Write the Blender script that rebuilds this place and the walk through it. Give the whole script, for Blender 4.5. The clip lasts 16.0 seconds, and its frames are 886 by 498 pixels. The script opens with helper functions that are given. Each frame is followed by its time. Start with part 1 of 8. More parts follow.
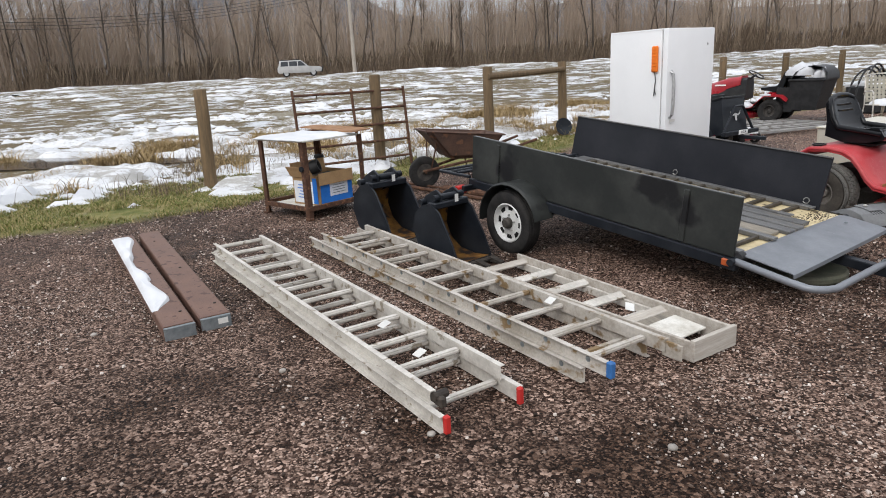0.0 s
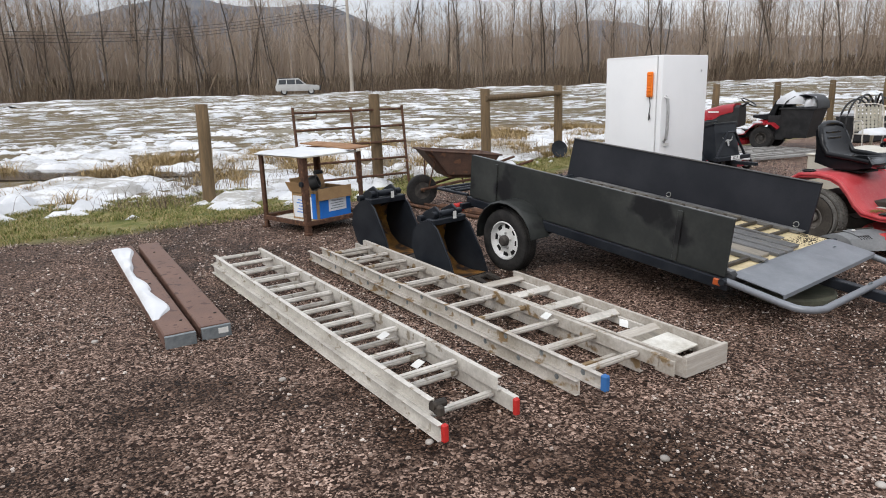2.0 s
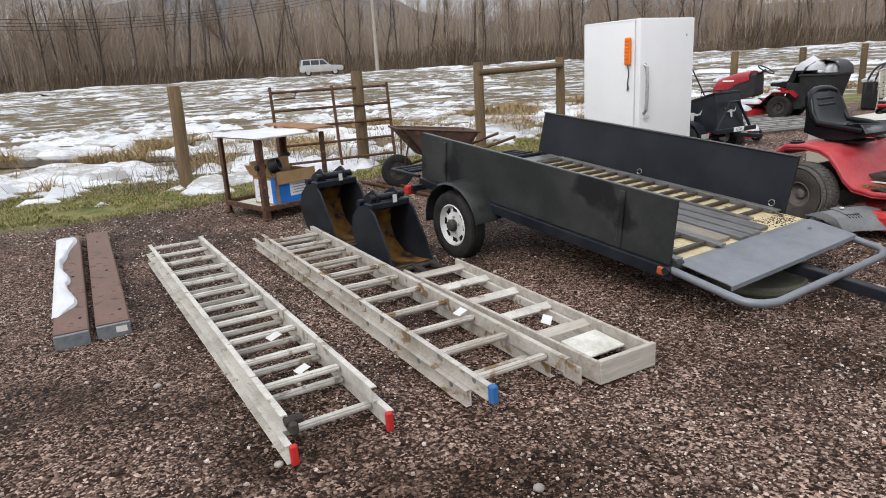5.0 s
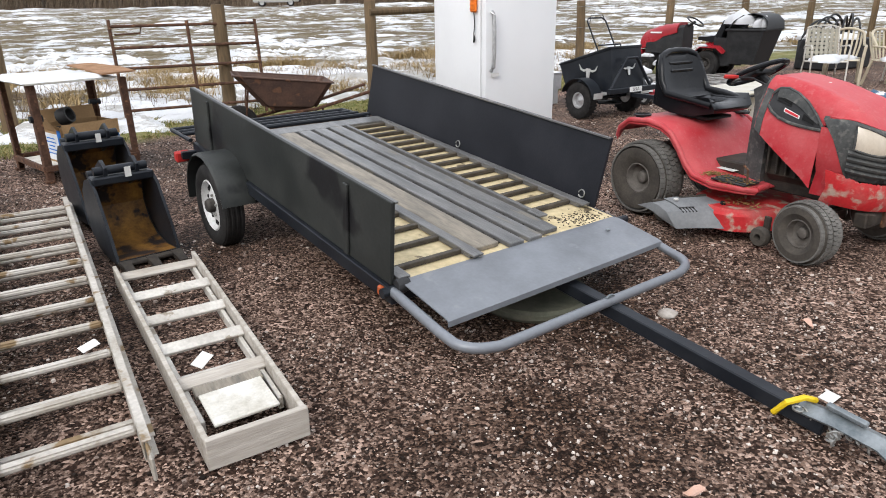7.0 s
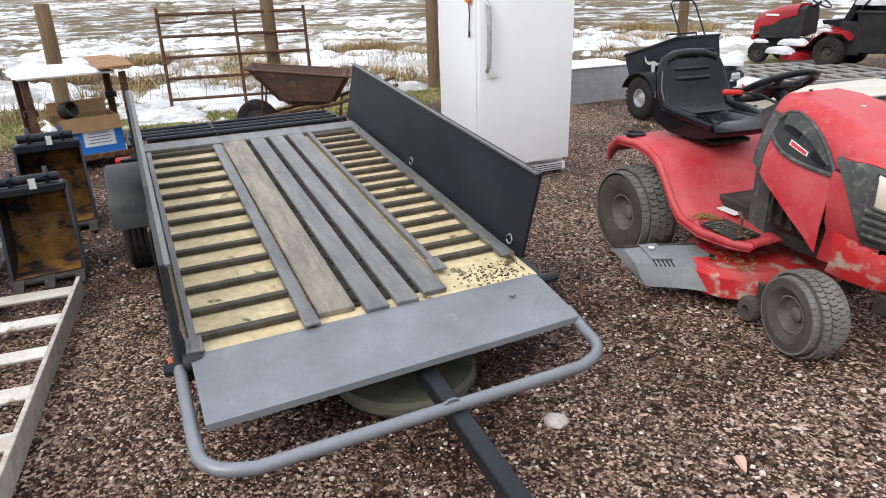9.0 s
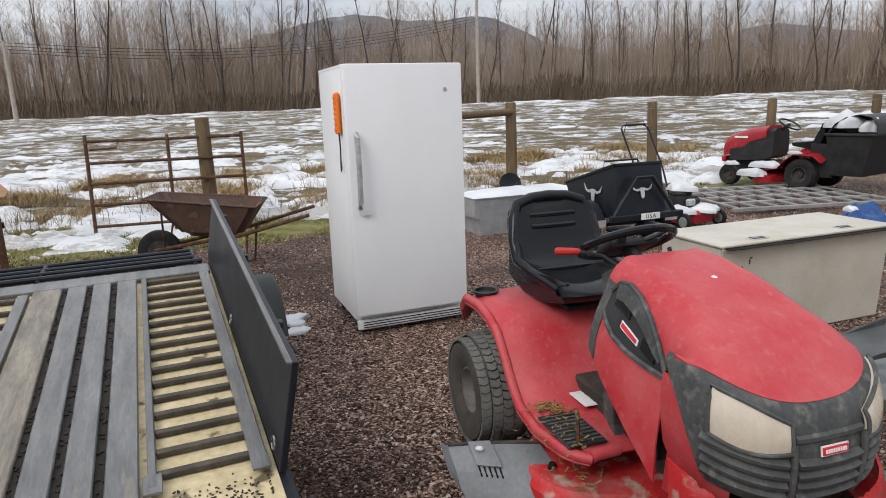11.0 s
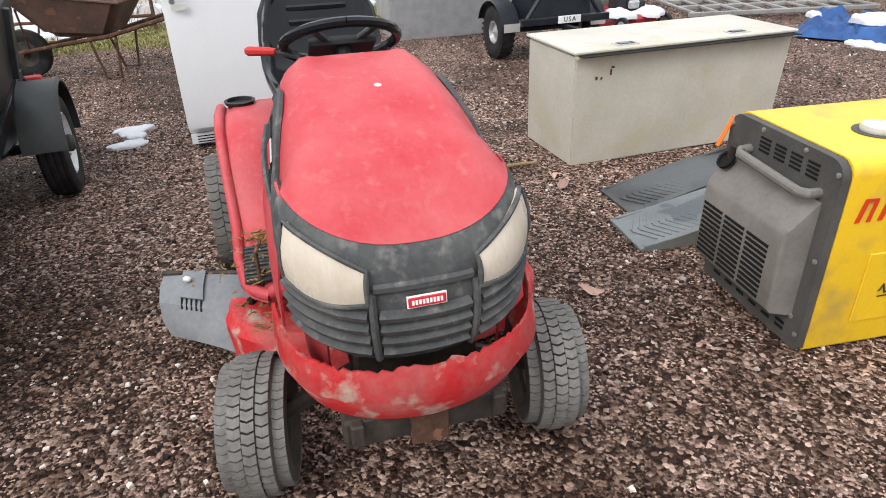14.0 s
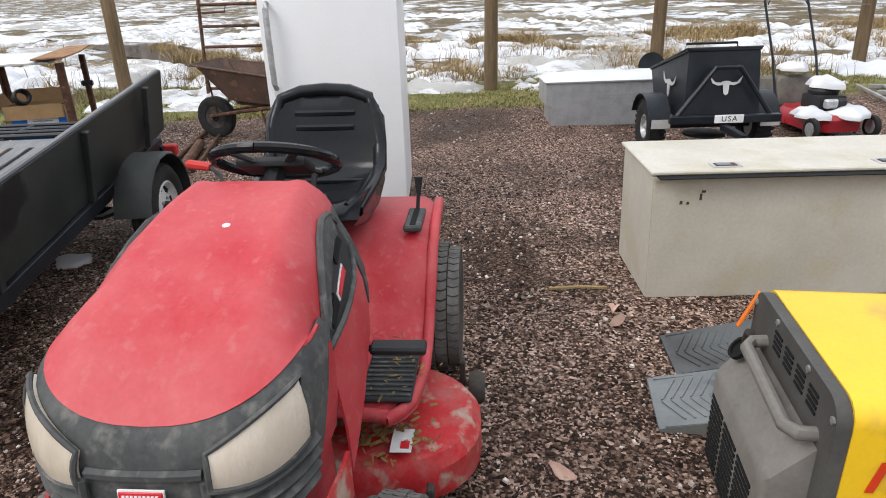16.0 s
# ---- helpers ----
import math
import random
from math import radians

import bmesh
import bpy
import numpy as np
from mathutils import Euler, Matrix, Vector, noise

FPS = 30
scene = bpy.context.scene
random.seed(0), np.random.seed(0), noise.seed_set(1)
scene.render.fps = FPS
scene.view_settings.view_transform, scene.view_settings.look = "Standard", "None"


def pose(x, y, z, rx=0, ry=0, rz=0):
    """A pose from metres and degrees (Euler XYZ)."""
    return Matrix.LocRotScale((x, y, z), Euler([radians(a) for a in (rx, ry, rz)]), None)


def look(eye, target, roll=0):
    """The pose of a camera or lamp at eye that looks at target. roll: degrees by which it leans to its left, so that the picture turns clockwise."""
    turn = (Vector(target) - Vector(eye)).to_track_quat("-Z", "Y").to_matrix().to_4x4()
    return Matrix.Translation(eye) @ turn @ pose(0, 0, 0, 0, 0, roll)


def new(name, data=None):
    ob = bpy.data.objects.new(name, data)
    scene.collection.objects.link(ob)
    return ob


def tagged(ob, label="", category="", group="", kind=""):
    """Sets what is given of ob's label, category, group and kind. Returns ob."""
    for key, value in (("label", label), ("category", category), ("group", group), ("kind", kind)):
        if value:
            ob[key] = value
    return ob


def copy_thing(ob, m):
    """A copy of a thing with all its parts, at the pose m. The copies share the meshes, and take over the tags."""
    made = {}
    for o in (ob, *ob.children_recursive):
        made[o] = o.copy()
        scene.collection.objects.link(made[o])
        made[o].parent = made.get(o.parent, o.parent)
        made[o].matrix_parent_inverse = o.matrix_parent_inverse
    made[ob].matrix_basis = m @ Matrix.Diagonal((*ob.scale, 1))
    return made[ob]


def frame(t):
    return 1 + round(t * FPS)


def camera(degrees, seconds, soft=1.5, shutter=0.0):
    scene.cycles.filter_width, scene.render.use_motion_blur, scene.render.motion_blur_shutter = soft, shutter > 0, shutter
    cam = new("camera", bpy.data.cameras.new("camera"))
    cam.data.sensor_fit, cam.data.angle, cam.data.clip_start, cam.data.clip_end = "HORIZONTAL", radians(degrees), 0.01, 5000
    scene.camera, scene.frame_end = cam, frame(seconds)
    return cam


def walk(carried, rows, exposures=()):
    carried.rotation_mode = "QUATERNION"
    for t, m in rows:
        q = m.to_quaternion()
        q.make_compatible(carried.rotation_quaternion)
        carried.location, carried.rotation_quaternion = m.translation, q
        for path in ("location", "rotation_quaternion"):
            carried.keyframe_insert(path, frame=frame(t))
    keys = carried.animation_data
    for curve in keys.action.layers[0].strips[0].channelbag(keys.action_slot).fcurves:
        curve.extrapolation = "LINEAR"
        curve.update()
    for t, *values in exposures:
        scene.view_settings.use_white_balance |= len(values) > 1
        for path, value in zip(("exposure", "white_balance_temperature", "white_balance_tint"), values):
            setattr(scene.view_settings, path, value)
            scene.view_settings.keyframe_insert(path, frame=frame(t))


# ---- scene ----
cam = camera(68.2, 16.0, 1.0)
PATH = [
    (0, (0.869, 0.003, 1.485), (0.777, 1.929, 0.953), -3.1),
    (0.5, (0.847, -0.012, 1.485), (0.696, 1.926, 1.014), -2.9),
    (1, (0.844, -0.031, 1.48), (0.69, 1.909, 1.019), -2.5),
    (1.5, (0.838, -0.08, 1.491), (0.737, 1.868, 1.048), -1.9),
    (2, (0.836, -0.087, 1.475), (0.767, 1.855, 1.002), -1.8),
    (2.5, (0.837, -0.09, 1.47), (0.744, 1.854, 1.009), -2.4),
    (3, (0.842, -0.09, 1.467), (0.717, 1.846, 0.982), -2.7),
    (3.2, (0.835, -0.08, 1.463), (0.637, 1.853, 0.988), -2.6),
    (5.3, (1.693, 0.472, 1.402), (1.535, 2.387, 0.845), -3.8),
    (5.5, (1.826, 0.557, 1.42), (1.8, 2.466, 0.824), -2.7),
    (5.6, (1.915, 0.591, 1.435), (1.902, 2.492, 0.814), -3.5),
    (6, (2.22, 0.779, 1.398), (2.092, 2.698, 0.849), -4.8),
    (6.5, (2.505, 1.02, 1.388), (2.405, 2.897, 0.705), -2.8),
    (7, (2.78, 1.347, 1.401), (2.699, 3.218, 0.699), -1.0),
    (7.5, (3.119, 1.57, 1.394), (2.868, 3.447, 0.75), -0.9),
    (8, (3.415, 1.815, 1.389), (3.103, 3.652, 0.665), -2.1),
    (8.2, (3.572, 1.87, 1.436), (3.242, 3.707, 0.718), -1.0),
    (8.5, (3.628, 2.093, 1.436), (3.214, 3.9, 0.686), 0.5),
    (8.7, (3.703, 2.144, 1.444), (3.277, 3.937, 0.669), -0.9),
    (10.8, (4.447, 3.115, 1.504), (3.921, 5.005, 1.111), -1.8),
    (11, (4.565, 3.169, 1.49), (4.044, 5.052, 1.06), -2.0),
    (11.5, (4.847, 3.337, 1.427), (4.522, 5.192, 0.753), 0.5),
    (12, (5.032, 3.621, 1.41), (4.806, 5.489, 0.732), 1.8),
    (12.5, (5.181, 3.775, 1.421), (4.873, 5.602, 0.668), -0.8),
    (13, (5.347, 3.759, 1.391), (4.927, 5.529, 0.562), -0.6),
    (13.5, (5.422, 3.735, 1.376), (4.891, 5.471, 0.538), -1.8),
    (14, (5.46, 3.779, 1.352), (4.949, 5.46, 0.396), -1.7),
    (14.5, (5.55, 4.004, 1.324), (4.901, 5.639, 0.372), -1.9),
    (15, (5.662, 4.278, 1.384), (4.781, 5.833, 0.484), -0.8),
    (15.5, (5.896, 4.387, 1.421), (4.681, 5.767, 0.633), -0.6),
    (16, (6.07, 4.465, 1.442), (4.956, 5.937, 0.672), -2.0),
]
walk(cam, [(t, look(eye, target, roll)) for t, eye, target, roll in PATH], [(0, 0.32), (3, 0.31), (5.5, 0.36), (7.5, 0.62), (8.6, 0.66), (11, 0.18), (12.0, 0.36), (13, 0.48), (14, 0.78), (15, 0.8), (16, 0.52)])

# ---- world, sun ----
world = bpy.data.worlds.new("sky")
scene.world = world
world.use_nodes = True
wn, wl = world.node_tree.nodes, world.node_tree.links
wn.clear()
w_out = wn.new("ShaderNodeOutputWorld")
w_bg = wn.new("ShaderNodeBackground")
w_sky = wn.new("ShaderNodeTexSky")
w_sky.sky_type = "NISHITA"
w_sky.sun_disc = False
w_sky.sun_elevation = radians(38)
w_sky.sun_rotation = radians(200)
w_sky.air_density, w_sky.dust_density, w_sky.ozone_density = 1.0, 2.0, 1.0
w_co = wn.new("ShaderNodeTexCoord")
w_map = wn.new("ShaderNodeMapping")
w_map.inputs["Scale"].default_value = (1.0, 1.0, 3.5)
w_cl = wn.new("ShaderNodeTexNoise")
w_cl.inputs["Scale"].default_value, w_cl.inputs["Detail"].default_value, w_cl.inputs["Roughness"].default_value = 2.6, 8.0, 0.6
w_rmp = wn.new("ShaderNodeValToRGB")
w_rmp.color_ramp.elements[0].position, w_rmp.color_ramp.elements[0].color = 0.34, (4.4, 4.8, 5.5, 1)
w_rmp.color_ramp.elements[1].position, w_rmp.color_ramp.elements[1].color = 0.66, (9.4, 9.5, 9.8, 1)
w_mix = wn.new("ShaderNodeMix")
w_mix.data_type = "RGBA"
w_mix.inputs["Factor"].default_value = 0.88
wl.new(w_co.outputs["Generated"], w_map.inputs["Vector"])
wl.new(w_map.outputs["Vector"], w_cl.inputs["Vector"])
wl.new(w_cl.outputs["Fac"], w_rmp.inputs["Fac"])
wl.new(w_sky.outputs["Color"], w_mix.inputs["A"])
wl.new(w_rmp.outputs["Color"], w_mix.inputs["B"])
# an overcast dome: three times as bright overhead as at the horizon
w_sep = wn.new("ShaderNodeSeparateXYZ")
wl.new(w_co.outputs["Generated"], w_sep.inputs["Vector"])
w_dome = wn.new("ShaderNodeMapRange")
w_dome.inputs["From Min"].default_value, w_dome.inputs["From Max"].default_value = 0.0, 1.0
w_dome.inputs["To Min"].default_value, w_dome.inputs["To Max"].default_value = 0.55, 1.5
wl.new(w_sep.outputs["Z"], w_dome.inputs["Value"])
w_mul = wn.new("ShaderNodeMix")
w_mul.data_type, w_mul.blend_type = "RGBA", "MULTIPLY"
w_mul.inputs["Factor"].default_value = 1.0
wl.new(w_mix.outputs["Result"], w_mul.inputs["A"])
wl.new(w_dome.outputs["Result"], w_mul.inputs["B"])
wl.new(w_mul.outputs["Result"], w_bg.inputs["Color"])
w_bg.inputs["Strength"].default_value = 0.135
wl.new(w_bg.outputs["Background"], w_out.inputs["Surface"])

sun = new("sun", bpy.data.lights.new("sun", "SUN"))
sun.data.energy, sun.data.angle, sun.data.color = 1.2, radians(25), (1.0, 0.97, 0.93)
sun.matrix_world = look((-8, -14, 20), (2, 6, 0))


# ---- materials ----
def material(name):
    m = bpy.data.materials.new(name)
    m.use_nodes = True
    return m, m.node_tree.nodes, m.node_tree.links, m.node_tree.nodes["Principled BSDF"]


def ramp(nodes, stops):
    r = nodes.new("ShaderNodeValToRGB")
    e = r.color_ramp.elements
    while len(e) < len(stops):
        e.new(0.5)
    for k, (p, c) in enumerate(stops):
        e[k].position, e[k].color = p, (*c, 1)
    return r


def surf(name, base, other, rough=0.6, metal=0.0, scale=8.0, amount=(0.4, 0.65), grain=90.0, bump=0.15, rough_var=0.15,
         stretch=(1, 1, 1), spots=None, spot_scale=30.0, spot_at=0.66, rand=0.0, coat=0.0, soft=0.06):
    """A worn surface: two colours mixed by large noise, fine grain as bump and gloss change, optional spots of a third colour."""
    m, n, l, b = material(name)
    co = n.new("ShaderNodeTexCoord")
    mp = n.new("ShaderNodeMapping")
    mp.inputs["Scale"].default_value = stretch
    l.new(co.outputs["Object"], mp.inputs["Vector"])
    big = n.new("ShaderNodeTexNoise")
    big.inputs["Scale"].default_value, big.inputs["Detail"].default_value, big.inputs["Roughness"].default_value = scale, 6, 0.62
    l.new(mp.outputs["Vector"], big.inputs["Vector"])
    r = ramp(n, [(amount[0], base), (amount[1], other)])
    l.new(big.outputs["Fac"], r.inputs["Fac"])
    col = r.outputs["Color"]
    fine = n.new("ShaderNodeTexNoise")
    fine.inputs["Scale"].default_value, fine.inputs["Detail"].default_value = grain, 4
    l.new(mp.outputs["Vector"], fine.inputs["Vector"])
    if spots:
        sp = n.new("ShaderNodeTexNoise")
        sp.inputs["Scale"].default_value, sp.inputs["Detail"].default_value = spot_scale, 5
        l.new(mp.outputs["Vector"], sp.inputs["Vector"])
        sr = ramp(n, [(spot_at, (0, 0, 0)), (spot_at + soft, (1, 1, 1))])
        l.new(sp.outputs["Fac"], sr.inputs["Fac"])
        mx = n.new("ShaderNodeMix")
        mx.data_type = "RGBA"
        l.new(sr.outputs["Color"], mx.inputs["Factor"])
        l.new(col, mx.inputs["A"])
        mx.inputs["B"].default_value = (*spots, 1)
        col = mx.outputs["Result"]
    if rand:
        oi = n.new("ShaderNodeObjectInfo")
        mr = n.new("ShaderNodeMapRange")
        mr.inputs["To Min"].default_value, mr.inputs["To Max"].default_value = 1 - rand, 1 + rand
        l.new(oi.outputs["Random"], mr.inputs["Value"])
        hs = n.new("ShaderNodeHueSaturation")
        l.new(mr.outputs["Result"], hs.inputs["Value"])
        l.new(col, hs.inputs["Color"])
        col = hs.outputs["Color"]
    gm = n.new("ShaderNodeMix")
    gm.data_type, gm.blend_type = "RGBA", "MULTIPLY"
    gm.inputs["Factor"].default_value = min(0.4, 0.04 + 1.2 * bump)
    l.new(col, gm.inputs["A"])
    gr = ramp(n, [(0.3, (0.55, 0.55, 0.55)), (0.7, (1.3, 1.3, 1.3))])
    l.new(fine.outputs["Fac"], gr.inputs["Fac"])
    l.new(gr.outputs["Color"], gm.inputs["B"])
    l.new(gm.outputs["Result"], b.inputs["Base Color"])
    rr = n.new("ShaderNodeMapRange")
    rr.inputs["To Min"].default_value, rr.inputs["To Max"].default_value = max(0.03, rough - rough_var), min(1, rough + rough_var)
    l.new(big.outputs["Fac"], rr.inputs["Value"])
    l.new(rr.outputs["Result"], b.inputs["Roughness"])
    b.inputs["Metallic"].default_value = metal
    b.inputs["Specular IOR Level"].default_value = 0.5 if rough < 0.45 else 0.25
    b.inputs["Coat Weight"].default_value = coat
    bp = n.new("ShaderNodeBump")
    bp.inputs["Strength"].default_value, bp.inputs["Distance"].default_value = bump, 0.004
    l.new(fine.outputs["Fac"], bp.inputs["Height"])
    l.new(bp.outputs["Normal"], b.inputs["Normal"])
    return m


def plain(name, color, rough=0.5, metal=0.0):
    return surf(name, color, tuple(c * 0.82 for c in color), rough, metal, scale=5, bump=0.05)


M = {}
M["alu"] = surf("weathered_aluminium", (0.57, 0.54, 0.49), (0.38, 0.35, 0.31), 0.55, 0.1, 6, (0.4, 0.7), 60, 0.2, stretch=(1, 1, 1), spots=(0.26, 0.22, 0.17), spot_scale=14, spot_at=0.6)
M["alu_wood"] = surf("grimy_yellowed_aluminium", (0.50, 0.465, 0.42), (0.34, 0.305, 0.255), 0.6, 0.15, 5, (0.4, 0.66), 60, 0.25, spots=(0.22, 0.15, 0.08), spot_scale=9, spot_at=0.58)
M["old_wood"] = surf("weathered_grey_wood", (0.49, 0.45, 0.40), (0.31, 0.275, 0.23), 0.85, 0, 5, (0.35, 0.7), 40, 0.5, stretch=(0.5, 5, 5))
M["pale_board"] = surf("pale_painted_board", (0.62, 0.60, 0.55), (0.42, 0.39, 0.33), 0.7, 0, 7, (0.45, 0.7))
M["red_cap"] = plain("red_plastic", (0.48, 0.030, 0.026), 0.5)
M["blue_cap"] = plain("blue_plastic", (0.04, 0.14, 0.36), 0.5)
M["tag"] = plain("white_paper", (0.62, 0.61, 0.58), 0.8)
M["brown_steel"] = surf("brown_painted_steel", (0.115, 0.062, 0.045), (0.17, 0.10, 0.075), 0.55, 0.0, 7, (0.35, 0.7), 80, 0.2, spots=(0.07, 0.035, 0.025), spot_scale=18, spot_at=0.6)
M["galv"] = surf("galvanised_steel", (0.24, 0.26, 0.27), (0.13, 0.15, 0.16), 0.5, 0.5, 12)
M["rust"] = surf("rusty_steel", (0.12, 0.062, 0.038), (0.060, 0.032, 0.022), 0.8, 0.15, 14, (0.35, 0.65), 70, 0.4, spots=(0.20, 0.10, 0.055), spot_scale=25, spot_at=0.6)
M["rust_tray"] = surf("rust_brown_steel_tray", (0.115, 0.068, 0.05), (0.062, 0.042, 0.036), 0.65, 0.1, 5, (0.35, 0.7), 60, 0.25, spots=(0.17, 0.09, 0.055), spot_scale=10, spot_at=0.6)
M["rust_gold"] = surf("rust_inside_bucket", (0.30, 0.15, 0.035), (0.09, 0.045, 0.02), 0.5, 0.2, 7, (0.35, 0.62), 60, 0.3, spots=(0.025, 0.02, 0.02), spot_scale=8, spot_at=0.56)
M["black_paint"] = surf("scuffed_black_paint", (0.009, 0.011, 0.015), (0.020, 0.023, 0.028), 0.38, 0.0, 5, (0.4, 0.7), 60, 0.12)
M["black_panel"] = surf("faded_black_painted_plywood", (0.022, 0.024, 0.023), (0.042, 0.044, 0.041), 0.45, 0.0, 2.2, (0.42, 0.66), 50, 0.12, rough_var=0.15, spots=(0.012, 0.012, 0.013), spot_scale=2.4, spot_at=0.58)
M["black_sheet"] = surf("smooth_black_sheet", (0.013, 0.014, 0.018), (0.020, 0.021, 0.026), 0.42, 0.0, 3)
M["grey_paint"] = surf("grey_painted_steel", (0.185, 0.196, 0.215), (0.14, 0.148, 0.162), 0.42, 0.2, 3, (0.4, 0.7), 60, 0.08, spots=(0.20, 0.21, 0.22), spot_scale=9, spot_at=0.64)
M["grey_board"] = surf("weathered_dark_grey_board", (0.145, 0.142, 0.138), (0.082, 0.082, 0.082), 0.33, 0.0, 6, (0.35, 0.65), 40, 0.4, stretch=(3, 0.5, 3), spots=(0.15, 0.135, 0.11), spot_scale=7, spot_at=0.62, rand=0.15)
M["worn_board"] = surf("worn_tan_board", (0.27, 0.235, 0.185), (0.14, 0.125, 0.105), 0.5, 0.0, 6, (0.35, 0.65), 40, 0.3, stretch=(3, 0.5, 3))
M["alu_dull"] = surf("dull_grey_aluminium", (0.30, 0.295, 0.28), (0.21, 0.20, 0.19), 0.6, 0.1, 6)
M["ply"] = surf("wet_plywood", (0.60, 0.50, 0.31), (0.42, 0.335, 0.19), 0.6, 0.0, 5, (0.35, 0.7), 30, 0.3, spots=(0.13, 0.10, 0.06), spot_scale=9, spot_at=0.62)
M["bar"] = surf("dark_bar_steel", (0.055, 0.047, 0.038), (0.10, 0.085, 0.065), 0.6, 0.2, 12)
M["wet_soil"] = surf("dark_wet_soil", (0.010, 0.008, 0.006), (0.030, 0.022, 0.016), 0.7, 0.0, 40, (0.4, 0.65), 90, 0.4)
M["rubber"] = surf("dusty_rubber", (0.014, 0.013, 0.013), (0.034, 0.032, 0.030), 0.8, 0.0, 14, (0.4, 0.7), 90, 0.3)
M["tread"] = surf("muddy_tread_rubber", (0.11, 0.105, 0.096), (0.18, 0.172, 0.158), 0.9, 0.0, 12, (0.35, 0.7), 70, 0.4)
M["dusty_wall"] = surf("dust_coated_tyre_wall", (0.050, 0.044, 0.038), (0.085, 0.074, 0.062), 0.9, 0.0, 9, (0.35, 0.7), 70, 0.25)
M["dusty_rim"] = surf("dust_coated_grey_rim", (0.17, 0.155, 0.14), (0.095, 0.083, 0.072), 0.65, 0.2, 9)
M["white_rim"] = surf("white_painted_rim", (0.66, 0.66, 0.65), (0.5, 0.49, 0.47), 0.4, 0, 9)
M["dark_rim"] = surf("muddy_dark_rim", (0.075, 0.067, 0.06), (0.035, 0.032, 0.03), 0.7, 0.2, 12)
M["white_enamel"] = surf("white_enamel", (0.79, 0.795, 0.80), (0.73, 0.735, 0.74), 0.38, 0, 1.6, (0.4, 0.8), 120, 0.03, spots=(0.50, 0.47, 0.42), spot_scale=7, spot_at=0.74)
M["chrome_dull"] = surf("dull_grey_handle", (0.5, 0.5, 0.5), (0.33, 0.33, 0.33), 0.4, 0.5, 20)
M["orange"] = plain("orange_plastic", (0.85, 0.20, 0.02), 0.45)
M["amber"] = plain("orange_reflector", (0.42, 0.085, 0.02), 0.3)
M["red_paint"] = surf("dusty_faded_red_paint", (0.41, 0.026, 0.035), (0.46, 0.080, 0.084), 0.45, 0.0, 5, (0.34, 0.66), 90, 0.08, spots=(0.45, 0.105, 0.102), spot_scale=34, spot_at=0.56, rough_var=0.2, soft=0.22)
M["red_worn"] = surf("cracked_red_plastic", (0.45, 0.022, 0.025), (0.40, 0.10, 0.09), 0.6, 0.0, 8, (0.45, 0.7), 70, 0.2, spots=(0.40, 0.29, 0.23), spot_scale=14, spot_at=0.55, soft=0.12)
M["red_glossy"] = surf("deep_red_paint", (0.33, 0.012, 0.02), (0.25, 0.01, 0.016), 0.3, 0.0, 4)
M["seat_black"] = surf("black_vinyl", (0.008, 0.0085, 0.010), (0.013, 0.0135, 0.015), 0.17, 0.0, 6, (0.4, 0.7), 160, 0.15, rough_var=0.1)
M["grey_plastic"] = surf("dusty_dark_grey_plastic", (0.050, 0.052, 0.052), (0.095, 0.095, 0.09), 0.7, 0.0, 9, (0.38, 0.7), 70, 0.25, spots=(0.17, 0.163, 0.148), spot_scale=30, spot_at=0.54, soft=0.24)
M["chute"] = surf("sun_bleached_grey_plastic", (0.15, 0.155, 0.16), (0.21, 0.215, 0.22), 0.65, 0.0, 7, (0.38, 0.7), 60, 0.15)
M["lens"] = surf("yellowed_headlight_plastic", (0.56, 0.49, 0.40), (0.45, 0.38, 0.29), 0.3, 0.0, 7, (0.35, 0.75), 60, 0.05, stretch=(1, 3, 1), coat=0.3)
M["black_plastic"] = surf("black_plastic", (0.018, 0.018, 0.019), (0.032, 0.032, 0.033), 0.5, 0.0, 8)
M["dark_metal"] = surf("greasy_dark_metal", (0.035, 0.03, 0.026), (0.075, 0.062, 0.05), 0.7, 0.3, 12)
M["yellow"] = surf("yellow_painted_sheet_metal", (0.74, 0.46, 0.015), (0.66, 0.40, 0.015), 0.38, 0.0, 3, (0.4, 0.75), 90, 0.04, spots=(0.44, 0.29, 0.06), spot_scale=6, spot_at=0.56, soft=0.2)
M["gen_grey"] = surf("dusty_taupe_plastic", (0.14, 0.13, 0.115), (0.20, 0.188, 0.168), 0.65, 0.0, 6, (0.38, 0.7), 80, 0.12)
M["gen_dark"] = surf("dark_grey_panel", (0.062, 0.060, 0.056), (0.09, 0.087, 0.08), 0.6, 0.0, 7)
M["chest"] = surf("dull_aluminium_sheet", (0.53, 0.495, 0.425), (0.44, 0.41, 0.345), 0.48, 0.1, 2.5, (0.35, 0.65), 60, 0.08, spots=(0.45, 0.41, 0.31), spot_scale=4, spot_at=0.52, soft=0.15)
M["diamond"] = surf("diamond_plate_aluminium", (0.50, 0.51, 0.52), (0.40, 0.41, 0.42), 0.4, 0.6, 8)
M["slot"] = plain("dark_recess", (0.008, 0.008, 0.008), 0.9)
M["silver"] = plain("silver_paint", (0.62, 0.62, 0.60), 0.35, 0.4)
M["tarp"] = surf("blue_tarpaulin", (0.014, 0.050, 0.16), (0.028, 0.09, 0.25), 0.45, 0.0, 7, bump=0.2)
M["tarp_grey"] = surf("slate_blue_canvas", (0.065, 0.125, 0.19), (0.045, 0.09, 0.14), 0.6, 0.0, 8)
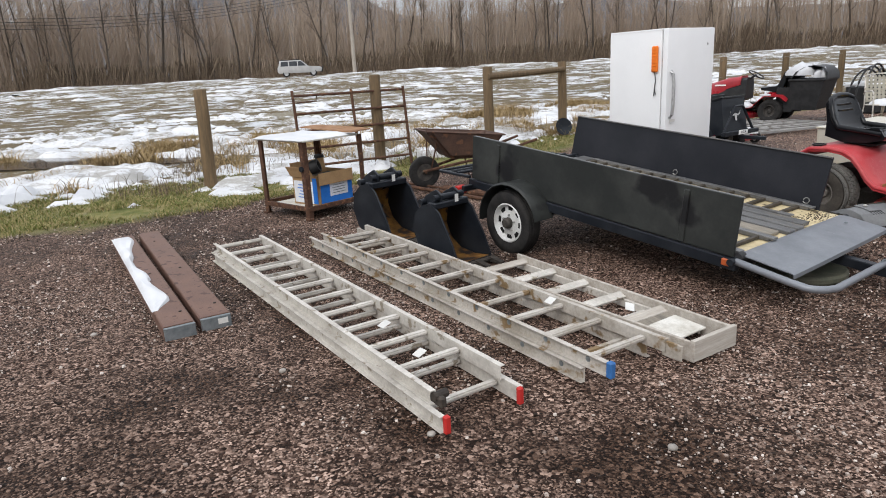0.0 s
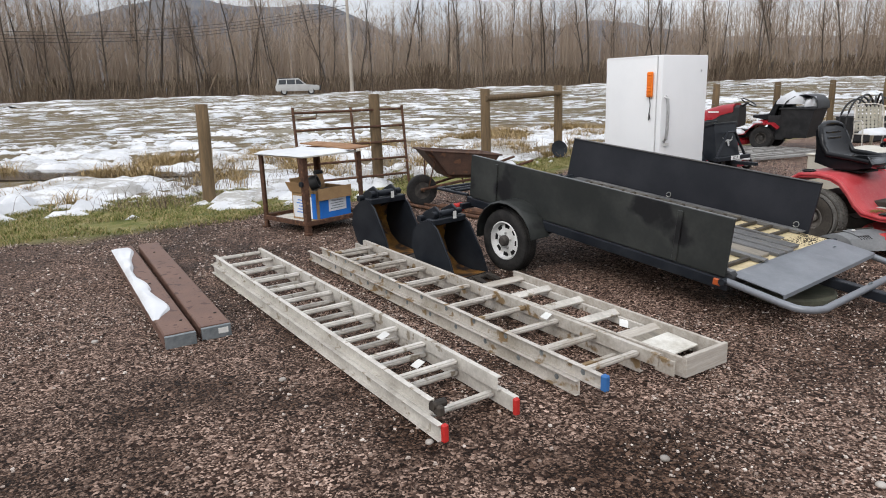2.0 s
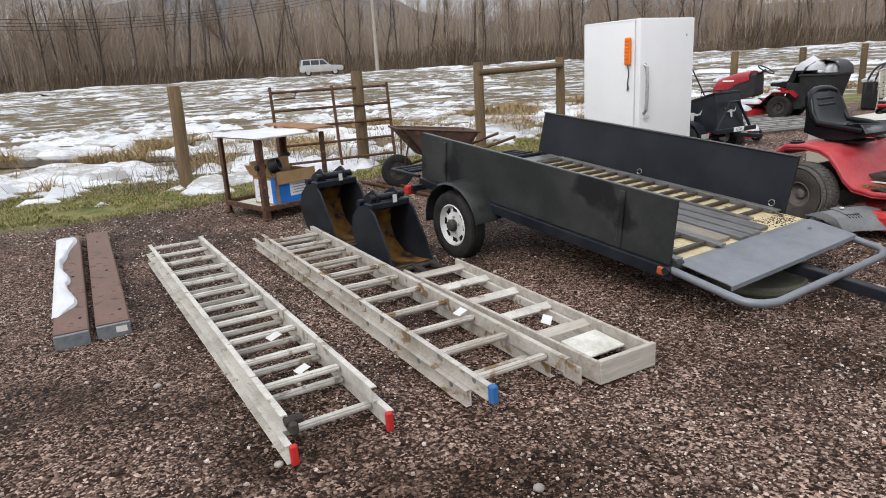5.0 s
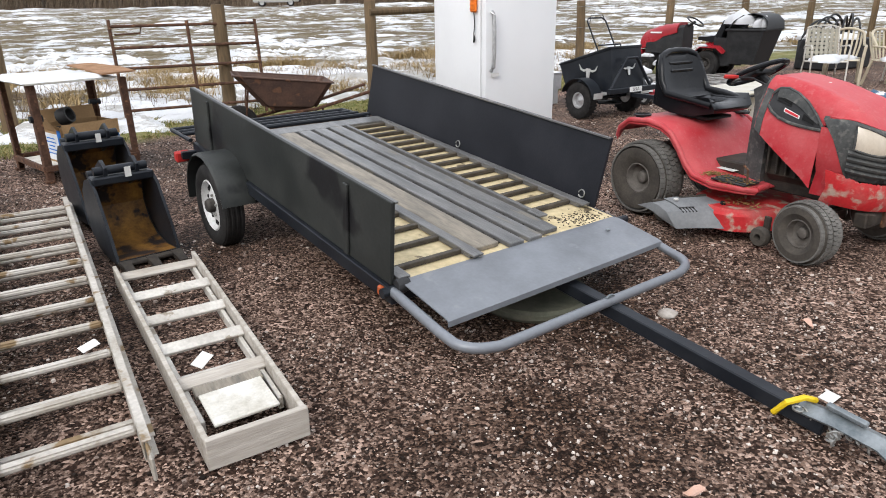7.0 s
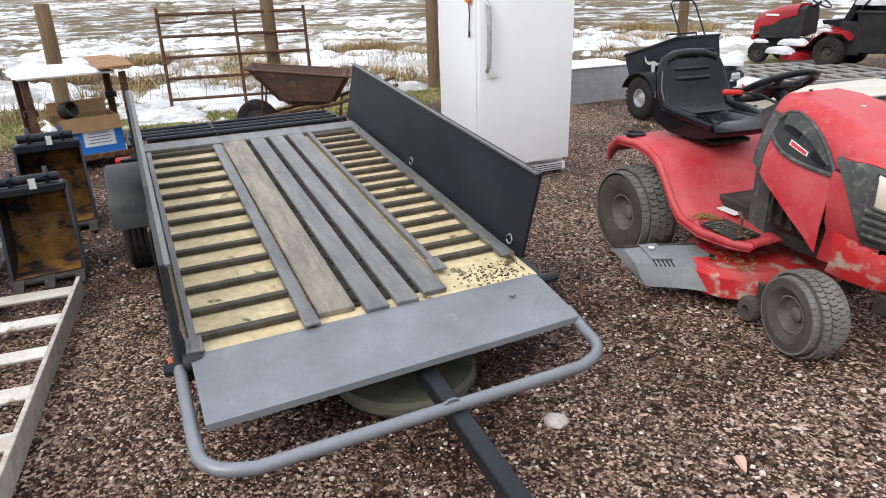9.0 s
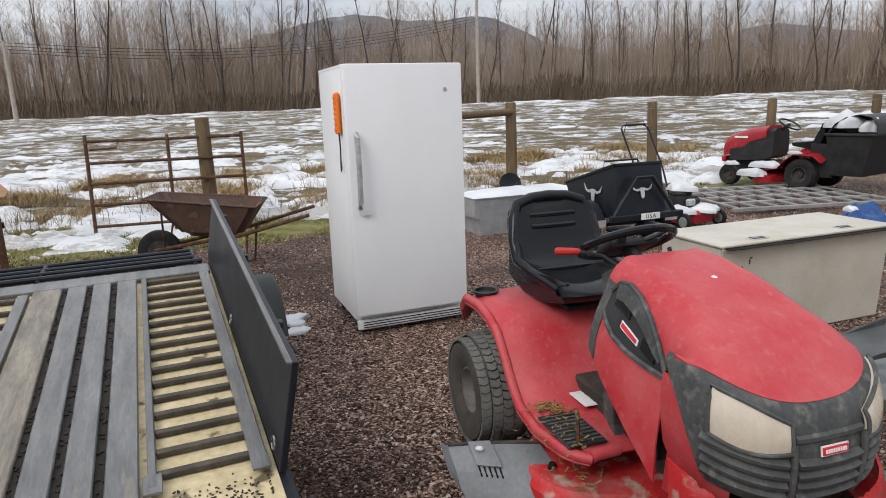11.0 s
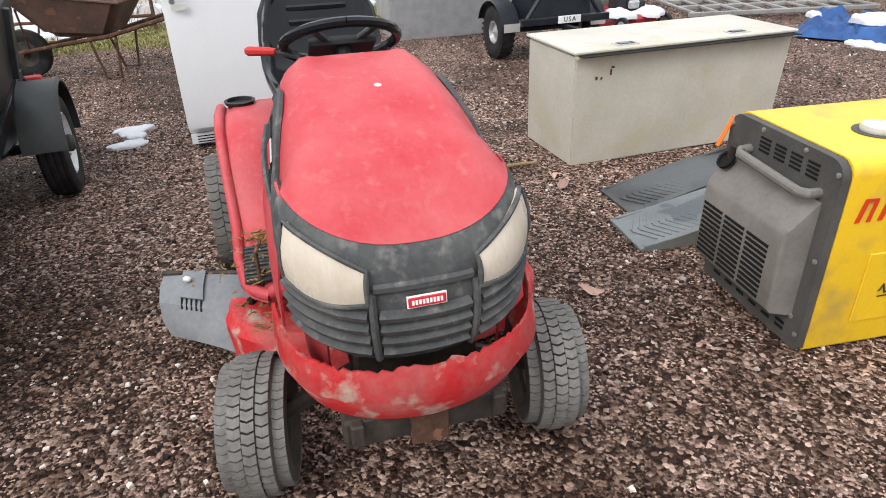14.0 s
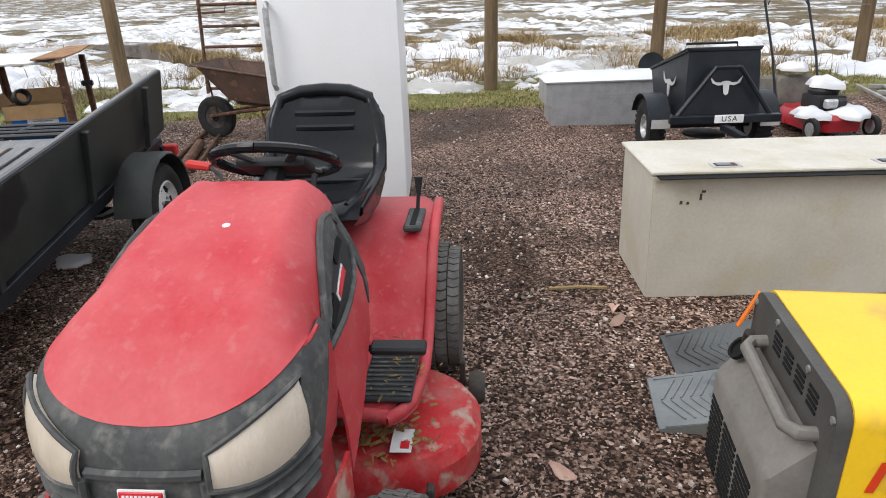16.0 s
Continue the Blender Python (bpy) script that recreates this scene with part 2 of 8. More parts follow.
M["beige"] = surf("beige_plastic", (0.48, 0.42, 0.31), (0.38, 0.33, 0.25), 0.55, 0.0, 6)
M["sling"] = surf("grey_beige_woven_straps", (0.34, 0.32, 0.26), (0.26, 0.245, 0.2), 0.7, 0.0, 8)
M["post_wood"] = surf("fence_post_wood", (0.165, 0.112, 0.062), (0.09, 0.066, 0.042), 0.9, 0, 5, (0.35, 0.7), 40, 0.5, stretch=(5, 5, 0.6), rand=0.2)
M["cardboard"] = surf("cardboard", (0.36, 0.23, 0.115), (0.30, 0.19, 0.095), 0.85, 0, 6)
M["box_blue"] = plain("blue_print", (0.02, 0.16, 0.55), 0.6)
M["box_white"] = plain("white_print", (0.68, 0.70, 0.73), 0.6)
M["mat"] = surf("dark_green_grey_ramp_plastic", (0.060, 0.062, 0.063), (0.095, 0.10, 0.102), 0.5, 0.0, 3, (0.42, 0.58), 60, 0.1)
M["mat_pale"] = surf("pale_grey_green_ramp_plastic", (0.165, 0.178, 0.178), (0.125, 0.135, 0.136), 0.5, 0.0, 3, (0.42, 0.6), 60, 0.1, spots=(0.085, 0.095, 0.10), spot_scale=3.2, spot_at=0.60, soft=0.02)
M["chain"] = plain("zinc_chain", (0.36, 0.36, 0.34), 0.45, 0.7)
M["yellow_strap"] = plain("yellow_plastic", (0.75, 0.52, 0.01), 0.4)
M["straw"] = surf("dry_leaf_litter", (0.26, 0.17, 0.06), (0.15, 0.085, 0.035), 0.9, 0, 20)
M["leaf"] = surf("pale_dead_leaf", (0.44, 0.29, 0.23), (0.33, 0.205, 0.15), 0.8, 0, 20, rand=0.35)
M["stone_pale"] = surf("pale_stone", (0.36, 0.33, 0.30), (0.25, 0.22, 0.19), 0.85, 0, 15, rand=0.3)
M["decal_red"] = plain("red_decal", (0.55, 0.02, 0.03), 0.4)
M["decal_white"] = plain("white_decal", (0.8, 0.8, 0.78), 0.4)
M["lettering_red"] = plain("red_lettering", (0.62, 0.045, 0.01), 0.4)
M["lettering_black"] = plain("black_lettering", (0.02, 0.02, 0.02), 0.4)
M["pole_grey"] = surf("weathered_pole", (0.40, 0.36, 0.31), (0.33, 0.29, 0.25), 0.9, 0, 3)
M["bark"] = surf("grey_brown_bark", (0.058, 0.046, 0.037), (0.10, 0.082, 0.066), 0.95, 0, 2.0, stretch=(3, 3, 0.5), rand=0.25)
M["twig"] = surf("bare_twigs", (0.17, 0.128, 0.098), (0.24, 0.185, 0.14), 0.95, 0, 0.5, rand=0.2)
# twigs of the far woods, paler because distance haze is mixed into the colour
M["far_twig"] = surf("hazed_far_woods", (0.30, 0.23, 0.175), (0.40, 0.32, 0.25), 1.0, 0, 0.06)
M["conifer"] = surf("conifer_needles", (0.030, 0.040, 0.028), (0.05, 0.062, 0.045), 0.95, 0, 1.0)


def snow_material(name, near, far):
    m, n, l, b = material(name)
    co = n.new("ShaderNodeTexCoord")
    a = n.new("ShaderNodeTexNoise")
    a.inputs["Scale"].default_value, a.inputs["Detail"].default_value = 1.3, 8
    l.new(co.outputs["Object"], a.inputs["Vector"])
    r = ramp(n, [(0.3, (0.44, 0.45, 0.47)), (0.6, (0.64, 0.645, 0.655))])
    l.new(a.outputs["Fac"], r.inputs["Fac"])
    # flattened grass showing through the thin snow of the open field
    mp = n.new("ShaderNodeMapping")
    mp.inputs["Scale"].default_value = (0.16, 0.34, 1.0)
    l.new(co.outputs["Object"], mp.inputs["Vector"])
    g = n.new("ShaderNodeTexNoise")
    g.inputs["Scale"].default_value, g.inputs["Detail"].default_value, g.inputs["Roughness"].default_value = 1.6, 12, 0.80
    l.new(mp.outputs["Vector"], g.inputs["Vector"])
    gr = ramp(n, [(0.50, (0, 0, 0)), (0.54, (1, 1, 1))])
    l.new(g.outputs["Fac"], gr.inputs["Fac"])
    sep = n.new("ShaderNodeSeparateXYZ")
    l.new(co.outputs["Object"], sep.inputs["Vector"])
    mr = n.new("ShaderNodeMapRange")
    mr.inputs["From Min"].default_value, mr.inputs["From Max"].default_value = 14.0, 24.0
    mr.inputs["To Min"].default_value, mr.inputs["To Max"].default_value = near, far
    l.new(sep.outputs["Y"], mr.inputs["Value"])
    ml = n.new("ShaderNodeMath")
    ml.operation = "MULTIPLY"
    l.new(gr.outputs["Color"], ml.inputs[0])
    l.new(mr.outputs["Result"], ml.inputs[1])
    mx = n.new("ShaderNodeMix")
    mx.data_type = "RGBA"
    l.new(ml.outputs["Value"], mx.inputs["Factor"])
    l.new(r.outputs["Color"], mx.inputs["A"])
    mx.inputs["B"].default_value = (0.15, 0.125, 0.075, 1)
    l.new(mx.outputs["Result"], b.inputs["Base Color"])
    b.inputs["Roughness"].default_value = 0.75
    f = n.new("ShaderNodeTexNoise")
    f.inputs["Scale"].default_value, f.inputs["Detail"].default_value = 26, 5
    l.new(co.outputs["Object"], f.inputs["Vector"])
    bp = n.new("ShaderNodeBump")
    bp.inputs["Strength"].default_value, bp.inputs["Distance"].default_value = 0.4, 0.02
    l.new(f.outputs["Fac"], bp.inputs["Height"])
    l.new(bp.outputs["Normal"], b.inputs["Normal"])
    return m


M["snow"] = snow_material("old_field_snow", 0.55, 0.92)
M["snow_clean"] = snow_material("old_snow", 0.0, 0.0)


for key in ("seat_black", "black_plastic", "black_paint", "grey_plastic", "black_panel", "black_sheet"):
    for node in M[key].node_tree.nodes:
        if node.type == "BSDF_PRINCIPLED":
            node.inputs["Specular IOR Level"].default_value = 0.22


def island_material(name, stops, rough=0.85, hue=0.0):
    """Colour by island, for loose stones, blades and leaves in one mesh."""
    m, n, l, b = material(name)
    g = n.new("ShaderNodeNewGeometry")
    r = ramp(n, stops)
    l.new(g.outputs["Random Per Island"], r.inputs["Fac"])
    co = n.new("ShaderNodeTexCoord")
    f = n.new("ShaderNodeTexNoise")
    f.inputs["Scale"].default_value, f.inputs["Detail"].default_value = 120, 3
    l.new(co.outputs["Object"], f.inputs["Vector"])
    mx = n.new("ShaderNodeMix")
    mx.data_type, mx.blend_type = "RGBA", "MULTIPLY"
    mx.inputs["Factor"].default_value = 0.5
    fr = ramp(n, [(0.3, (0.6, 0.6, 0.6)), (0.7, (1.3, 1.3, 1.3))])
    l.new(f.outputs["Fac"], fr.inputs["Fac"])
    l.new(r.outputs["Color"], mx.inputs["A"])
    l.new(fr.outputs["Color"], mx.inputs["B"])
    l.new(mx.outputs["Result"], b.inputs["Base Color"])
    b.inputs["Roughness"].default_value = rough
    b.inputs["Specular IOR Level"].default_value = 0.12
    return m


M["gravel_stones"] = island_material("loose_gravel", [(0.0, (0.012, 0.008, 0.006)), (0.40, (0.045, 0.030, 0.023)), (0.56, (0.13, 0.09, 0.071)), (0.74, (0.29, 0.225, 0.188)), (0.91, (0.49, 0.415, 0.365)), (1.0, (0.68, 0.61, 0.55))], 0.6)
M["grass_blades"] = island_material("winter_grass", [(0.0, (0.07, 0.085, 0.02)), (0.4, (0.15, 0.165, 0.045)), (0.65, (0.28, 0.24, 0.10)), (1.0, (0.42, 0.33, 0.18))], 0.8)
M["dry_grass"] = island_material("dry_tan_grass", [(0.0, (0.16, 0.11, 0.05)), (0.5, (0.30, 0.21, 0.10)), (1.0, (0.44, 0.33, 0.18))], 0.9)
M["weed_twigs"] = island_material("brown_dead_weeds", [(0.0, (0.08, 0.058, 0.042)), (1.0, (0.22, 0.168, 0.12))], 0.9)


def ground_material():
    """One sheet: wet gravel in the yard, turf beside the fence, soaked field with snow lying on it further out."""
    m, n, l, b = material("yard_and_field")
    co = n.new("ShaderNodeTexCoord")
    P = co.outputs["Object"]

    def tex(scale, detail=6, rough=0.6):
        t = n.new("ShaderNodeTexNoise")
        t.inputs["Scale"].default_value, t.inputs["Detail"].default_value, t.inputs["Roughness"].default_value = scale, detail, rough
        l.new(P, t.inputs["Vector"])
        return t.outputs["Fac"]

    def mixed(fac, a, bb, mode="MIX"):
        x = n.new("ShaderNodeMix")
        x.data_type, x.blend_type = "RGBA", mode
        if fac is None:
            x.inputs["Factor"].default_value = 1
        else:
            l.new(fac, x.inputs["Factor"])
        l.new(a, x.inputs["A"])
        l.new(bb, x.inputs["B"])
        return x.outputs["Result"]

    # gravel: small stones from two Voronoi sizes over dark wet fines
    def stones(scale, stops):
        v = n.new("ShaderNodeTexVoronoi")
        v.inputs["Scale"].default_value = scale
        l.new(P, v.inputs["Vector"])
        sep = n.new("ShaderNodeSeparateColor")
        l.new(v.outputs["Color"], sep.inputs["Color"])
        r = ramp(n, stops)
        l.new(sep.outputs["Red"], r.inputs["Fac"])
        return v.outputs["Distance"], r.outputs["Color"]

    d1, c1 = stones(125, [(0.0, (0.010, 0.007, 0.005)), (0.48, (0.042, 0.028, 0.022)), (0.74, (0.18, 0.138, 0.112)), (1.0, (0.48, 0.40, 0.345))])
    d2, c2 = stones(72, [(0.0, (0.010, 0.007, 0.005)), (0.48, (0.044, 0.029, 0.023)), (0.75, (0.20, 0.153, 0.125)), (1.0, (0.50, 0.42, 0.365))])
    pick = ramp(n, [(0.42, (0, 0, 0)), (0.58, (1, 1, 1))])
    l.new(tex(9, 4), pick.inputs["Fac"])
    gravel = mixed(pick.outputs["Color"], c1, c2)
    mud = ramp(n, [(0.40, (0.42, 0.31, 0.25)), (0.54, (1.30, 1.11, 1.03))])
    l.new(tex(0.75, 7, 0.65), mud.inputs["Fac"])
    gravel = mixed(None, gravel, mud.outputs["Color"], "MULTIPLY")
    # the gravel colour grows lighter towards +x
    yard_xyz = n.new("ShaderNodeSeparateXYZ")
    l.new(P, yard_xyz.inputs["Vector"])
    pale = n.new("ShaderNodeMapRange")
    pale.inputs["From Min"].default_value, pale.inputs["From Max"].default_value = -1.5, 3.5
    pale.inputs["To Min"].default_value, pale.inputs["To Max"].default_value = 0.80, 1.02
    l.new(yard_xyz.outputs["X"], pale.inputs["Value"])
    gravel = mixed(None, gravel, pale.outputs["Result"], "MULTIPLY")
    turf = ramp(n, [(0.3, (0.075, 0.088, 0.025)), (0.48, (0.15, 0.152, 0.05)), (0.68, (0.29, 0.235, 0.115))])
    l.new(tex(2.2, 9, 0.7), turf.inputs["Fac"])
    field = ramp(n, [(0.32, (0.080, 0.062, 0.043)), (0.46, (0.15, 0.118, 0.074)), (0.58, (0.135, 0.112, 0.064)), (0.75, (0.26, 0.195, 0.12))])
    l.new(tex(0.55, 10, 0.72), field.inputs["Fac"])
    # edge of the yard: a bent line, wavered by noise
    sep = n.new("ShaderNodeSeparateXYZ")
    l.new(P, sep.inputs["Vector"])

    def math_(op, a, bb):
        x = n.new("ShaderNodeMath")
        x.operation = op
        for k, v in enumerate((a, bb)):
            if isinstance(v, (int, float)):
                x.inputs[k].default_value = v
            else:
                l.new(v, x.inputs[k])
        return x.outputs["Value"]

    wob = math_("MULTIPLY", math_("SUBTRACT", tex(1.6, 5), 0.5), 1.5)
    line = math_("SUBTRACT", sep.outputs["Y"], math_("ADD", math_("MULTIPLY", sep.outputs["X"], 0.80), 9.55))
    line2 = math_("SUBTRACT", sep.outputs["Y"], math_("ADD", math_("MULTIPLY", sep.outputs["X"], 0.45), 8.45))
    edge = math_("ADD", math_("MINIMUM", line, line2), wob)
    e1 = ramp(n, [(0.47, (0, 0, 0)), (0.53, (1, 1, 1))])
    l.new(math_("ADD", math_("MULTIPLY", edge, 0.1), 0.5), e1.inputs["Fac"])
    e2 = ramp(n, [(0.66, (0, 0, 0)), (0.74, (1, 1, 1))])
    l.new(math_("ADD", math_("MULTIPLY", edge, 0.1), 0.5), e2.inputs["Fac"])
    mottle = ramp(n, [(0.35, (0.62, 0.58, 0.52)), (0.65, (1.25, 1.22, 1.15))])
    l.new(tex(7, 8, 0.75), mottle.inputs["Fac"])
    fieldc = mixed(None, field.outputs["Color"], mottle.outputs["Color"], "MULTIPLY")
    dust = ramp(n, [(0.52, (0, 0, 0)), (0.545, (1, 1, 1))])
    l.new(tex(0.6, 14, 0.80), dust.inputs["Fac"])
    white = n.new("ShaderNodeRGB")
    white.outputs[0].default_value = (0.55, 0.57, 0.59, 1)
    fieldc = mixed(dust.outputs["Color"], fieldc, white.outputs[0])
    turf_field = mixed(e2.outputs["Color"], turf.outputs["Color"], fieldc)
    col = mixed(e1.outputs["Color"], gravel, turf_field)
    l.new(col, b.inputs["Base Color"])
    rr = ramp(n, [(0.35, (0.42, 0.42, 0.42)), (0.62, (0.85, 0.85, 0.85))])
    l.new(tex(0.75, 7, 0.65), rr.inputs["Fac"])
    l.new(rr.outputs["Color"], b.inputs["Roughness"])
    bp = n.new("ShaderNodeBump")
    bp.inputs["Strength"].default_value, bp.inputs["Distance"].default_value = 0.9, 0.012
    bp.invert = True
    b.inputs["Specular IOR Level"].default_value = 0.08
    l.new(math_("ADD", math_("MULTIPLY", d1, 0.5), d2), bp.inputs["Height"])
    l.new(bp.outputs["Normal"], b.inputs["Normal"])
    return m


M["ground"] = ground_material()


# ---- mesh helpers ----
def T(x=0, y=0, z=0, rx=0, ry=0, rz=0):
    return pose(x, y, z, rx, ry, rz)


def box(bm, c, s, m=None, bev=0.0, seg=1):
    """A block with centre c and size s, under the matrix m, its edges rounded by bev."""
    t = bmesh.new()
    bmesh.ops.create_cube(t, size=1)
    for v in t.verts:
        v.co = Vector((v.co.x * s[0] + c[0], v.co.y * s[1] + c[1], v.co.z * s[2] + c[2]))
    if bev:
        bmesh.ops.bevel(t, geom=list(t.edges), offset=min(bev, min(s) * 0.45), segments=seg, profile=0.6, affect="EDGES")
    merge(bm, t, m)
    return bm


def merge(bm, t, m=None):
    if m is not None:
        t.transform(m)
    me = bpy.data.meshes.new("tmp")
    t.to_mesh(me)
    t.free()
    bm.from_mesh(me)
    bpy.data.meshes.remove(me)


def ring_frame(d):
    d = Vector(d).normalized()
    a = Vector((0, 0, 1)) if abs(d.z) < 0.9 else Vector((1, 0, 0))
    u = d.cross(a).normalized()
    return u, d.cross(u).normalized()


def tube(bm, pts, r, seg=8, m=None, radii=None, caps=True, flat=1.0):
    """A round bar along pts; radii gives a radius per point."""
    pts = [Vector(p) for p in pts]
    rings = []
    for k, p in enumerate(pts):
        d = (pts[min(k + 1, len(pts) - 1)] - pts[max(k - 1, 0)])
        u, v = ring_frame(d)
        rr = radii[k] if radii else r
        ring = []
        for j in range(seg):
            a = 2 * math.pi * (j + 0.5) / seg
            q = p + u * (math.cos(a) * rr) + v * (math.sin(a) * rr * flat)
            ring.append(bm.verts.new(m @ q if m is not None else q))
        rings.append(ring)
    for r0, r1 in zip(rings, rings[1:]):
        for j in range(seg):
            bm.faces.new((r0[j], r0[(j + 1) % seg], r1[(j + 1) % seg], r1[j]))
    if caps:
        bm.faces.new(rings[0][::-1])
        bm.faces.new(rings[-1])
    return bm


def lathe(bm, prof, seg=24, m=None, closed=False):
    """Turn a profile of (radius, height) about the z axis, placed by m."""
    rings = []
    for r, z in prof:
        ring = []
        for j in range(seg):
            a = 2 * math.pi * j / seg
            q = Vector((r * math.cos(a), r * math.sin(a), z))
            ring.append(bm.verts.new(m @ q if m is not None else q))
        rings.append(ring)
    pairs = list(zip(rings, rings[1:])) + ([(rings[-1], rings[0])] if closed else [])
    for r0, r1 in pairs:
        for j in range(seg):
            bm.faces.new((r0[j], r0[(j + 1) % seg], r1[(j + 1) % seg], r1[j]))
    if not closed:
        if prof[0][0] > 1e-6:
            bm.faces.new(rings[0][::-1])
        if prof[-1][0] > 1e-6:
            bm.faces.new(rings[-1])
    return bm


def prism(bm, poly, depth, m=None, bev=0.0):
    """A flat polygon in local xy, thickened along z from 0 to depth."""
    t = bmesh.new()
    a = [t.verts.new((x, y, 0)) for x, y in poly]
    b = [t.verts.new((x, y, depth)) for x, y in poly]
    t.faces.new(a[::-1])
    t.faces.new(b)
    for k in range(len(poly)):
        j = (k + 1) % len(poly)
        t.faces.new((a[k], a[j], b[j], b[k]))
    if bev:
        bmesh.ops.bevel(t, geom=list(t.edges), offset=bev, segments=1, affect="EDGES")
    bmesh.ops.recalc_face_normals(t, faces=t.faces)
    merge(bm, t, m)
    return bm


def loft(bm, sections, m=None, caps=True, wrap=True):
    """Join equally long rows of points; wrap closes each row to a ring."""
    rows = [[bm.verts.new(m @ Vector(p) if m is not None else Vector(p)) for p in s] for s in sections]
    n = len(rows[0])
    for a, b in zip(rows, rows[1:]):
        for j in range(n if wrap else n - 1):
            k = (j + 1) % n
            bm.faces.new((a[j], a[k], b[k], b[j]))
    if caps and wrap:
        bm.faces.new(rows[0][::-1])
        bm.faces.new(rows[-1])
    return bm


def sheet(bm, rows, thick, m=None):
    """A curved sheet through rows of points, with thickness along its normals."""
    t = bmesh.new()
    loft(t, rows, wrap=False)
    bmesh.ops.recalc_face_normals(t, faces=t.faces)
    bmesh.ops.solidify(t, geom=list(t.faces), thickness=thick)
    merge(bm, t, m)
    return bm


def mesh_object(name, bm, mat, smooth=35):
    bmesh.ops.recalc_face_normals(bm, faces=bm.faces)
    me = bpy.data.meshes.new(name)
    bm.to_mesh(me)
    bm.free()
    me.materials.append(mat)
    me.shade_smooth()
    me.set_sharp_from_angle(angle=radians(smooth))
    return new(name, me)


def part(name, bm, mat, parent, label="", smooth=35):
    ob = mesh_object(name, bm, M[mat] if isinstance(mat, str) else mat, smooth)
    ob.parent = parent
    if label:
        ob["label"] = label
    return ob


def thing(name, m, label, category, group="", kind=""):
    ob = new(name)
    ob.empty_display_size = 0.1
    ob.matrix_world = m
    return tagged(ob, label, category, group, kind)


def single(name, bm, mat, label, category, group="", kind="", m=None, smooth=35):
    ob = mesh_object(name, bm, M[mat] if isinstance(mat, str) else mat, smooth)
    if m is not None:
        ob.matrix_world = m
    return tagged(ob, label, category, group, kind)


def B():
    return bmesh.new()


def arc(c, r, a0, a1, n, plane="xy"):
    out = []
    for k in range(n + 1):
        a = radians(a0 + (a1 - a0) * k / n)
        x, y = c[0] + r * math.cos(a), c[1] + r * math.sin(a)
        out.append((x, y, c[2]) if plane == "xy" else (x, c[2], y) if plane == "xz" else (c[2], x, y))
    return out


def raw(name, verts, faces, mat, label, category="", kind="stuff", smooth=False):
    me = bpy.data.meshes.new(name)
    me.from_pydata(verts, [], faces)
    me.materials.append(M[mat])
    if smooth:
        me.shade_smooth()
    me.update()
    return tagged(new(name, me), label, category, "", kind)


def text(name, words, size, mat, parent, m, depth=0.0015, shear=0.0, spacing=1.0):
    cu = bpy.data.curves.new(name, "FONT")
    cu.body, cu.size, cu.extrude, cu.shear, cu.space_character = words, size, depth, shear, spacing
    cu.align_x, cu.align_y = "CENTER", "CENTER"
    tmp = new("tmp_text", cu)
    me = bpy.data.meshes.new_from_object(tmp)
    bpy.data.objects.remove(tmp)
    me.materials.clear()
    me.materials.append(M[mat])
    ob = new(name, me)
    ob.parent = parent
    ob.matrix_local = m
    return ob


# ---- ground, fence, field ----
def yard_edge(x):
    return max(0.80 * x + 9.55, 0.45 * x + 8.45)


def ground_z(x, y):
    """Gentle unevenness of the yard; the field beyond the turf dips towards a ditch and rises again."""
    z = 0.025 * noise.noise((x * 0.6, y * 0.6, 3.1)) + 0.008 * noise.noise((x * 2.3, y * 2.3, 7.7))
    return z


def field_rise(y):
    """The field climbs gently towards the road before the woods."""
    f = max(0.0, min(1.0, (y - 20.0) / 58.0))
    return 1.45 * f * f * (3 - 2 * f)


def build_ground():
    xs = [-3000, -600, -150, -60, -30, -18] + [-12 + 0.25 * k for k in range(105)] + [17, 24, 40, 80, 200, 700, 3000]
    ys = [-3000, -600, -100, -30, -12, -6, -3] + [-2 + 0.25 * k for k in range(89)] + [22 + 3 * k for k in range(21)] + [90, 110, 200, 700, 3000]
    verts, faces = [], []
    for y in ys:
        for x in xs:
            near = 1.0 if (-12 < x < 14 and -2 < y < 20) else 0.0
            verts.append((x, y, ground_z(x, y) * near + field_rise(y)))
    w = len(xs)
    for j in range(len(ys) - 1):
        for i in range(w - 1):
            a = j * w + i
            faces.append((a, a + 1, a + 1 + w, a + w))
    ob = raw("ground", verts, faces, "ground", "dark wet gravel yard running into a soaked, snow-patched field", "ground", "structure", True)
    return ob


build_ground()


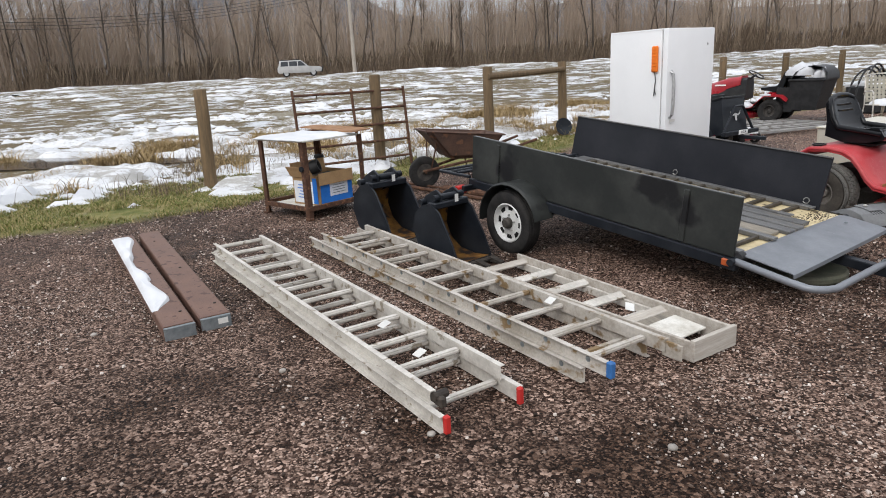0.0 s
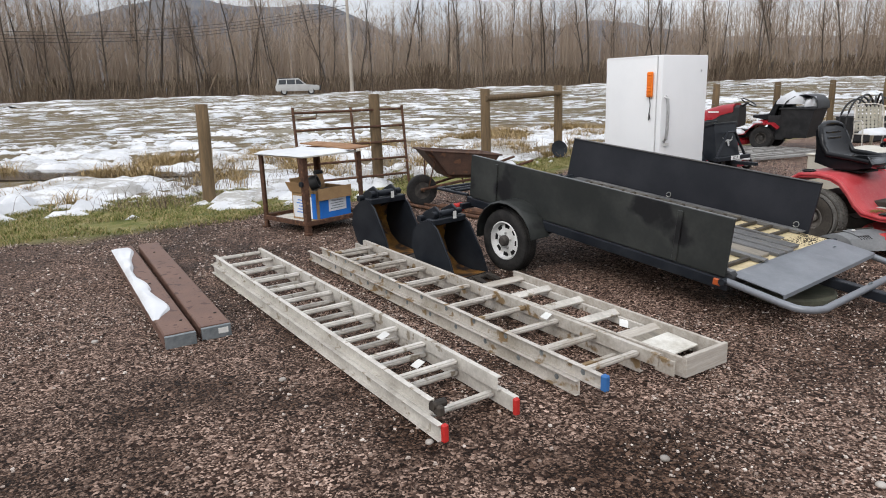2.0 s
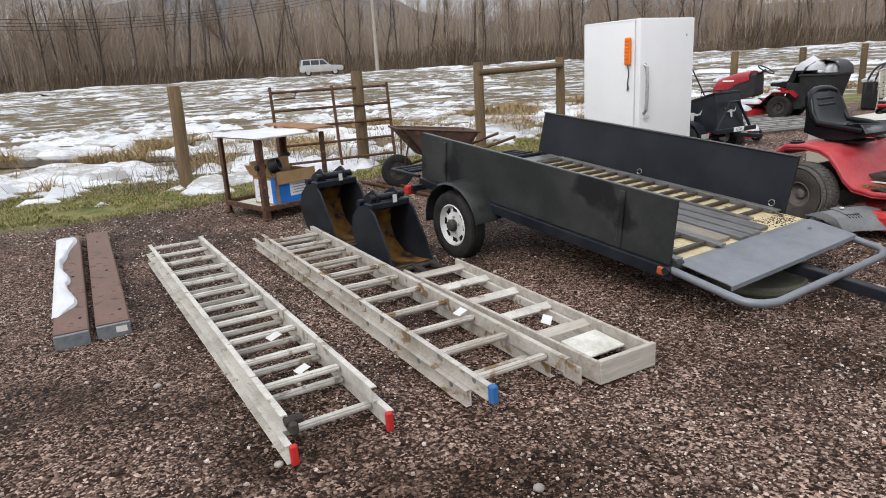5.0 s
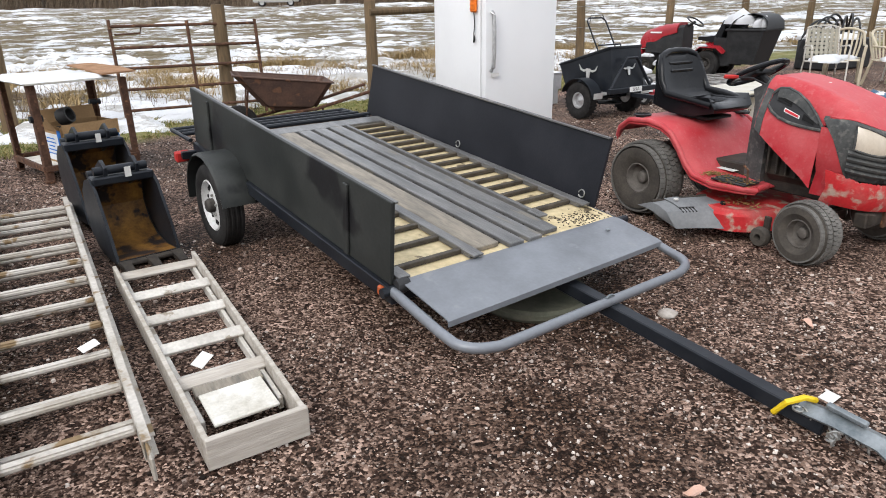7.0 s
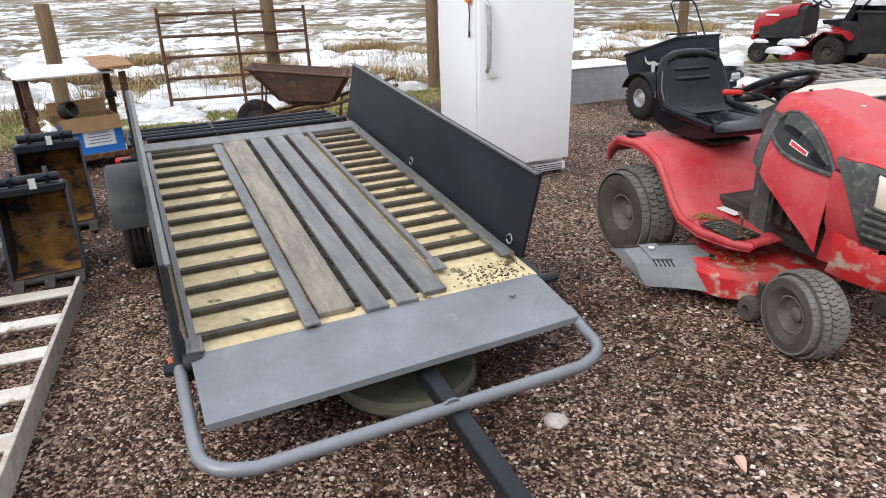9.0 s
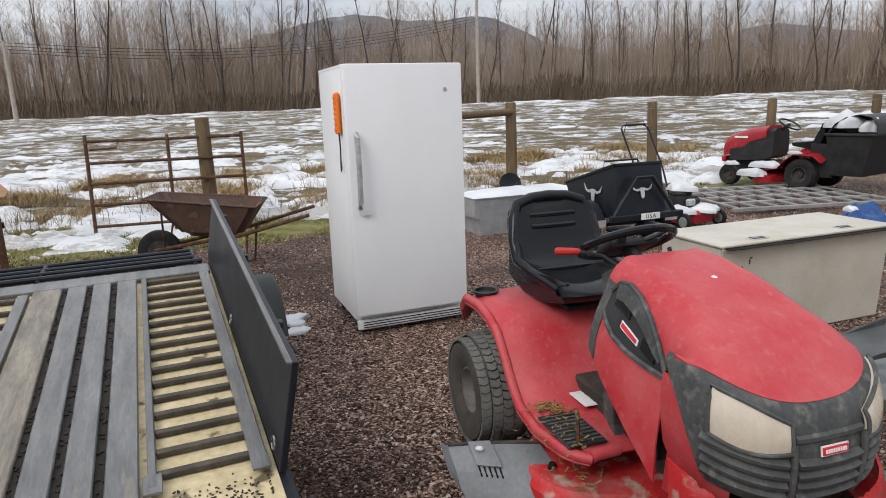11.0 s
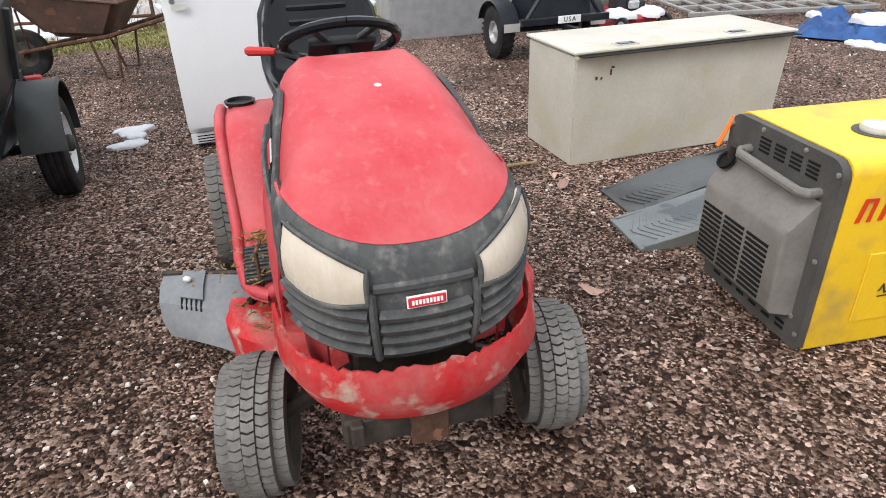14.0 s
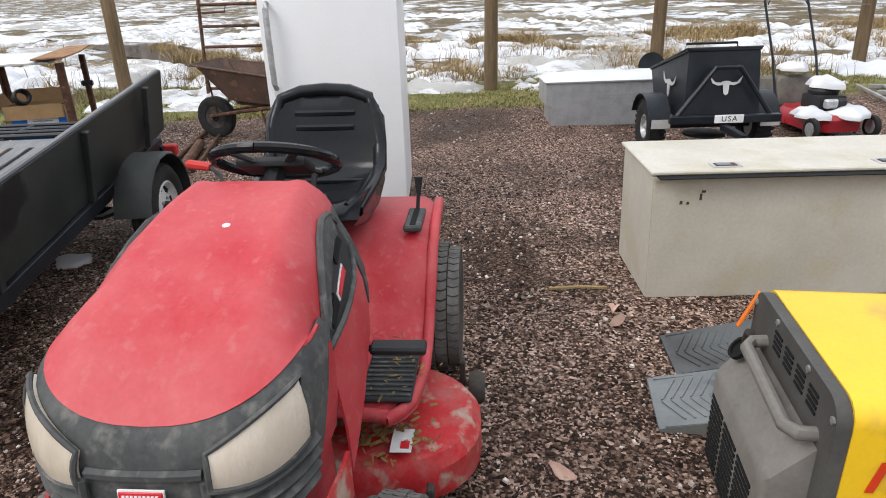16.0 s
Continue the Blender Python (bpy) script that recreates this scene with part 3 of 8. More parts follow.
def scatter_gravel():
    """Loose stones lying on the yard, denser where the walk passes."""
    rng = np.random.default_rng(4)
    base = np.array([(1, 0, 0), (0, 1, 0), (-1, 0, 0), (0, -1, 0), (0.1, 0.1, 0.8), (0, 0, -0.7)], float)
    tri = np.array([(0, 1, 4), (1, 2, 4), (2, 3, 4), (3, 0, 4), (1, 0, 5), (2, 1, 5), (3, 2, 5), (0, 3, 5)])
    cube = np.array([(-1, -1, -1), (1, -1, -1), (1, 1, -1), (-1, 1, -1), (-0.7, -0.8, 0.9), (0.8, -0.7, 0.8), (0.7, 0.8, 0.9), (-0.8, 0.6, 0.7)], float) * 0.72
    quad = np.array([(0, 3, 2, 1), (4, 5, 6, 7), (0, 1, 5, 4), (1, 2, 6, 5), (2, 3, 7, 6), (3, 0, 4, 7)])
    verts, faces, count = [], [], 0
    spots = []
    for x0, x1, y0, y1, n, smin, smax in ((-3.5, 8.0, 0.6, 4.5, 100000, 0.0030, 0.0165), (-4.5, 9.0, 4.5, 8.5, 62000, 0.004, 0.0190), (-4.0, 12.0, 8.5, 15.0, 26000, 0.006, 0.022)):
        px, py = rng.uniform(x0, x1, n), rng.uniform(y0, y1, n)
        sz = smin + (smax - smin) * rng.beta(0.95, 4.2, n)
        spots += list(zip(px, py, sz))
    for x, y, s in spots:
        if y > yard_edge(x) - 0.1 + 0.5 * noise.noise((x, y, 0)):
            continue
        if noise.noise((x * 0.9, y * 0.9, 5.5)) + 0.45 * noise.noise((x * 3, y * 3, 1.5)) < -0.12 and s < 0.011:
            continue
        u = cube if s > 0.0065 else base
        f = quad if s > 0.0065 else tri
        p = u * (1 + rng.uniform(-0.28, 0.28, u.shape)) * (s, s * rng.uniform(0.6, 1.0), s * rng.uniform(0.45, 0.8))
        a = rng.uniform(0, 6.28)
        c, d = math.cos(a), math.sin(a)
        q = np.column_stack((p[:, 0] * c - p[:, 1] * d + x, p[:, 0] * d + p[:, 1] * c + y, p[:, 2] + ground_z(x, y) + s * 0.18))
        verts.append(q)
        faces += (f + count).tolist()
        count += len(q)
    raw("gravel", np.vstack(verts).tolist(), faces, "gravel_stones", "loose crushed gravel, dark brown with pale stones", "gravel")


def blades(name, spots, mat, label, tall, lean, width, per, seed):
    """Tufts of thin blades: each blade a bent strip of two faces."""
    rng = random.Random(seed)
    verts, faces = [], []
    for x, y, z, k in spots:
        for _ in range(per):
            a, h = rng.uniform(0, 6.28), tall * k * rng.uniform(0.4, 1.2)
            px, py = x + rng.gauss(0, 0.05 * k), y + rng.gauss(0, 0.05 * k)
            dx, dy = math.cos(a) * lean * h * rng.uniform(0.3, 1.3), math.sin(a) * lean * h * rng.uniform(0.3, 1.3)
            wx, wy = -math.sin(a) * width, math.cos(a) * width
            b = len(verts)
            verts += [(px - wx, py - wy, z - 0.02), (px + wx, py + wy, z - 0.02),
                      (px + dx * 0.35 + wx * 0.8, py + dy * 0.35 + wy * 0.8, z + h * 0.6), (px + dx * 0.35 - wx * 0.8, py + dy * 0.35 - wy * 0.8, z + h * 0.6),
                      (px + dx, py + dy, z + h)]
            faces += [(b, b + 1, b + 2, b + 3), (b + 3, b + 2, b + 4)]
    return raw(name, verts, faces, mat, label, "grass")


def fence_line(x):
    """Rough line of the fence, y for x."""
    return 10.9 + 0.62 * x if x < 1 else 12.0 + 0.95 * (x - 1.2)


def snow_height(x, y):
    """Depth of the old snow over the field: broken patches that grow denser behind the fence."""
    e = y - fence_line(x)
    n1 = noise.fractal((x * 0.42, y * 0.42, 2.0), 0.9, 2.1, 4) + 0.6 * noise.noise((x * 1.9, y * 2.3, 9.0)) + 0.5 * noise.noise((x * 4.3, y * 5.1, 1.0))
    far = max(0.0, min(1.0, (y - 18) / 16))
    streak = noise.fractal((x * 0.10, y * 0.22, 6.0), 0.9, 2.1, 4)
    n2 = n1 * (1 - far) + (streak * 0.9 + 0.45 * n1 + 0.5 * noise.noise((x * 0.5, y * 1.0, 3.0)) + 0.5 * noise.noise((x * 1.3, y * 2.2, 3.0)) - 0.40) * far
    band = math.exp(-((e - 2.0) / 2.2) ** 2) * 0.34 + (0.02 if e > 3 else 0)
    if e < -0.3:
        band -= 0.25 + 0.4 * min(2.0, -e - 0.3)
    # open water of the ditch
    u, v = (x + 8.3) * 0.970 - (y - 13.1) * 0.242, (x + 8.3) * 0.242 + (y - 13.1) * 0.970
    band -= 1.5 * math.exp(-((u / 4.0) ** 4 + (v / 0.85) ** 4)) - 0.12 * math.exp(-((u / 6.0) ** 4 + ((abs(v) - 1.5) / 0.7) ** 2))
    # tussocks poke through
    holes = max(0.0, noise.noise((x * 3.1, y * 3.4, 7.0)) - 0.05) + 0.6 * max(0.0, noise.noise((x * 0.9, y * 1.3, 17.0)) - 0.1)
    return n2 + band - 0.10 - 0.75 * holes * (1 - 0.5 * far)


def build_snow():
    verts, faces = [], []

    def grid(x0, x1, y0, y1, s, k):
        nx, ny = int((x1 - x0) / s), int((y1 - y0) / s)
        hs = {}
        idx = {}
        for j in range(ny + 1):
            for i in range(nx + 1):
                x, y = x0 + i * s, y0 + j * s
                hs[i, j] = snow_height(x, y) if yard_edge(x) + 0.25 < y else -1
        for j in range(ny):
            for i in range(nx):
                c = ((i, j), (i + 1, j), (i + 1, j + 1), (i, j + 1))
                if max(hs[q] for q in c) <= 0:
                    continue
                f = []
                for q in c:
                    if q not in idx:
                        idx[q] = len(verts)
                        x, y = x0 + q[0] * s, y0 + q[1] * s
                        h = hs[q]
                        z = max(-0.03, min(0.02 + 0.16 * h, 0.02 + 0.10 * (1 - math.exp(-3 * max(h, 0))) if h > 0 else 0.25 * h)) * k
                        verts.append((x, y, z + 0.05 * noise.noise((x * 1.7, y * 1.7, 4)) * (h > 0.05) + 0.012 + field_rise(y)))
                    f.append(idx[q])
                faces.append(f)

    grid(-16, 20, 6, 26, 0.10, 1.35)
    grid(-44, 44, 26, 58, 0.28, 1.3)
    grid(-100, -16, 8, 26, 0.4, 1.3)
    grid(20, 60, 8, 26, 0.4, 1.3)
    grid(-110, 110, 58, 106, 1.2, 2.0)
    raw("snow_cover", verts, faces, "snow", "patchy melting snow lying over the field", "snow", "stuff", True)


def build_post(x, y, h, r, lean):
    bm = B()
    rng = random.Random(int(x * 100))
    tube(bm, [(0, 0, -0.2), (0.005, 0, h * 0.3), (-0.004, 0.004, h * 0.7), (0, 0, h - 0.012), (0, 0, h)], r, 14, radii=[r * 1.04, r * 1.02, r, r * 0.98, r * 0.9])
    return single("fence_post", bm, "post_wood", "round weathered wooden fence post set in grass", "post", "fence posts beside the yard", m=T(x, y, 0, lean, lean * 0.6, rng.uniform(0, 360)))


POSTS = ((-5.6, 8.3, 1.40), (-2.85, 9.2, 1.38), (-0.56, 10.5, 1.44), (1.25, 12.02, 1.47), (2.83, 13.85, 1.49), (5.1, 15.7, 1.42), (7.35, 17.4, 1.40), (9.7, 19.1, 1.40), (12.2, 20.9, 1.4), (15.0, 22.8, 1.4))
for k, (x, y, h) in enumerate(POSTS):
    build_post(x, y, h, 0.088, (1.2, -1.5, 0.4, -0.6, 0.5)[k % 5])
bm = B()
tube(bm, [(1.25, 11.95, 1.30), (2.0, 12.85, 1.31), (2.83, 13.78, 1.34)], 0.055, 10)
single("fence_rail", bm, "post_wood", "round wooden rail fixed between two fence posts", "rail")
bm = B()
for z in (1.3, 0.9):
    for (xa, ya, ha), (xb, yb, hb) in zip(POSTS[4:], POSTS[5:]):
        tube(bm, [(xa, ya - 0.09, z), ((xa + xb) / 2, (ya + yb) / 2 - 0.09, z - 0.03), (xb, yb - 0.09, z)], 0.004, 4)
single("fence_wire", bm, "galv", "thin strands of wire strung between fence posts", "wire")


# ---- gate leaning on the fence ----
def build_gate():
    g = thing("tube_gate", Matrix.Translation((-1.60, 9.62, 0.02)) @ T(0, 0, 0, -7, 0, 31.5), "rusty tubular steel farm gate leaning against a fence post", "gate")
    w, h = 1.80, 1.22
    for x in (0.0, 0.92, w):
        part("upright", tube(B(), [(x, 0, 0), (x, 0, h + (0.02 if x else 0.05))], 0.022, 8), "rust", g)
    for z in (0.16, 0.42, 0.68, 0.93, h - 0.03):
        part("rail", tube(B(), [(0, 0, z), (w, 0, z)], 0.02, 8), "rust", g)
    part("latch_bar", tube(B(), [(0.04, -0.02, h - 0.13), (0.34, -0.02, h - 0.12), (0.36, -0.02, h - 0.04)], 0.012, 6), "rust", g)


build_gate()


# ---- steel stand with cardboard box ----
def build_stand():
    s = thing("steel_stand", T(-0.84, 6.70, 0, 0, 0, 50), "rusty angle-iron stand with snow on its broken top", "stand")
    lx, ly, h = 0.80, 0.80, 0.83
    for x, y in ((0, 0), (lx, 0), (0, ly), (lx, ly)):
        bm = B()
        sx, sy = (1 if x == 0 else -1), (1 if y == 0 else -1)
        box(bm, (x + sx * 0.025, y, h / 2), (0.06, 0.012, h), bev=0.002)
        box(bm, (x, y + sy * 0.031, h / 2), (0.012, 0.05, h), bev=0.002)
        box(bm, (x + sx * 0.01, y + sy * 0.01, 0.015), (0.07, 0.07, 0.025), bev=0.004)
        part("leg", bm, "rust", s)
    for y in (0.0, ly):
        part("bottom_rail", box(B(), (lx / 2, y, 0.125), (lx, 0.03, 0.05), bev=0.004), "rust", s)
    for x in (0.0, lx):
        part("bottom_rail", box(B(), (x, ly / 2, 0.125), (0.03, ly, 0.05), bev=0.004), "rust", s)
    part("bottom_board", box(B(), (lx / 2, ly / 2, 0.105), (lx - 0.06, ly - 0.06, 0.02), bev=0.003), "pale_board", s)
    bm = B()
    box(bm, (0.34, 0.40, h + 0.008), (0.74, 0.90, 0.018), bev=0.004)
    part("top_board", bm, "pale_board", s)
    bm = B()
    prism(bm, [(0.58, -0.08), (0.86, -0.10), (0.90, 0.3), (0.86, 0.86), (0.64, 0.90)], 0.012, T(0, 0, h + 0.02, 1.5, -2, 0))
    part("rusted_plate", bm, surf("orange_rust_plate", (0.30, 0.17, 0.09), (0.2, 0.1, 0.05), 0.85, 0.0, 9), s, "buckled orange-brown plate")
    rows = []
    for i in range(15):
        row = []
        for j in range(13):
            u, v = i / 14, j / 12
            e = min(u, 1 - u, v, 1 - v)
            z = 0.035 * min(1, e * 9) + 0.010 * noise.noise((u * 5, v * 5, 2))
            row.append((-0.06 + u * 0.70 + 0.02 * noise.noise((v * 4, 1, u)), -0.05 + v * 0.90 + 0.02 * noise.noise((u * 4, 7, v)), h + 0.015 + max(z, 0)))
        rows.append(row)
    single("snow_patch", loft(B(), rows, wrap=False), "snow_clean", "thin slab of snow on a steel stand", "snow", m=s.matrix_world.copy())
    for x, y in ((0.02, 0.03), (lx - 0.02, ly - 0.03)):
        part("bolt", tube(B(), [(x - 0.05, y, 0.55), (x + 0.05, y, 0.55)], 0.03, 8), "black_paint", s)
    c = thing("cardboard_box", s.matrix_world @ T(0.44, 0.30, 0.117, 0, 0, 3), "open cardboard box printed blue and white, filled with junk", "box")
    w, d, hh = 0.50, 0.40, 0.33
    for nm, cc, ss in (("side", (0, -d / 2, hh / 2), (w, 0.006, hh)), ("side", (0, d / 2, hh / 2), (w, 0.006, hh)), ("side", (-w / 2, 0, hh / 2), (0.006, d, hh)), ("side", (w / 2, 0, hh / 2), (0.006, d, hh))):
        part(nm, box(B(), cc, ss), "cardboard", c)
    part("bottom", box(B(), (0, 0, 0.004), (w - 0.012, d - 0.012, 0.006)), "cardboard", c)
    part("flap", box(B(), (0, -d / 2 - 0.035, hh - 0.045), (w - 0.01, 0.005, 0.13), T(0, 0, 0)), "cardboard", c)
    part("flap", box(B(), (0, 0, 0.06), (0.005, d - 0.01, 0.13), T(-w / 2 - 0.03, 0, hh - 0.02, 0, -28, 0)), "cardboard", c)
    part("flap", box(B(), (0, 0, 0.06), (w - 0.01, 0.005, 0.13), T(0, d / 2 + 0.01, hh - 0.01, -12, 0, 0)), "cardboard", c)
    part("print_panel", box(B(), (0.02, -d / 2 - 0.005, 0.12), (w - 0.04, 0.003, 0.22)), "box_blue", c, "blue printed panel")
    part("print_panel", box(B(), (0.05, -d / 2 - 0.008, 0.15), (0.26, 0.003, 0.14)), "box_white", c, "white label with illegible grey bars")
    for k in range(4):
        part("label_bar", box(B(), (0.05, -d / 2 - 0.0105, 0.11 + k * 0.028), (0.2 - 0.03 * (k % 2), 0.002, 0.008)), "galv", c)
    part("print_panel", box(B(), (-w / 2 - 0.005, 0.0, 0.14), (0.003, d - 0.04, 0.24)), "box_white", c, "white printed panel")
    part("print_panel", box(B(), (-w / 2 - 0.007, -d / 2 + 0.03, 0.16), (0.003, 0.07, 0.28)), "box_blue", c, "blue printed edge")
    for k in range(5):
        part("label_bar", box(B(), (-w / 2 - 0.009, 0.02, 0.08 + k * 0.034), (0.002, 0.2 - 0.04 * (k % 3), 0.01)), "box_blue", c)
    bm = B()
    lathe(bm, [(0.055, -0.05), (0.072, -0.05), (0.078, 0.0), (0.072, 0.05), (0.055, 0.05), (0.05, 0.0)], 18, T(-0.12, -0.04, hh + 0.07, 70, 15, 30), closed=True)
    single("air_filter", bm, "black_plastic", "round black filter lying on a cardboard box", "filter", m=c.matrix_world.copy())
    bm = B()
    box(bm, (0.02, 0, hh * 0.5), (w - 0.06, d - 0.06, hh * 0.8), bev=0.05)
    part("contents", bm, "dark_metal", c, "dark jumble of parts")


build_stand()


# ---- beams ----
def build_beam(m, label, snow):
    b = thing("steel_beam", m, label, "beam", "pair of steel beams")
    L, w, h = 2.86, 0.185, 0.088
    prof = [(-w / 2, 0.0), (w / 2, 0.0), (w / 2, h - 0.008), (w / 2 - 0.008, h), (-w / 2 + 0.008, h), (-w / 2, h - 0.008)]
    bm = B()
    loft(bm, [[(x, y, z) for x, z in prof] for y in (0.02, L * 0.33, L * 0.66, L)])
    part("body", bm, "brown_steel", b)
    bm = B()
    box(bm, (0, 0.008, h * 0.47), (w - 0.004, 0.024, h * 0.94), bev=0.004)
    part("end_plate", bm, "galv", b, "bare grey steel end plate")
    if not snow:
        part("sticker", box(B(), (0.04, -0.0055, h * 0.55), (0.06, 0.003, 0.035)), "tag", b, "torn white sticker")
    for k, y in enumerate((0.25, 1.3, 2.4)):
        part("bolt", lathe(B(), [(0.010, 0), (0.010, 0.004), (0.006, 0.006)], 8, T(0.05 - 0.03 * k, y, h)), "dark_metal", b)
    return b


beam_a = T(-0.905, 3.60, 0.0, 0, 0, 33.6)
beam_b = T(-0.735, 3.735, 0.0, 0, 0, 33.2)
build_beam(beam_a, "brown painted steel beam partly covered with snow", True)
build_beam(beam_b, "brown painted steel beam with a grey end on gravel", False)
rows = []
for i in range(46):
    v = i / 45
    y = 0.36 + v * 2.45
    right = 0.005 + 0.055 * noise.noise((v * 5.5, 0.3, 0)) + 0.05 * math.sin(v * 9) - (0.02 if v < 0.3 else 0)
    right = min(0.085, max(-0.04, right)) if v > 0.06 else right * v / 0.06 - 0.06 * (1 - v / 0.06)
    row = []
    for j in range(9):
        u = j / 8
        x = -0.094 + (right + 0.094) * u
        z = 0.088 + 0.040 * (1 - (2 * u - 1) ** 4) * min(1, v * 12, (1 - v) * 12 + 0.05) * (0.8 + 0.5 * noise.noise((v * 8, u * 2, 3)))
        row.append((x - (0.008 if j == 0 else 0), y, z - (0.006 if j in (0, 8) else 0)))
    rows.append(row)
single("snow_strip", loft(B(), rows, wrap=False), "snow_clean", "long strip of crusted snow on a brown beam", "snow", m=beam_a)


# ---- ladders ----
def channel_rail(y0, y1, x, z0, h, t, side, bm):
    """C-shaped ladder rail from y0 to y1; flanges point to side (+1 or -1)."""
    box(bm, (x, (y0 + y1) / 2, z0 + h / 2), (t, y1 - y0, h), bev=0.0015)
    f = 0.026
    for z in (z0 + t / 2 + 0.0005, z0 + h - t / 2 - 0.0005):
        box(bm, (x + side * (f / 2), (y0 + y1) / 2, z), (f, y1 - y0 - 0.001, t), bev=0.001)


def ladder_section(parent, name, L, w0, w1, z0, h, rungs, first, step, mat, off=0.0, dots=False):
    """Two rails and their rungs, tapering from w0 at the near end to w1."""
    sec = part(name, tube(B(), [(-w0 / 2 + 0.004, off + first, z0 + h * 0.5), (w0 / 2 - 0.004, off + first, z0 + h * 0.5)], 0.012, 6), mat, parent)
    for s in (-1, 1):
        bm = B()
        channel_rail(0, L, 0, z0, h, 0.005, -s * -1, bm)
        sh = (w1 - w0) / 2 * s / L
        for v in bm.verts:
            v.co.x += s * w0 / 2 + sh * v.co.y
            v.co.y += off
        part("rail", bm, mat, sec)
        if dots:
            for k in range(rungs):
                y = first + k * step
                part("rivet", lathe(B(), [(0.015, 0), (0.015, 0.004), (0.007, 0.005)], 10, T(s * (w0 / 2 + 0.001) + sh * y, off + y, z0 + h * 0.5, 0, 90 * s, 0)), "galv", sec)
    for k in range(rungs):
        y = first + k * step
        w = w0 + (w1 - w0) * y / L
        bm = B()
        box(bm, (0, off + y, z0 + h * 0.55), (w - 0.006, 0.034, 0.026), bev=0.008)
        box(bm, (0, off + y, z0 + h * 0.55 + 0.0125), (w - 0.03, 0.026, 0.005), bev=0.001)
        part("rung", bm, mat, sec)
    return sec


def build_extension_ladder(m, label, mat, cap, L, w, fly_shift, rungs, phase, dots):
    lad = thing("extension_ladder", m, label, "ladder", "ladders lying on the gravel")
    h = 0.078
    base = ladder_section(lad, "base_section", L, w, w + 0.02, 0.015, h, rungs, 0.16, 0.3, mat, 0.0, dots)
    fly = ladder_section(lad, "fly_section", L - 0.10, w - 0.045, w - 0.03, 0.015 + h + 0.002, h - 0.008, rungs, 0.13 + phase, 0.3, mat, fly_shift, dots)
    return lad, base, fly


def tag_on(parent, x, y, z, rz=20, s=0.07):
    part("price_tag", box(B(), (0, 0, 0), (s, s * 0.62, 0.002), T(x, y, z, 12, -10, rz)), "tag", parent, "white paper lot tag")


m1 = T(0.885, 2.555, 0.0, 0, 0, 35.7)
l1, b1, f1 = build_extension_ladder(m1, "aluminium extension ladder with red end caps lying on gravel", "alu", "red_cap", 3.48, 0.40, 0.10, 11, 0.20, False)
for s in (-1, 1):
    part("end_cap", box(B(), (s * 0.198, -0.010, 0.055), (0.030, 0.026, 0.084), bev=0.006), "red_cap", b1, "red plastic end cap")
tag_on(l1, 0.03, 0.93, 0.155)
tag_on(l1, 0.06, 0.62, 0.085)
bm = B()
box(bm, (-0.165, 0.10, 0.115), (0.035, 0.09, 0.05), bev=0.008)
tube(bm, [(-0.19, 0.10, 0.135), (-0.12, 0.10, 0.135)], 0.02, 10)
part("rung_lock", bm, "dark_metal", l1, "dirty steel rung lock")
m2 = T(1.55, 2.97, 0.0, 0, 0, 34.6)
l2, b2, f2 = build_extension_ladder(m2, "grimy aluminium extension ladder with one blue end cap", "alu_wood", "blue_cap", 3.42, 0.43, -0.13, 11, 0, True)
part("end_cap", box(B(), (-0.198, -0.145, 0.128), (0.034, 0.035, 0.080), bev=0.006), "blue_cap", f2, "blue plastic end cap")
part("end_shoe", box(B(), (0.203, -0.16, 0.115), (0.012, 0.12, 0.085), bev=0.006), "alu_wood", f2, "stained broken end shoe")
tag_on(l2, 0.12, 0.62, 0.175)


def build_stepladder():
    s = thing("stepladder", T(2.085, 3.135, 0.0, 0, 0, 34.5), "folded weathered stepladder with wooden top lying on gravel", "ladder", "ladders lying on the gravel")
    L = 1.85
    for k, sg in enumerate((-1, 1)):
        bm = B()
        box(bm, (0, L / 2, 0.055), (0.022, L, 0.105), bev=0.003)
        for v in bm.verts:
            v.co.x += sg * (0.175 + 0.045 * v.co.y / L)
        part("front_rail", bm, "old_wood", s)
        bm = B()
        box(bm, (0, L / 2 + 0.1, 0.035), (0.02, L - 0.2, 0.05), bev=0.003)
        for v in bm.verts:
            v.co.x += sg * (0.145 + 0.045 * v.co.y / L)
        part("rear_rail", bm, "alu", s)
    part("top_board", box(B(), (0, 0.012, 0.06), (0.37, 0.026, 0.115), bev=0.003), "old_wood", s)
    for k, y in enumerate((0.46, 0.78, 1.10, 1.42, 1.74)):
        w = 0.33 + 0.09 * y / L
        part("step", box(B(), (0, 0, 0), (w, 0.058, 0.018), T(0, y, 0.075, 24, 0, 0), bev=0.003), "old_wood" if k in (0, 4) else "alu", s)
        part("rear_rung", box(B(), (0, y + 0.12, 0.03), (w - 0.05, 0.03, 0.02), bev=0.004), "alu", s)
    part("pail_shelf", box(B(), (0, 0, 0), (0.25, 0.2, 0.012), T(0, 0.24, 0.075, 4, 0, 2), bev=0.003), "pale_board", s, "white painted folding shelf")
    part("pail_shelf", box(B(), (0, 0, 0), (0.27, 0.06, 0.02), T(0, 0.38, 0.07, 8, 0, 0), bev=0.003), "worn_board", s, "ochre wooden cross bar")
    tag_on(s, -0.06, 0.52, 0.125, 40, 0.085)
    s.scale = (0.93, 1.0, 1.0)


build_stepladder()


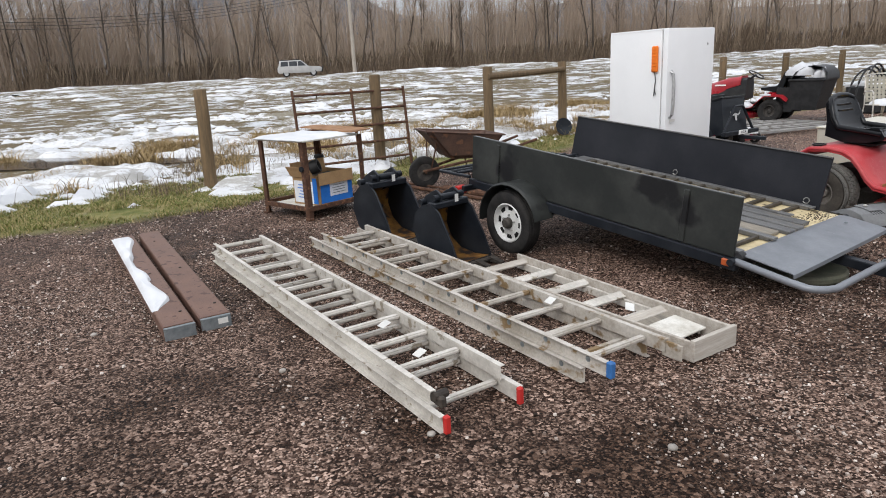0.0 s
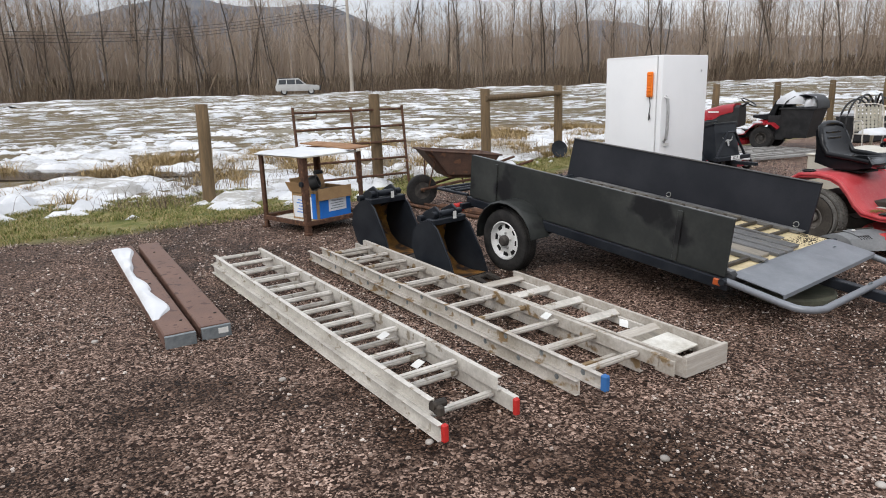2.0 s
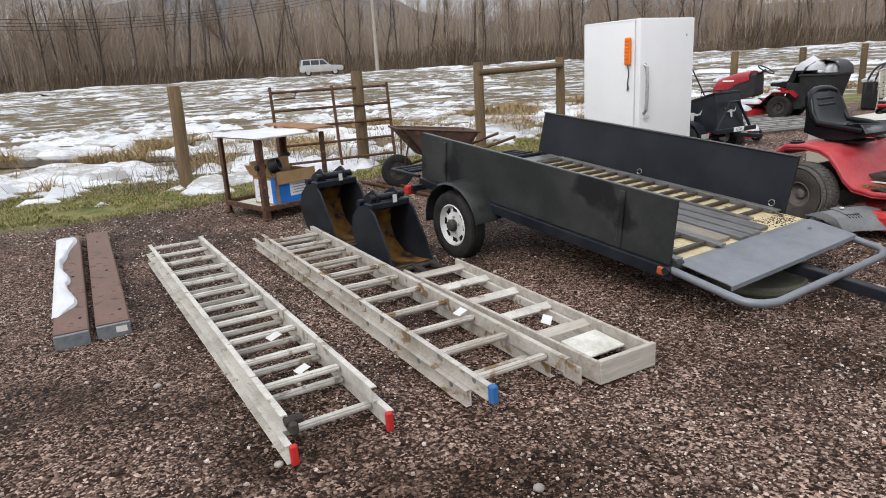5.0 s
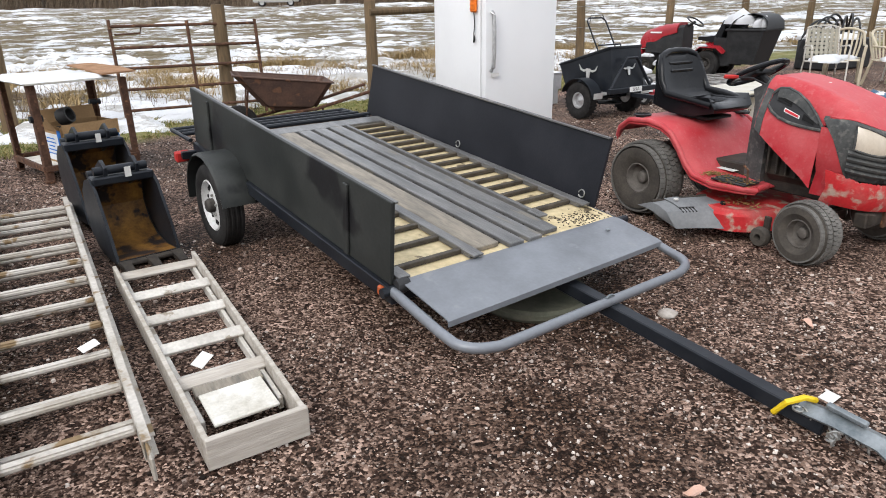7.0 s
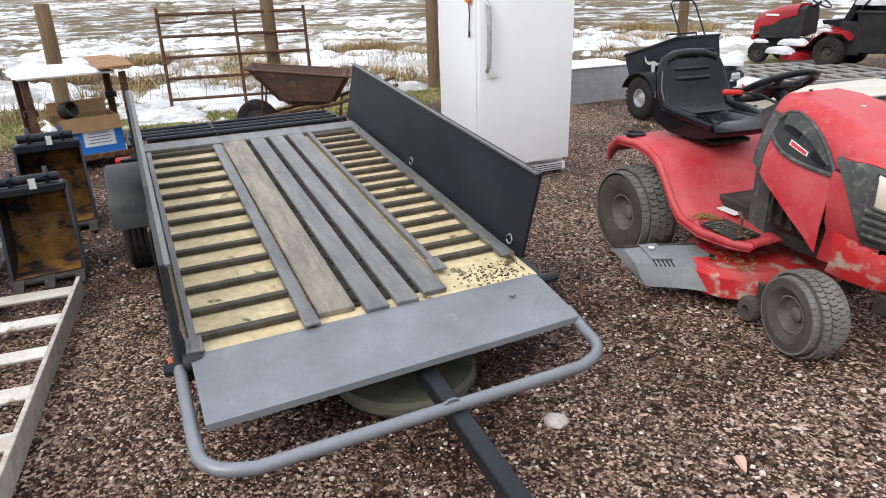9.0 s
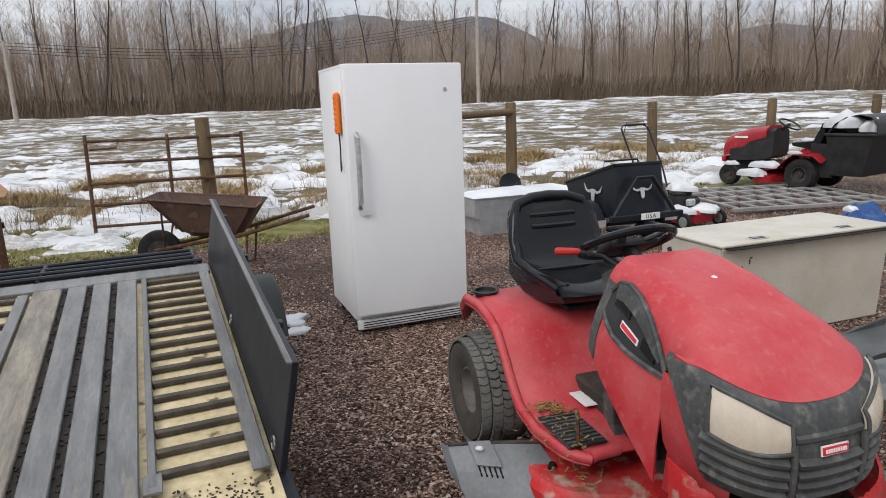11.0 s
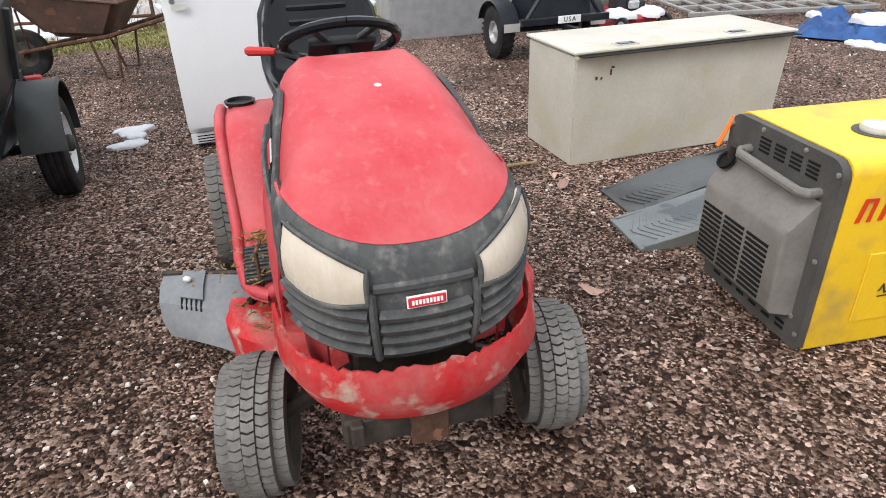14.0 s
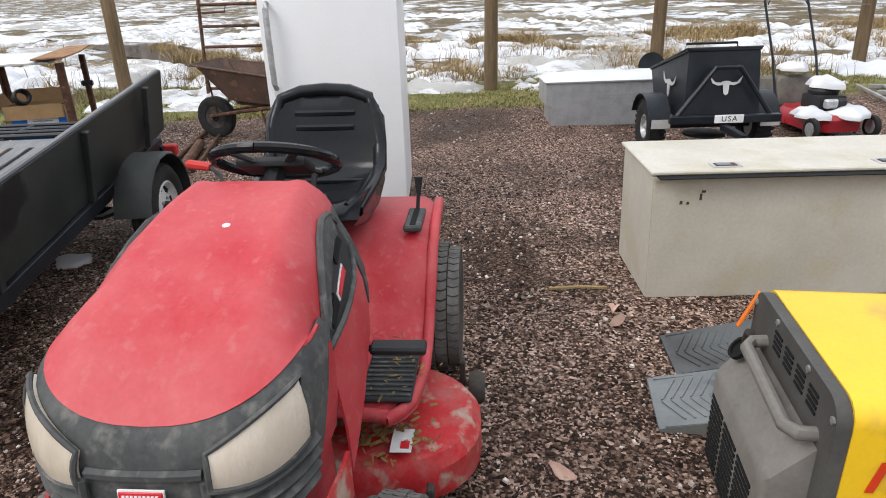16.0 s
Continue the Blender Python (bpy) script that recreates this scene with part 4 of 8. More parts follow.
# ---- digger buckets ----
def build_bucket(m, label, sc):
    b = thing("digger_bucket", m @ Matrix.Scale(1, 4), label, "bucket", "pair of digger buckets")
    w, t = 0.35 * sc, 0.016
    # side outline in (forward, up): the mouth faces +x and up, teeth at low front
    outer = [(0.27, 0.02), (0.10, 0.005), (-0.08, 0.03), (-0.20, 0.11), (-0.26, 0.24), (-0.23, 0.37), (-0.13, 0.45), (-0.02, 0.47)]
    outer = [(x * sc, z * sc) for x, z in outer]
    for s in (-1, 1):
        bm = B()
        prism(bm, outer + [(0.07 * sc, 0.41 * sc), (0.20 * sc, 0.19 * sc)], t, Matrix(((1, 0, 0, 0), (0, 0, 1, s * w / 2 - t / 2), (0, 1, 0, 0), (0, 0, 0, 1))))
        part("side_plate", bm, "black_paint", b)
    bm = B()
    sheet(bm, [[(x, y, z) for x, z in outer] for y in (-w / 2, -w / 6, w / 6, w / 2)], t)
    part("shell", bm, "black_paint", b)
    bm = B()
    sheet(bm, [[(x * 0.95 + 0.004, y, z * 0.95 + 0.014) for x, z in outer[:-1]] for y in (-w / 2 + t, 0, w / 2 - t)], 0.004)
    part("worn_lining", bm, "rust_gold", b, "rusty worn inner face")
    part("cutting_edge", box(B(), (0.27 * sc, 0, 0.02 * sc), (0.10 * sc, w + 0.01, 0.02), bev=0.004), "dark_metal", b)
    for k in range(3):
        y = (k - 1) * w * 0.42
        bm = B()
        loft(bm, [[(0.29 * sc, y - 0.03, 0.0), (0.29 * sc, y + 0.03, 0.0), (0.29 * sc, y + 0.03, 0.04), (0.29 * sc, y - 0.03, 0.04)],
                  [(0.42 * sc, y - 0.022, 0.0), (0.42 * sc, y + 0.022, 0.0), (0.42 * sc, y + 0.022, 0.012), (0.42 * sc, y - 0.022, 0.012)]])
        part("tooth", bm, "dark_metal", b)
    for s in (-1, 1):
        bm = B()
        prism(bm, [(-0.22 * sc, 0.36 * sc), (0.0, 0.44 * sc), (0.02 * sc, 0.53 * sc), (-0.05 * sc, 0.57 * sc), (-0.16 * sc, 0.52 * sc), (-0.26 * sc, 0.45 * sc)], 0.022, Matrix(((1, 0, 0, 0), (0, 0, 1, s * 0.09 * sc - 0.011), (0, 1, 0, 0), (0, 0, 0, 1))), 0.003)
        part("ear", bm, "black_paint", b)
    for x, z in ((-0.02, 0.51), (-0.19, 0.46)):
        part("pin", tube(B(), [(x * sc, -0.15 * sc, z * sc), (x * sc, 0.15 * sc, z * sc)], 0.026 * sc, 12), "black_paint", b)
    bm = B()
    box(bm, (-0.02 * sc, 0, 0.455 * sc), (0.10 * sc, w, 0.05 * sc), bev=0.008)
    part("top_beam", bm, "black_paint", b)
    part("price_tag", box(B(), (0.06 * sc, 0.02, 0.50 * sc), (0.002, 0.035, 0.06), bev=0), "tag", b, "white paper lot tag")


build_bucket(T(0.12, 5.86, 0, 0, 0, -47), "black steel digger bucket with a rusty inside", 1.12)
build_bucket(T(0.70, 5.10, 0, 0, 0, -47), "smaller black digger bucket, orange rust inside", 1.0)


# ---- wheelbarrow ----
def tyre(bm_t, R, r_in, width, seg=36, m=None, round_=0.06):
    c = width / 2
    k = (R - r_in)
    prof = [(r_in, -c * 0.75), (r_in + k * 0.35, -c), (r_in + k * 0.75, -c * 0.97), (R - k * round_, -c * 0.78), (R - k * (round_ - 0.06) * 0.3, -c * 0.45), (R - k * (round_ - 0.06) * 0.3, c * 0.45), (R - k * round_, c * 0.78), (r_in + k * 0.75, c * 0.97), (r_in + k * 0.35, c), (r_in, c * 0.75)]
    lathe(bm_t, prof, seg, m, closed=True)
    return bm_t


def build_barrow():
    # local x runs from the wheel end towards the handles
    w = thing("wheelbarrow", T(0.30, 8.42, 0, 0, 0, 21), "old wheelbarrow with a rusted brown steel tray", "wheelbarrow")
    bm = B()

    def ringz(x0, x1, hw0, hw1, z0, z1, n=10):
        pts = []
        for x, y in ((x0, -hw0), (x1, -hw1), (x1, hw1), (x0, hw0)):
            pts.append((x, y, z0 if x == x0 else z1))
        return pts
    top = ringz(-0.04, 0.98, 0.26, 0.34, 0.74, 0.63)
    low = ringz(0.27, 0.78, 0.17, 0.22, 0.36, 0.33)
    t = bmesh.new()
    loft(t, [low, top], caps=False)
    t.faces.new(t.verts[:4])
    bmesh.ops.recalc_face_normals(t, faces=t.faces)
    bmesh.ops.bevel(t, geom=[e for e in t.edges if len(e.link_faces) == 2], offset=0.05, segments=3, affect="EDGES")
    bmesh.ops.solidify(t, geom=list(t.faces), thickness=0.006)
    merge(bm, t)
    part("tray", bm, "rust_tray", w)
    part("rim", tube(B(), [top[0], top[1], top[2], top[3], top[0]], 0.011, 6), "rust_tray", w)
    for s in (-1, 1):
        part("handle", tube(B(), [(-0.05, s * 0.06, 0.22), (0.4, s * 0.17, 0.30), (0.8, s * 0.25, 0.36), (1.45, s * 0.29, 0.53)], 0.018, 7), "rust", w)
        part("leg", tube(B(), [(0.62, s * 0.21, 0.33), (0.70, s * 0.23, 0.01), (0.82, s * 0.23, 0.01), (0.86, s * 0.25, 0.36)], 0.012, 6), "rust", w)
        part("tray_brace", tube(B(), [(0.05, s * 0.08, 0.24), (0.10, s * 0.22, 0.60)], 0.010, 6), "rust", w)
    bm = B()
    tyre(bm, 0.205, 0.11, 0.09, 26, T(-0.02, 0, 0.205, 90, 0, 0))
    wheel = part("wheel", bm, "rubber", w)
    part("rim_disc", lathe(B(), [(0.11, -0.03), (0.05, -0.012), (0.03, -0.045), (0.03, 0.045), (0.05, 0.012), (0.11, 0.03)], 20, T(-0.02, 0, 0.205, 90, 0, 0)), "dark_rim", wheel)
    part("axle", tube(B(), [(-0.02, -0.09, 0.205), (-0.02, 0.09, 0.205)], 0.012, 8), "rust", wheel)


build_barrow()
bm = B()
for k, (a, b_, r) in enumerate((((-0.25, 8.75, 0.03), (1.05, 7.30, 0.03), 0.022), ((-0.05, 8.75, 0.025), (1.25, 7.45, 0.025), 0.016), ((0.55, 8.0, 0.05), (1.35, 7.25, 0.05), 0.045))):
    bm = B()
    tube(bm, [a, b_], r, 10)
    tube(bm, [b_, tuple(np.array(b_) + (np.array(b_) - np.array(a)) * 0.02)], r * 1.25, 10)
    single("steel_pipe", bm, "rust", ("long rusty steel pipe", "thin rusty steel pipe", "thick rusty steel pipe")[k] + " lying on gravel behind the trailer", "pipe", "pipes on the gravel")


# ---- trailer ----
def build_trailer():
    tr = thing("utility_trailer", Matrix.Translation((2.452, 3.887, 0.285)) @ T(0, 0, 0, 5.7, 0, 39.2), "black flatbed utility trailer with plywood deck and grey front plate", "trailer")
    W, WC, L = 1.475, 0.77, 2.48
    ph = 0.375
    # side panels
    for s, x, mat in ((0, 0.0, "black_panel"), (1, W, "black_sheet")):
        # the second board stands further back and leans outwards
        q = T(1.468, 0.16, 0.0, 0, 9.5, 0) if s else T()
        x = 0.0
        ph = 0.405 if s else 0.375
        panel = part("side_panel", box(B(), (x, L / 2, ph / 2), (0.02, L, ph), bev=0.003), mat, tr, "smooth black side board" if s else "scuffed black side board")
        panel.matrix_local = q
        for y in ((0.36, L - 0.34) if not s else (0.42, 1.3, L - 0.34)):
            part("stake", box(B(), (x + (-0.017 if s == 0 else 0.028), y, ph / 2 - 0.01), (0.013 if s == 0 else 0.034, 0.04, ph - 0.03), bev=0.004), "black_panel", panel)
        part("top_edge", box(B(), (x + (0.014 if s == 0 else -0.014), L / 2, ph - 0.006), (0.026, L - 0.004, 0.010), bev=0.002), "grey_board", panel)
        if s:
            part("outer_skin", box(B(), (x + 0.012, L / 2, ph / 2), (0.005, L - 0.01, ph - 0.01), bev=0.001), "black_panel", panel, "scuffed dark outer face")
        for y in (0.10, 1.25):
            bm = B()
            tube(bm, arc((0, 0, 0), 0.022, 0, 330, 10, "yz"), 0.004, 5, T(x + (0.018 if s == 0 else -0.018), y, 0.055))
            part("tie_ring", bm, "chain", panel)
    # frame rails under the deck
    for x in (0.0, W / 2, W):
        part("frame_rail", box(B(), (x, L / 2, -0.045), (0.045, L + 0.06, 0.07), bev=0.004), "black_paint", tr)
    for y in (0.0, 0.6, 1.2, 1.85, L):
        part("cross_member", box(B(), (W / 2, y, -0.05), (W, 0.05, 0.055), bev=0.004), "black_paint", tr)
    part("front_bar", tube(B(), [(-0.06, -0.01, -0.02), (W + 0.06, -0.01, -0.02)], 0.022, 10), "black_paint", tr)
    deck = part("deck", box(B(), (W / 2, L / 2, -0.004), (W - 0.04, L - 0.02, 0.014), bev=0.002), "ply", tr, "wet yellow plywood deck")
    # long grey boards down the middle
    rng = random.Random(3)
    for k, (x0, x1) in enumerate(((0.50, 0.645), (0.675, 0.770), (0.803, 0.895), (0.928, 1.03))):
        y0 = (0.05, 0.0, 0.0, 0.03)[k]
        bm = B()
        box(bm, ((x0 + x1) / 2, (y0 + L - 0.18) / 2, 0.017), (x1 - x0, L - 0.18 - y0, 0.026), bev=0.004)
        part("plank", bm, "worn_board" if k == 0 else "grey_board", deck)
    for x, w in ((0.660, 0.028), (0.7865, 0.031), (0.9115, 0.031)):
        strip = box(B(), (x, L / 2 - 0.05, 0.006), (w, L - 0.25, 0.010))
        for _ in range(60):
            box(strip, (0, 0, 0), (rng.uniform(0.006, 0.016), rng.uniform(0.004, 0.009), 0.006), T(x + rng.uniform(-0.4, 0.4) * w, rng.uniform(0.1, L - 0.2), 0.013, 0, 0, rng.uniform(0, 180)))
        part("debris", strip, "wet_soil", deck, "dark wet soil packed between planks")
    part("rear_plank", box(B(), (W / 2, L - 0.10, 0.017), (W - 0.06, 0.15, 0.024), bev=0.004), "grey_board", deck)
    # two ladder-like loading ramps lying on the deck
    for k, (x0, x1, y0, y1, n, tilt) in enumerate(((0.05, 0.46, 0.01, 2.25, 13, 0.0), (1.07, 1.405, 0.20, 2.28, 16, 0.0))):
        rp = part("loading_ramp", box(B(), (x0, (y0 + y1) / 2, 0.022), (0.028, y1 - y0, 0.030), bev=0.003), "grey_board", tr, "ladder-like steel loading ramp")
        for j, sx in enumerate((x0, x1)):
            e = box(B(), (sx, y0 + 0.02, 0.030), (0.06, 0.10, 0.012), T(0, 0, 0), bev=0.002)
            part("hook_plate", e, "grey_board", rp)
        part("side_rail", box(B(), (x1, (y0 + y1) / 2, 0.022), (0.055, y1 - y0, 0.030), bev=0.003), "grey_board", rp)
        for j in range(n):
            y = y0 + 0.08 + j * (y1 - y0 - 0.12) / (n - 1)
            part("cross_bar", box(B(), ((x0 + x1) / 2, y, 0.018), (x1 - x0 - 0.03, 0.028, 0.024), bev=0.003), "bar", rp)
    bm = B()
    rng = random.Random(8)
    for _ in range(140):
        x, y = rng.gauss(1.28, 0.09), rng.gauss(0.10, 0.045)
        box(bm, (0, 0, 0), (rng.uniform(0.004, 0.012), rng.uniform(0.003, 0.006), 0.003), T(min(x, 1.42), max(y, 0.02), 0.0055, 0, 0, rng.uniform(0, 180)))
    tagged(part("debris", bm, "dark_metal", tr, "specks of soil and needles"), kind="stuff")
    # grey front plate and the bent guard tube
    bm = B()
    rows = []
    for x, d in ((0.03, 0.355), (0.38, 0.35), (0.72, 0.342), (1.08, 0.335), (1.43, 0.325)):
        sag = 0.004 * math.sin(x * 5)
        rows.append([(x, 0.0, 0.012), (x, -0.04, 0.018), (x, -0.07, 0.014 + sag), (x, -0.5 * d, 0.006 + sag), (x, -d + 0.02, -0.004), (x, -d, -0.010), (x, -d - 0.004, -0.034)])
    sheet(bm, rows, 0.006)
    fp = part("front_plate", bm, "grey_paint", tr, "grey painted steel front plate")
    part("bolt", lathe(B(), [(0.012, 0), (0.012, 0.004), (0.006, 0.006)], 8, T(1.25, -0.12, 0.017)), "galv", fp)
    pts = [(-0.01, -0.02, -0.02), (-0.01, -0.36, -0.045)] + [(0.13 + 0.14 * math.cos(a), -0.41 - 0.13 * math.sin(a), -0.05) for a in [math.pi - k * math.pi / 12 for k in range(1, 6)]] + [(0.14, -0.545, -0.055), (0.78, -0.545, -0.055), (1.28, -0.545, -0.055)] \
        + [(1.29 + 0.14 * math.cos(a), -0.41 - 0.13 * math.sin(a), -0.05) for a in [math.pi / 2 - k * math.pi / 12 for k in range(1, 6)]] + [(1.43, -0.37, -0.045), (1.44, -0.24, -0.03)]
    part("guard_tube", tube(B(), pts, 0.022, 12), "grey_paint", tr, "bent grey guard tube")
    part("u_bolt", tube(B(), arc((WC, -0.055, -0.545), 0.032, -30, 210, 10, "xz"), 0.006, 6), "galv", tr)
    # tongue, coupler, chain
    tg = part("tongue", box(B(), (WC + 0.02, -0.30, -0.098), (0.062, 2.35, 0.062), bev=0.005), "black_paint", tr)
    bm = B()
    sheet(bm, [[(WC - 0.03, y, z) for y, z in ((-1.38, -0.07), (-1.5, -0.055), (-1.64, -0.055), (-1.72, -0.09))], [(WC + 0.02, y, z + 0.02) for y, z in ((-1.38, -0.07), (-1.5, -0.055), (-1.64, -0.055), (-1.72, -0.09))], [(WC + 0.07, y, z) for y, z in ((-1.38, -0.07), (-1.5, -0.055), (-1.64, -0.055), (-1.72, -0.09))]], 0.008)
    part("coupler", bm, "galv", tg, "zinc ball coupler")
    part("coupler_lever", box(B(), (WC + 0.02, -1.52, -0.02), (0.025, 0.13, 0.018), bev=0.004), "galv", tg)
    rng = random.Random(5)
    bm = B()
    for k in range(16):
        a = k * 0.55
        c = (WC - 0.025 + 0.035 * math.sin(a), -1.42 - 0.012 * k + 0.03 * math.cos(a), -0.062 - 0.010 * (k % 4))
        tube(bm, arc((0, 0, 0), 0.016, 0, 324, 9, "xy"), 0.004, 5, T(*c, 70 * (k % 2), 40 * (k % 3), k * 50))
    part("safety_chain", bm, "chain", tg, "piled zinc safety chain")
    part("wire_loop", tube(B(), [(WC - 0.06, -1.33, -0.10), (WC - 0.055, -1.36, -0.04), (WC + 0.0, -1.39, -0.025), (WC + 0.05, -1.41, -0.045)], 0.011, 7), "yellow_strap", tg, "yellow plastic wire sleeve")
    part("price_tag", box(B(), (WC + 0.07, -1.44, -0.02), (0.07, 0.045, 0.002), None), "tag", tg, "white paper lot tag")
    part("lamp", box(B(), (-0.032, 0.03, -0.035), (0.022, 0.055, 0.045), bev=0.006), "amber", tr, "orange side marker lamp")
    part("cap_knob", lathe(B(), [(0.03, -0.03), (0.036, 0.0), (0.03, 0.03)], 12, T(0.035, -0.02, 0.0, 0, 90, 0)), "black_plastic", tr)
    # axle, wheels, mudguards (upright despite the sloping bed)
    for s, x in ((-1, -0.095), (1, 1.655)):
        y, z = 1.85, -0.232
        bm = B()
        tyre(bm, 0.262, 0.16, 0.145, 40, T(x, y, z, 0, 90, 0))
        for k in range(4):
            lathe(bm, [(0.2625, -0.052 + k * 0.03), (0.266, -0.048 + k * 0.03), (0.266, -0.034 + k * 0.03), (0.2625, -0.030 + k * 0.03)], 40, T(x, y, z, 0, 90, 0), closed=True)
        wh = part("wheel", bm, "rubber", tr)
        o = s
        bm = B()
        lathe(bm, [(0.162, -0.05), (0.166, 0.055), (0.155, 0.062), (0.148, 0.035), (0.13, 0.018), (0.085, 0.038), (0.0, 0.038)], 32, T(x, y, z, 0, 90 * o, 0))
        rim = part("rim", bm, "white_rim", wh, "white spoked steel rim")
        for k in range(8):
            a = 2 * math.pi * k / 8
            part("rim_slot", prism(B(), [(-0.020, 0.100), (0.020, 0.100), (0.026, 0.135), (-0.026, 0.135)], 0.010, T(x + o * 0.020, y, z, 0, 90 * o, 0) @ Matrix.Rotation(a, 4, "Z")), "slot", rim)
        part("hub", lathe(B(), [(0.045, 0.03), (0.045, 0.07), (0.034, 0.085), (0.0, 0.087)], 16, T(x, y, z, 0, 90 * o, 0)), "dark_rim", wh)
        for k in range(5):
            a = 2 * math.pi * k / 5
            part("lug_nut", lathe(B(), [(0.010, 0), (0.010, 0.012), (0.006, 0.016)], 6, T(x + o * 0.036, y, z, 0, 90 * o, 0) @ T(0.065 * math.cos(a), 0.065 * math.sin(a), 0)), "chain", wh)
        rows = []
        for k in range(11):
            a = radians(-12 + 178 * k / 10)
            rows.append([(x + dx, y - 0.03 + 0.335 * math.cos(a), z + 0.03 + 0.315 * math.sin(a) * (1 - dz)) for dx, dz in ((-0.10, 0.05), (-0.085, 0), (0.085, 0), (0.10, 0.05))])
        part("mudguard", sheet(B(), rows, 0.007), "black_panel", tr, "rounded dull black mudguard")
        part("frame_angle", box(B(), (0.03 if s < 0 else W - 0.03, L / 2, -0.012), (0.075, L + 0.02, 0.006), bev=0.001), "black_paint", tr)
    part("axle", tube(B(), [(-0.10, 1.85, -0.232), (1.64, 1.85, -0.232)], 0.028, 10), "black_paint", tr)
    for x in (0.03, W - 0.03):
        part("leaf_spring", sheet(B(), [[(x - 0.025, 1.55 + 0.74 * k / 8, -0.15 - 0.06 * math.sin(math.pi * k / 8)) for k in range(9)], [(x + 0.025, 1.55 + 0.74 * k / 8, -0.15 - 0.06 * math.sin(math.pi * k / 8)) for k in range(9)]], 0.018), "black_paint", tr)
    # folded tail rack of black tubes at the back
    rk = part("tail_rack", tube(B(), [(0.06, L + 0.04, 0.03), (W - 0.06, L + 0.04, 0.03)], 0.018, 8), "black_paint", tr, "folded rack of black tubes")
    for y, z in ((L + 0.16, 0.02), (L + 0.30, 0.0), (L + 0.42, -0.01)):
        part("rack_tube", tube(B(), [(-0.05, y, z), (W - 0.1, y, z)], 0.015, 8), "black_paint", rk)
    for x in (-0.05, 0.5, W - 0.1):
        part("rack_tube", tube(B(), [(x, L - 0.02, 0.02), (x, L + 0.42, -0.01)], 0.015, 8), "black_paint", rk)
    for x in (-0.10, W + 0.06):
        part("tail_lamp", box(B(), (x, L + 0.04, -0.10), (0.10, 0.06, 0.07), bev=0.008), "red_cap", tr, "red tail lamp")
        part("tail_lamp_bracket", box(B(), (x * 0.9 + 0.05, L - 0.01, -0.08), (0.16, 0.04, 0.05), bev=0.004), "black_paint", tr)
    return tr


build_trailer()
bm = B()
lathe(bm, [(0.0, 0.0), (0.27, 0.0), (0.285, 0.02), (0.285, 0.045), (0.27, 0.06), (0.10, 0.052), (0.0, 0.05)], 40)
single("round_slab", bm, surf("mossy_round_slab", (0.12, 0.115, 0.085), (0.075, 0.08, 0.058), 0.85, 0, 9), "round mossy grey slab lying under the trailer", "slab", m=T(3.10, 4.36, 0.0))


# ---- upright freezer ----
def build_freezer():
    f = thing("upright_freezer", T(2.917, 6.983, 0.035, 0, 0, 36.8), "tall white upright freezer standing on gravel", "freezer")
    w, d, h = 0.785, 0.755, 1.715
    part("cabinet", box(B(), (w / 2, 0.075 + (d - 0.075) / 2, h / 2 + 0.03), (w - 0.004, d - 0.075, h - 0.06), bev=0.012, seg=2), "white_enamel", f)
    part("top_panel", box(B(), (w / 2, d / 2 + 0.03, h - 0.005), (w, d - 0.07, 0.022), bev=0.008, seg=2), "white_enamel", f)
    part("gasket", box(B(), (w / 2, 0.07, h / 2 + 0.06), (w - 0.04, 0.012, h - 0.16)), "grey_plastic", f, "grey door gasket")
    door = part("door", box(B(), (w / 2, 0.032, h / 2 + 0.055), (w, 0.064, h - 0.10), bev=0.014, seg=2), "white_enamel", f)
    hd = B()
    tube(hd, [(0.055, -0.005, 1.30), (0.055, -0.035, 1.27), (0.055, -0.045, 1.15), (0.055, -0.045, 0.98), (0.055, -0.035, 0.86), (0.055, -0.005, 0.83)], 0.017, 8)
    part("handle", hd, "chrome_dull", door, "worn grey door handle")
    part("lock_tag", box(B(), (0.085, -0.02, 0.80), (0.08, 0.004, 0.03), T(0, 0, 0, 0, 0, 0)), "tag", door, "white paper lot tag")
    part("badge", lathe(B(), [(0.014, 0), (0.012, 0.003), (0.0, 0.003)], 12, T(w - 0.12, 0.0, h - 0.16, 90, 0, 0)), "chrome_dull", door)
    kick = part("kick_plate", box(B(), (w / 2, 0.05, 0.035), (w - 0.01, 0.03, 0.062), bev=0.004), "white_enamel", f)
    for k in range(3):
        part("vent_slot", box(B(), (w / 2, 0.0335, 0.018 + k * 0.017), (w - 0.08, 0.004, 0.006)), "slot", kick)
    for x in (0.06, w - 0.06):
        for y in (0.1, d - 0.06):
            part("foot", lathe(B(), [(0.02, -0.03), (0.02, 0.012)], 10, T(x, y, 0)), "black_plastic", f)
    s = thing("ice_scraper", f.matrix_world @ T(-0.004, 0.14, 1.325, 0, 0, -90), "bright orange plastic scraper hanging by a cord on a freezer", "scraper")
    part("blade", box(B(), (0, -0.016, 0.10), (0.075, 0.028, 0.26), bev=0.01), "orange", s)
    for k in range(7):
        part("rib", box(B(), (0, -0.0315, 0.0 + k * 0.033), (0.06, 0.006, 0.012), bev=0.002), "orange", s)
    part("cord", tube(B(), [(0, -0.012, -0.03), (0.012, -0.012, -0.12), (0.0, -0.012, -0.20), (0.015, -0.012, -0.25), (-0.005, -0.012, -0.27), (0.0, -0.012, -0.20)], 0.005, 5), "black_plastic", s, "looped black cord")


build_freezer()


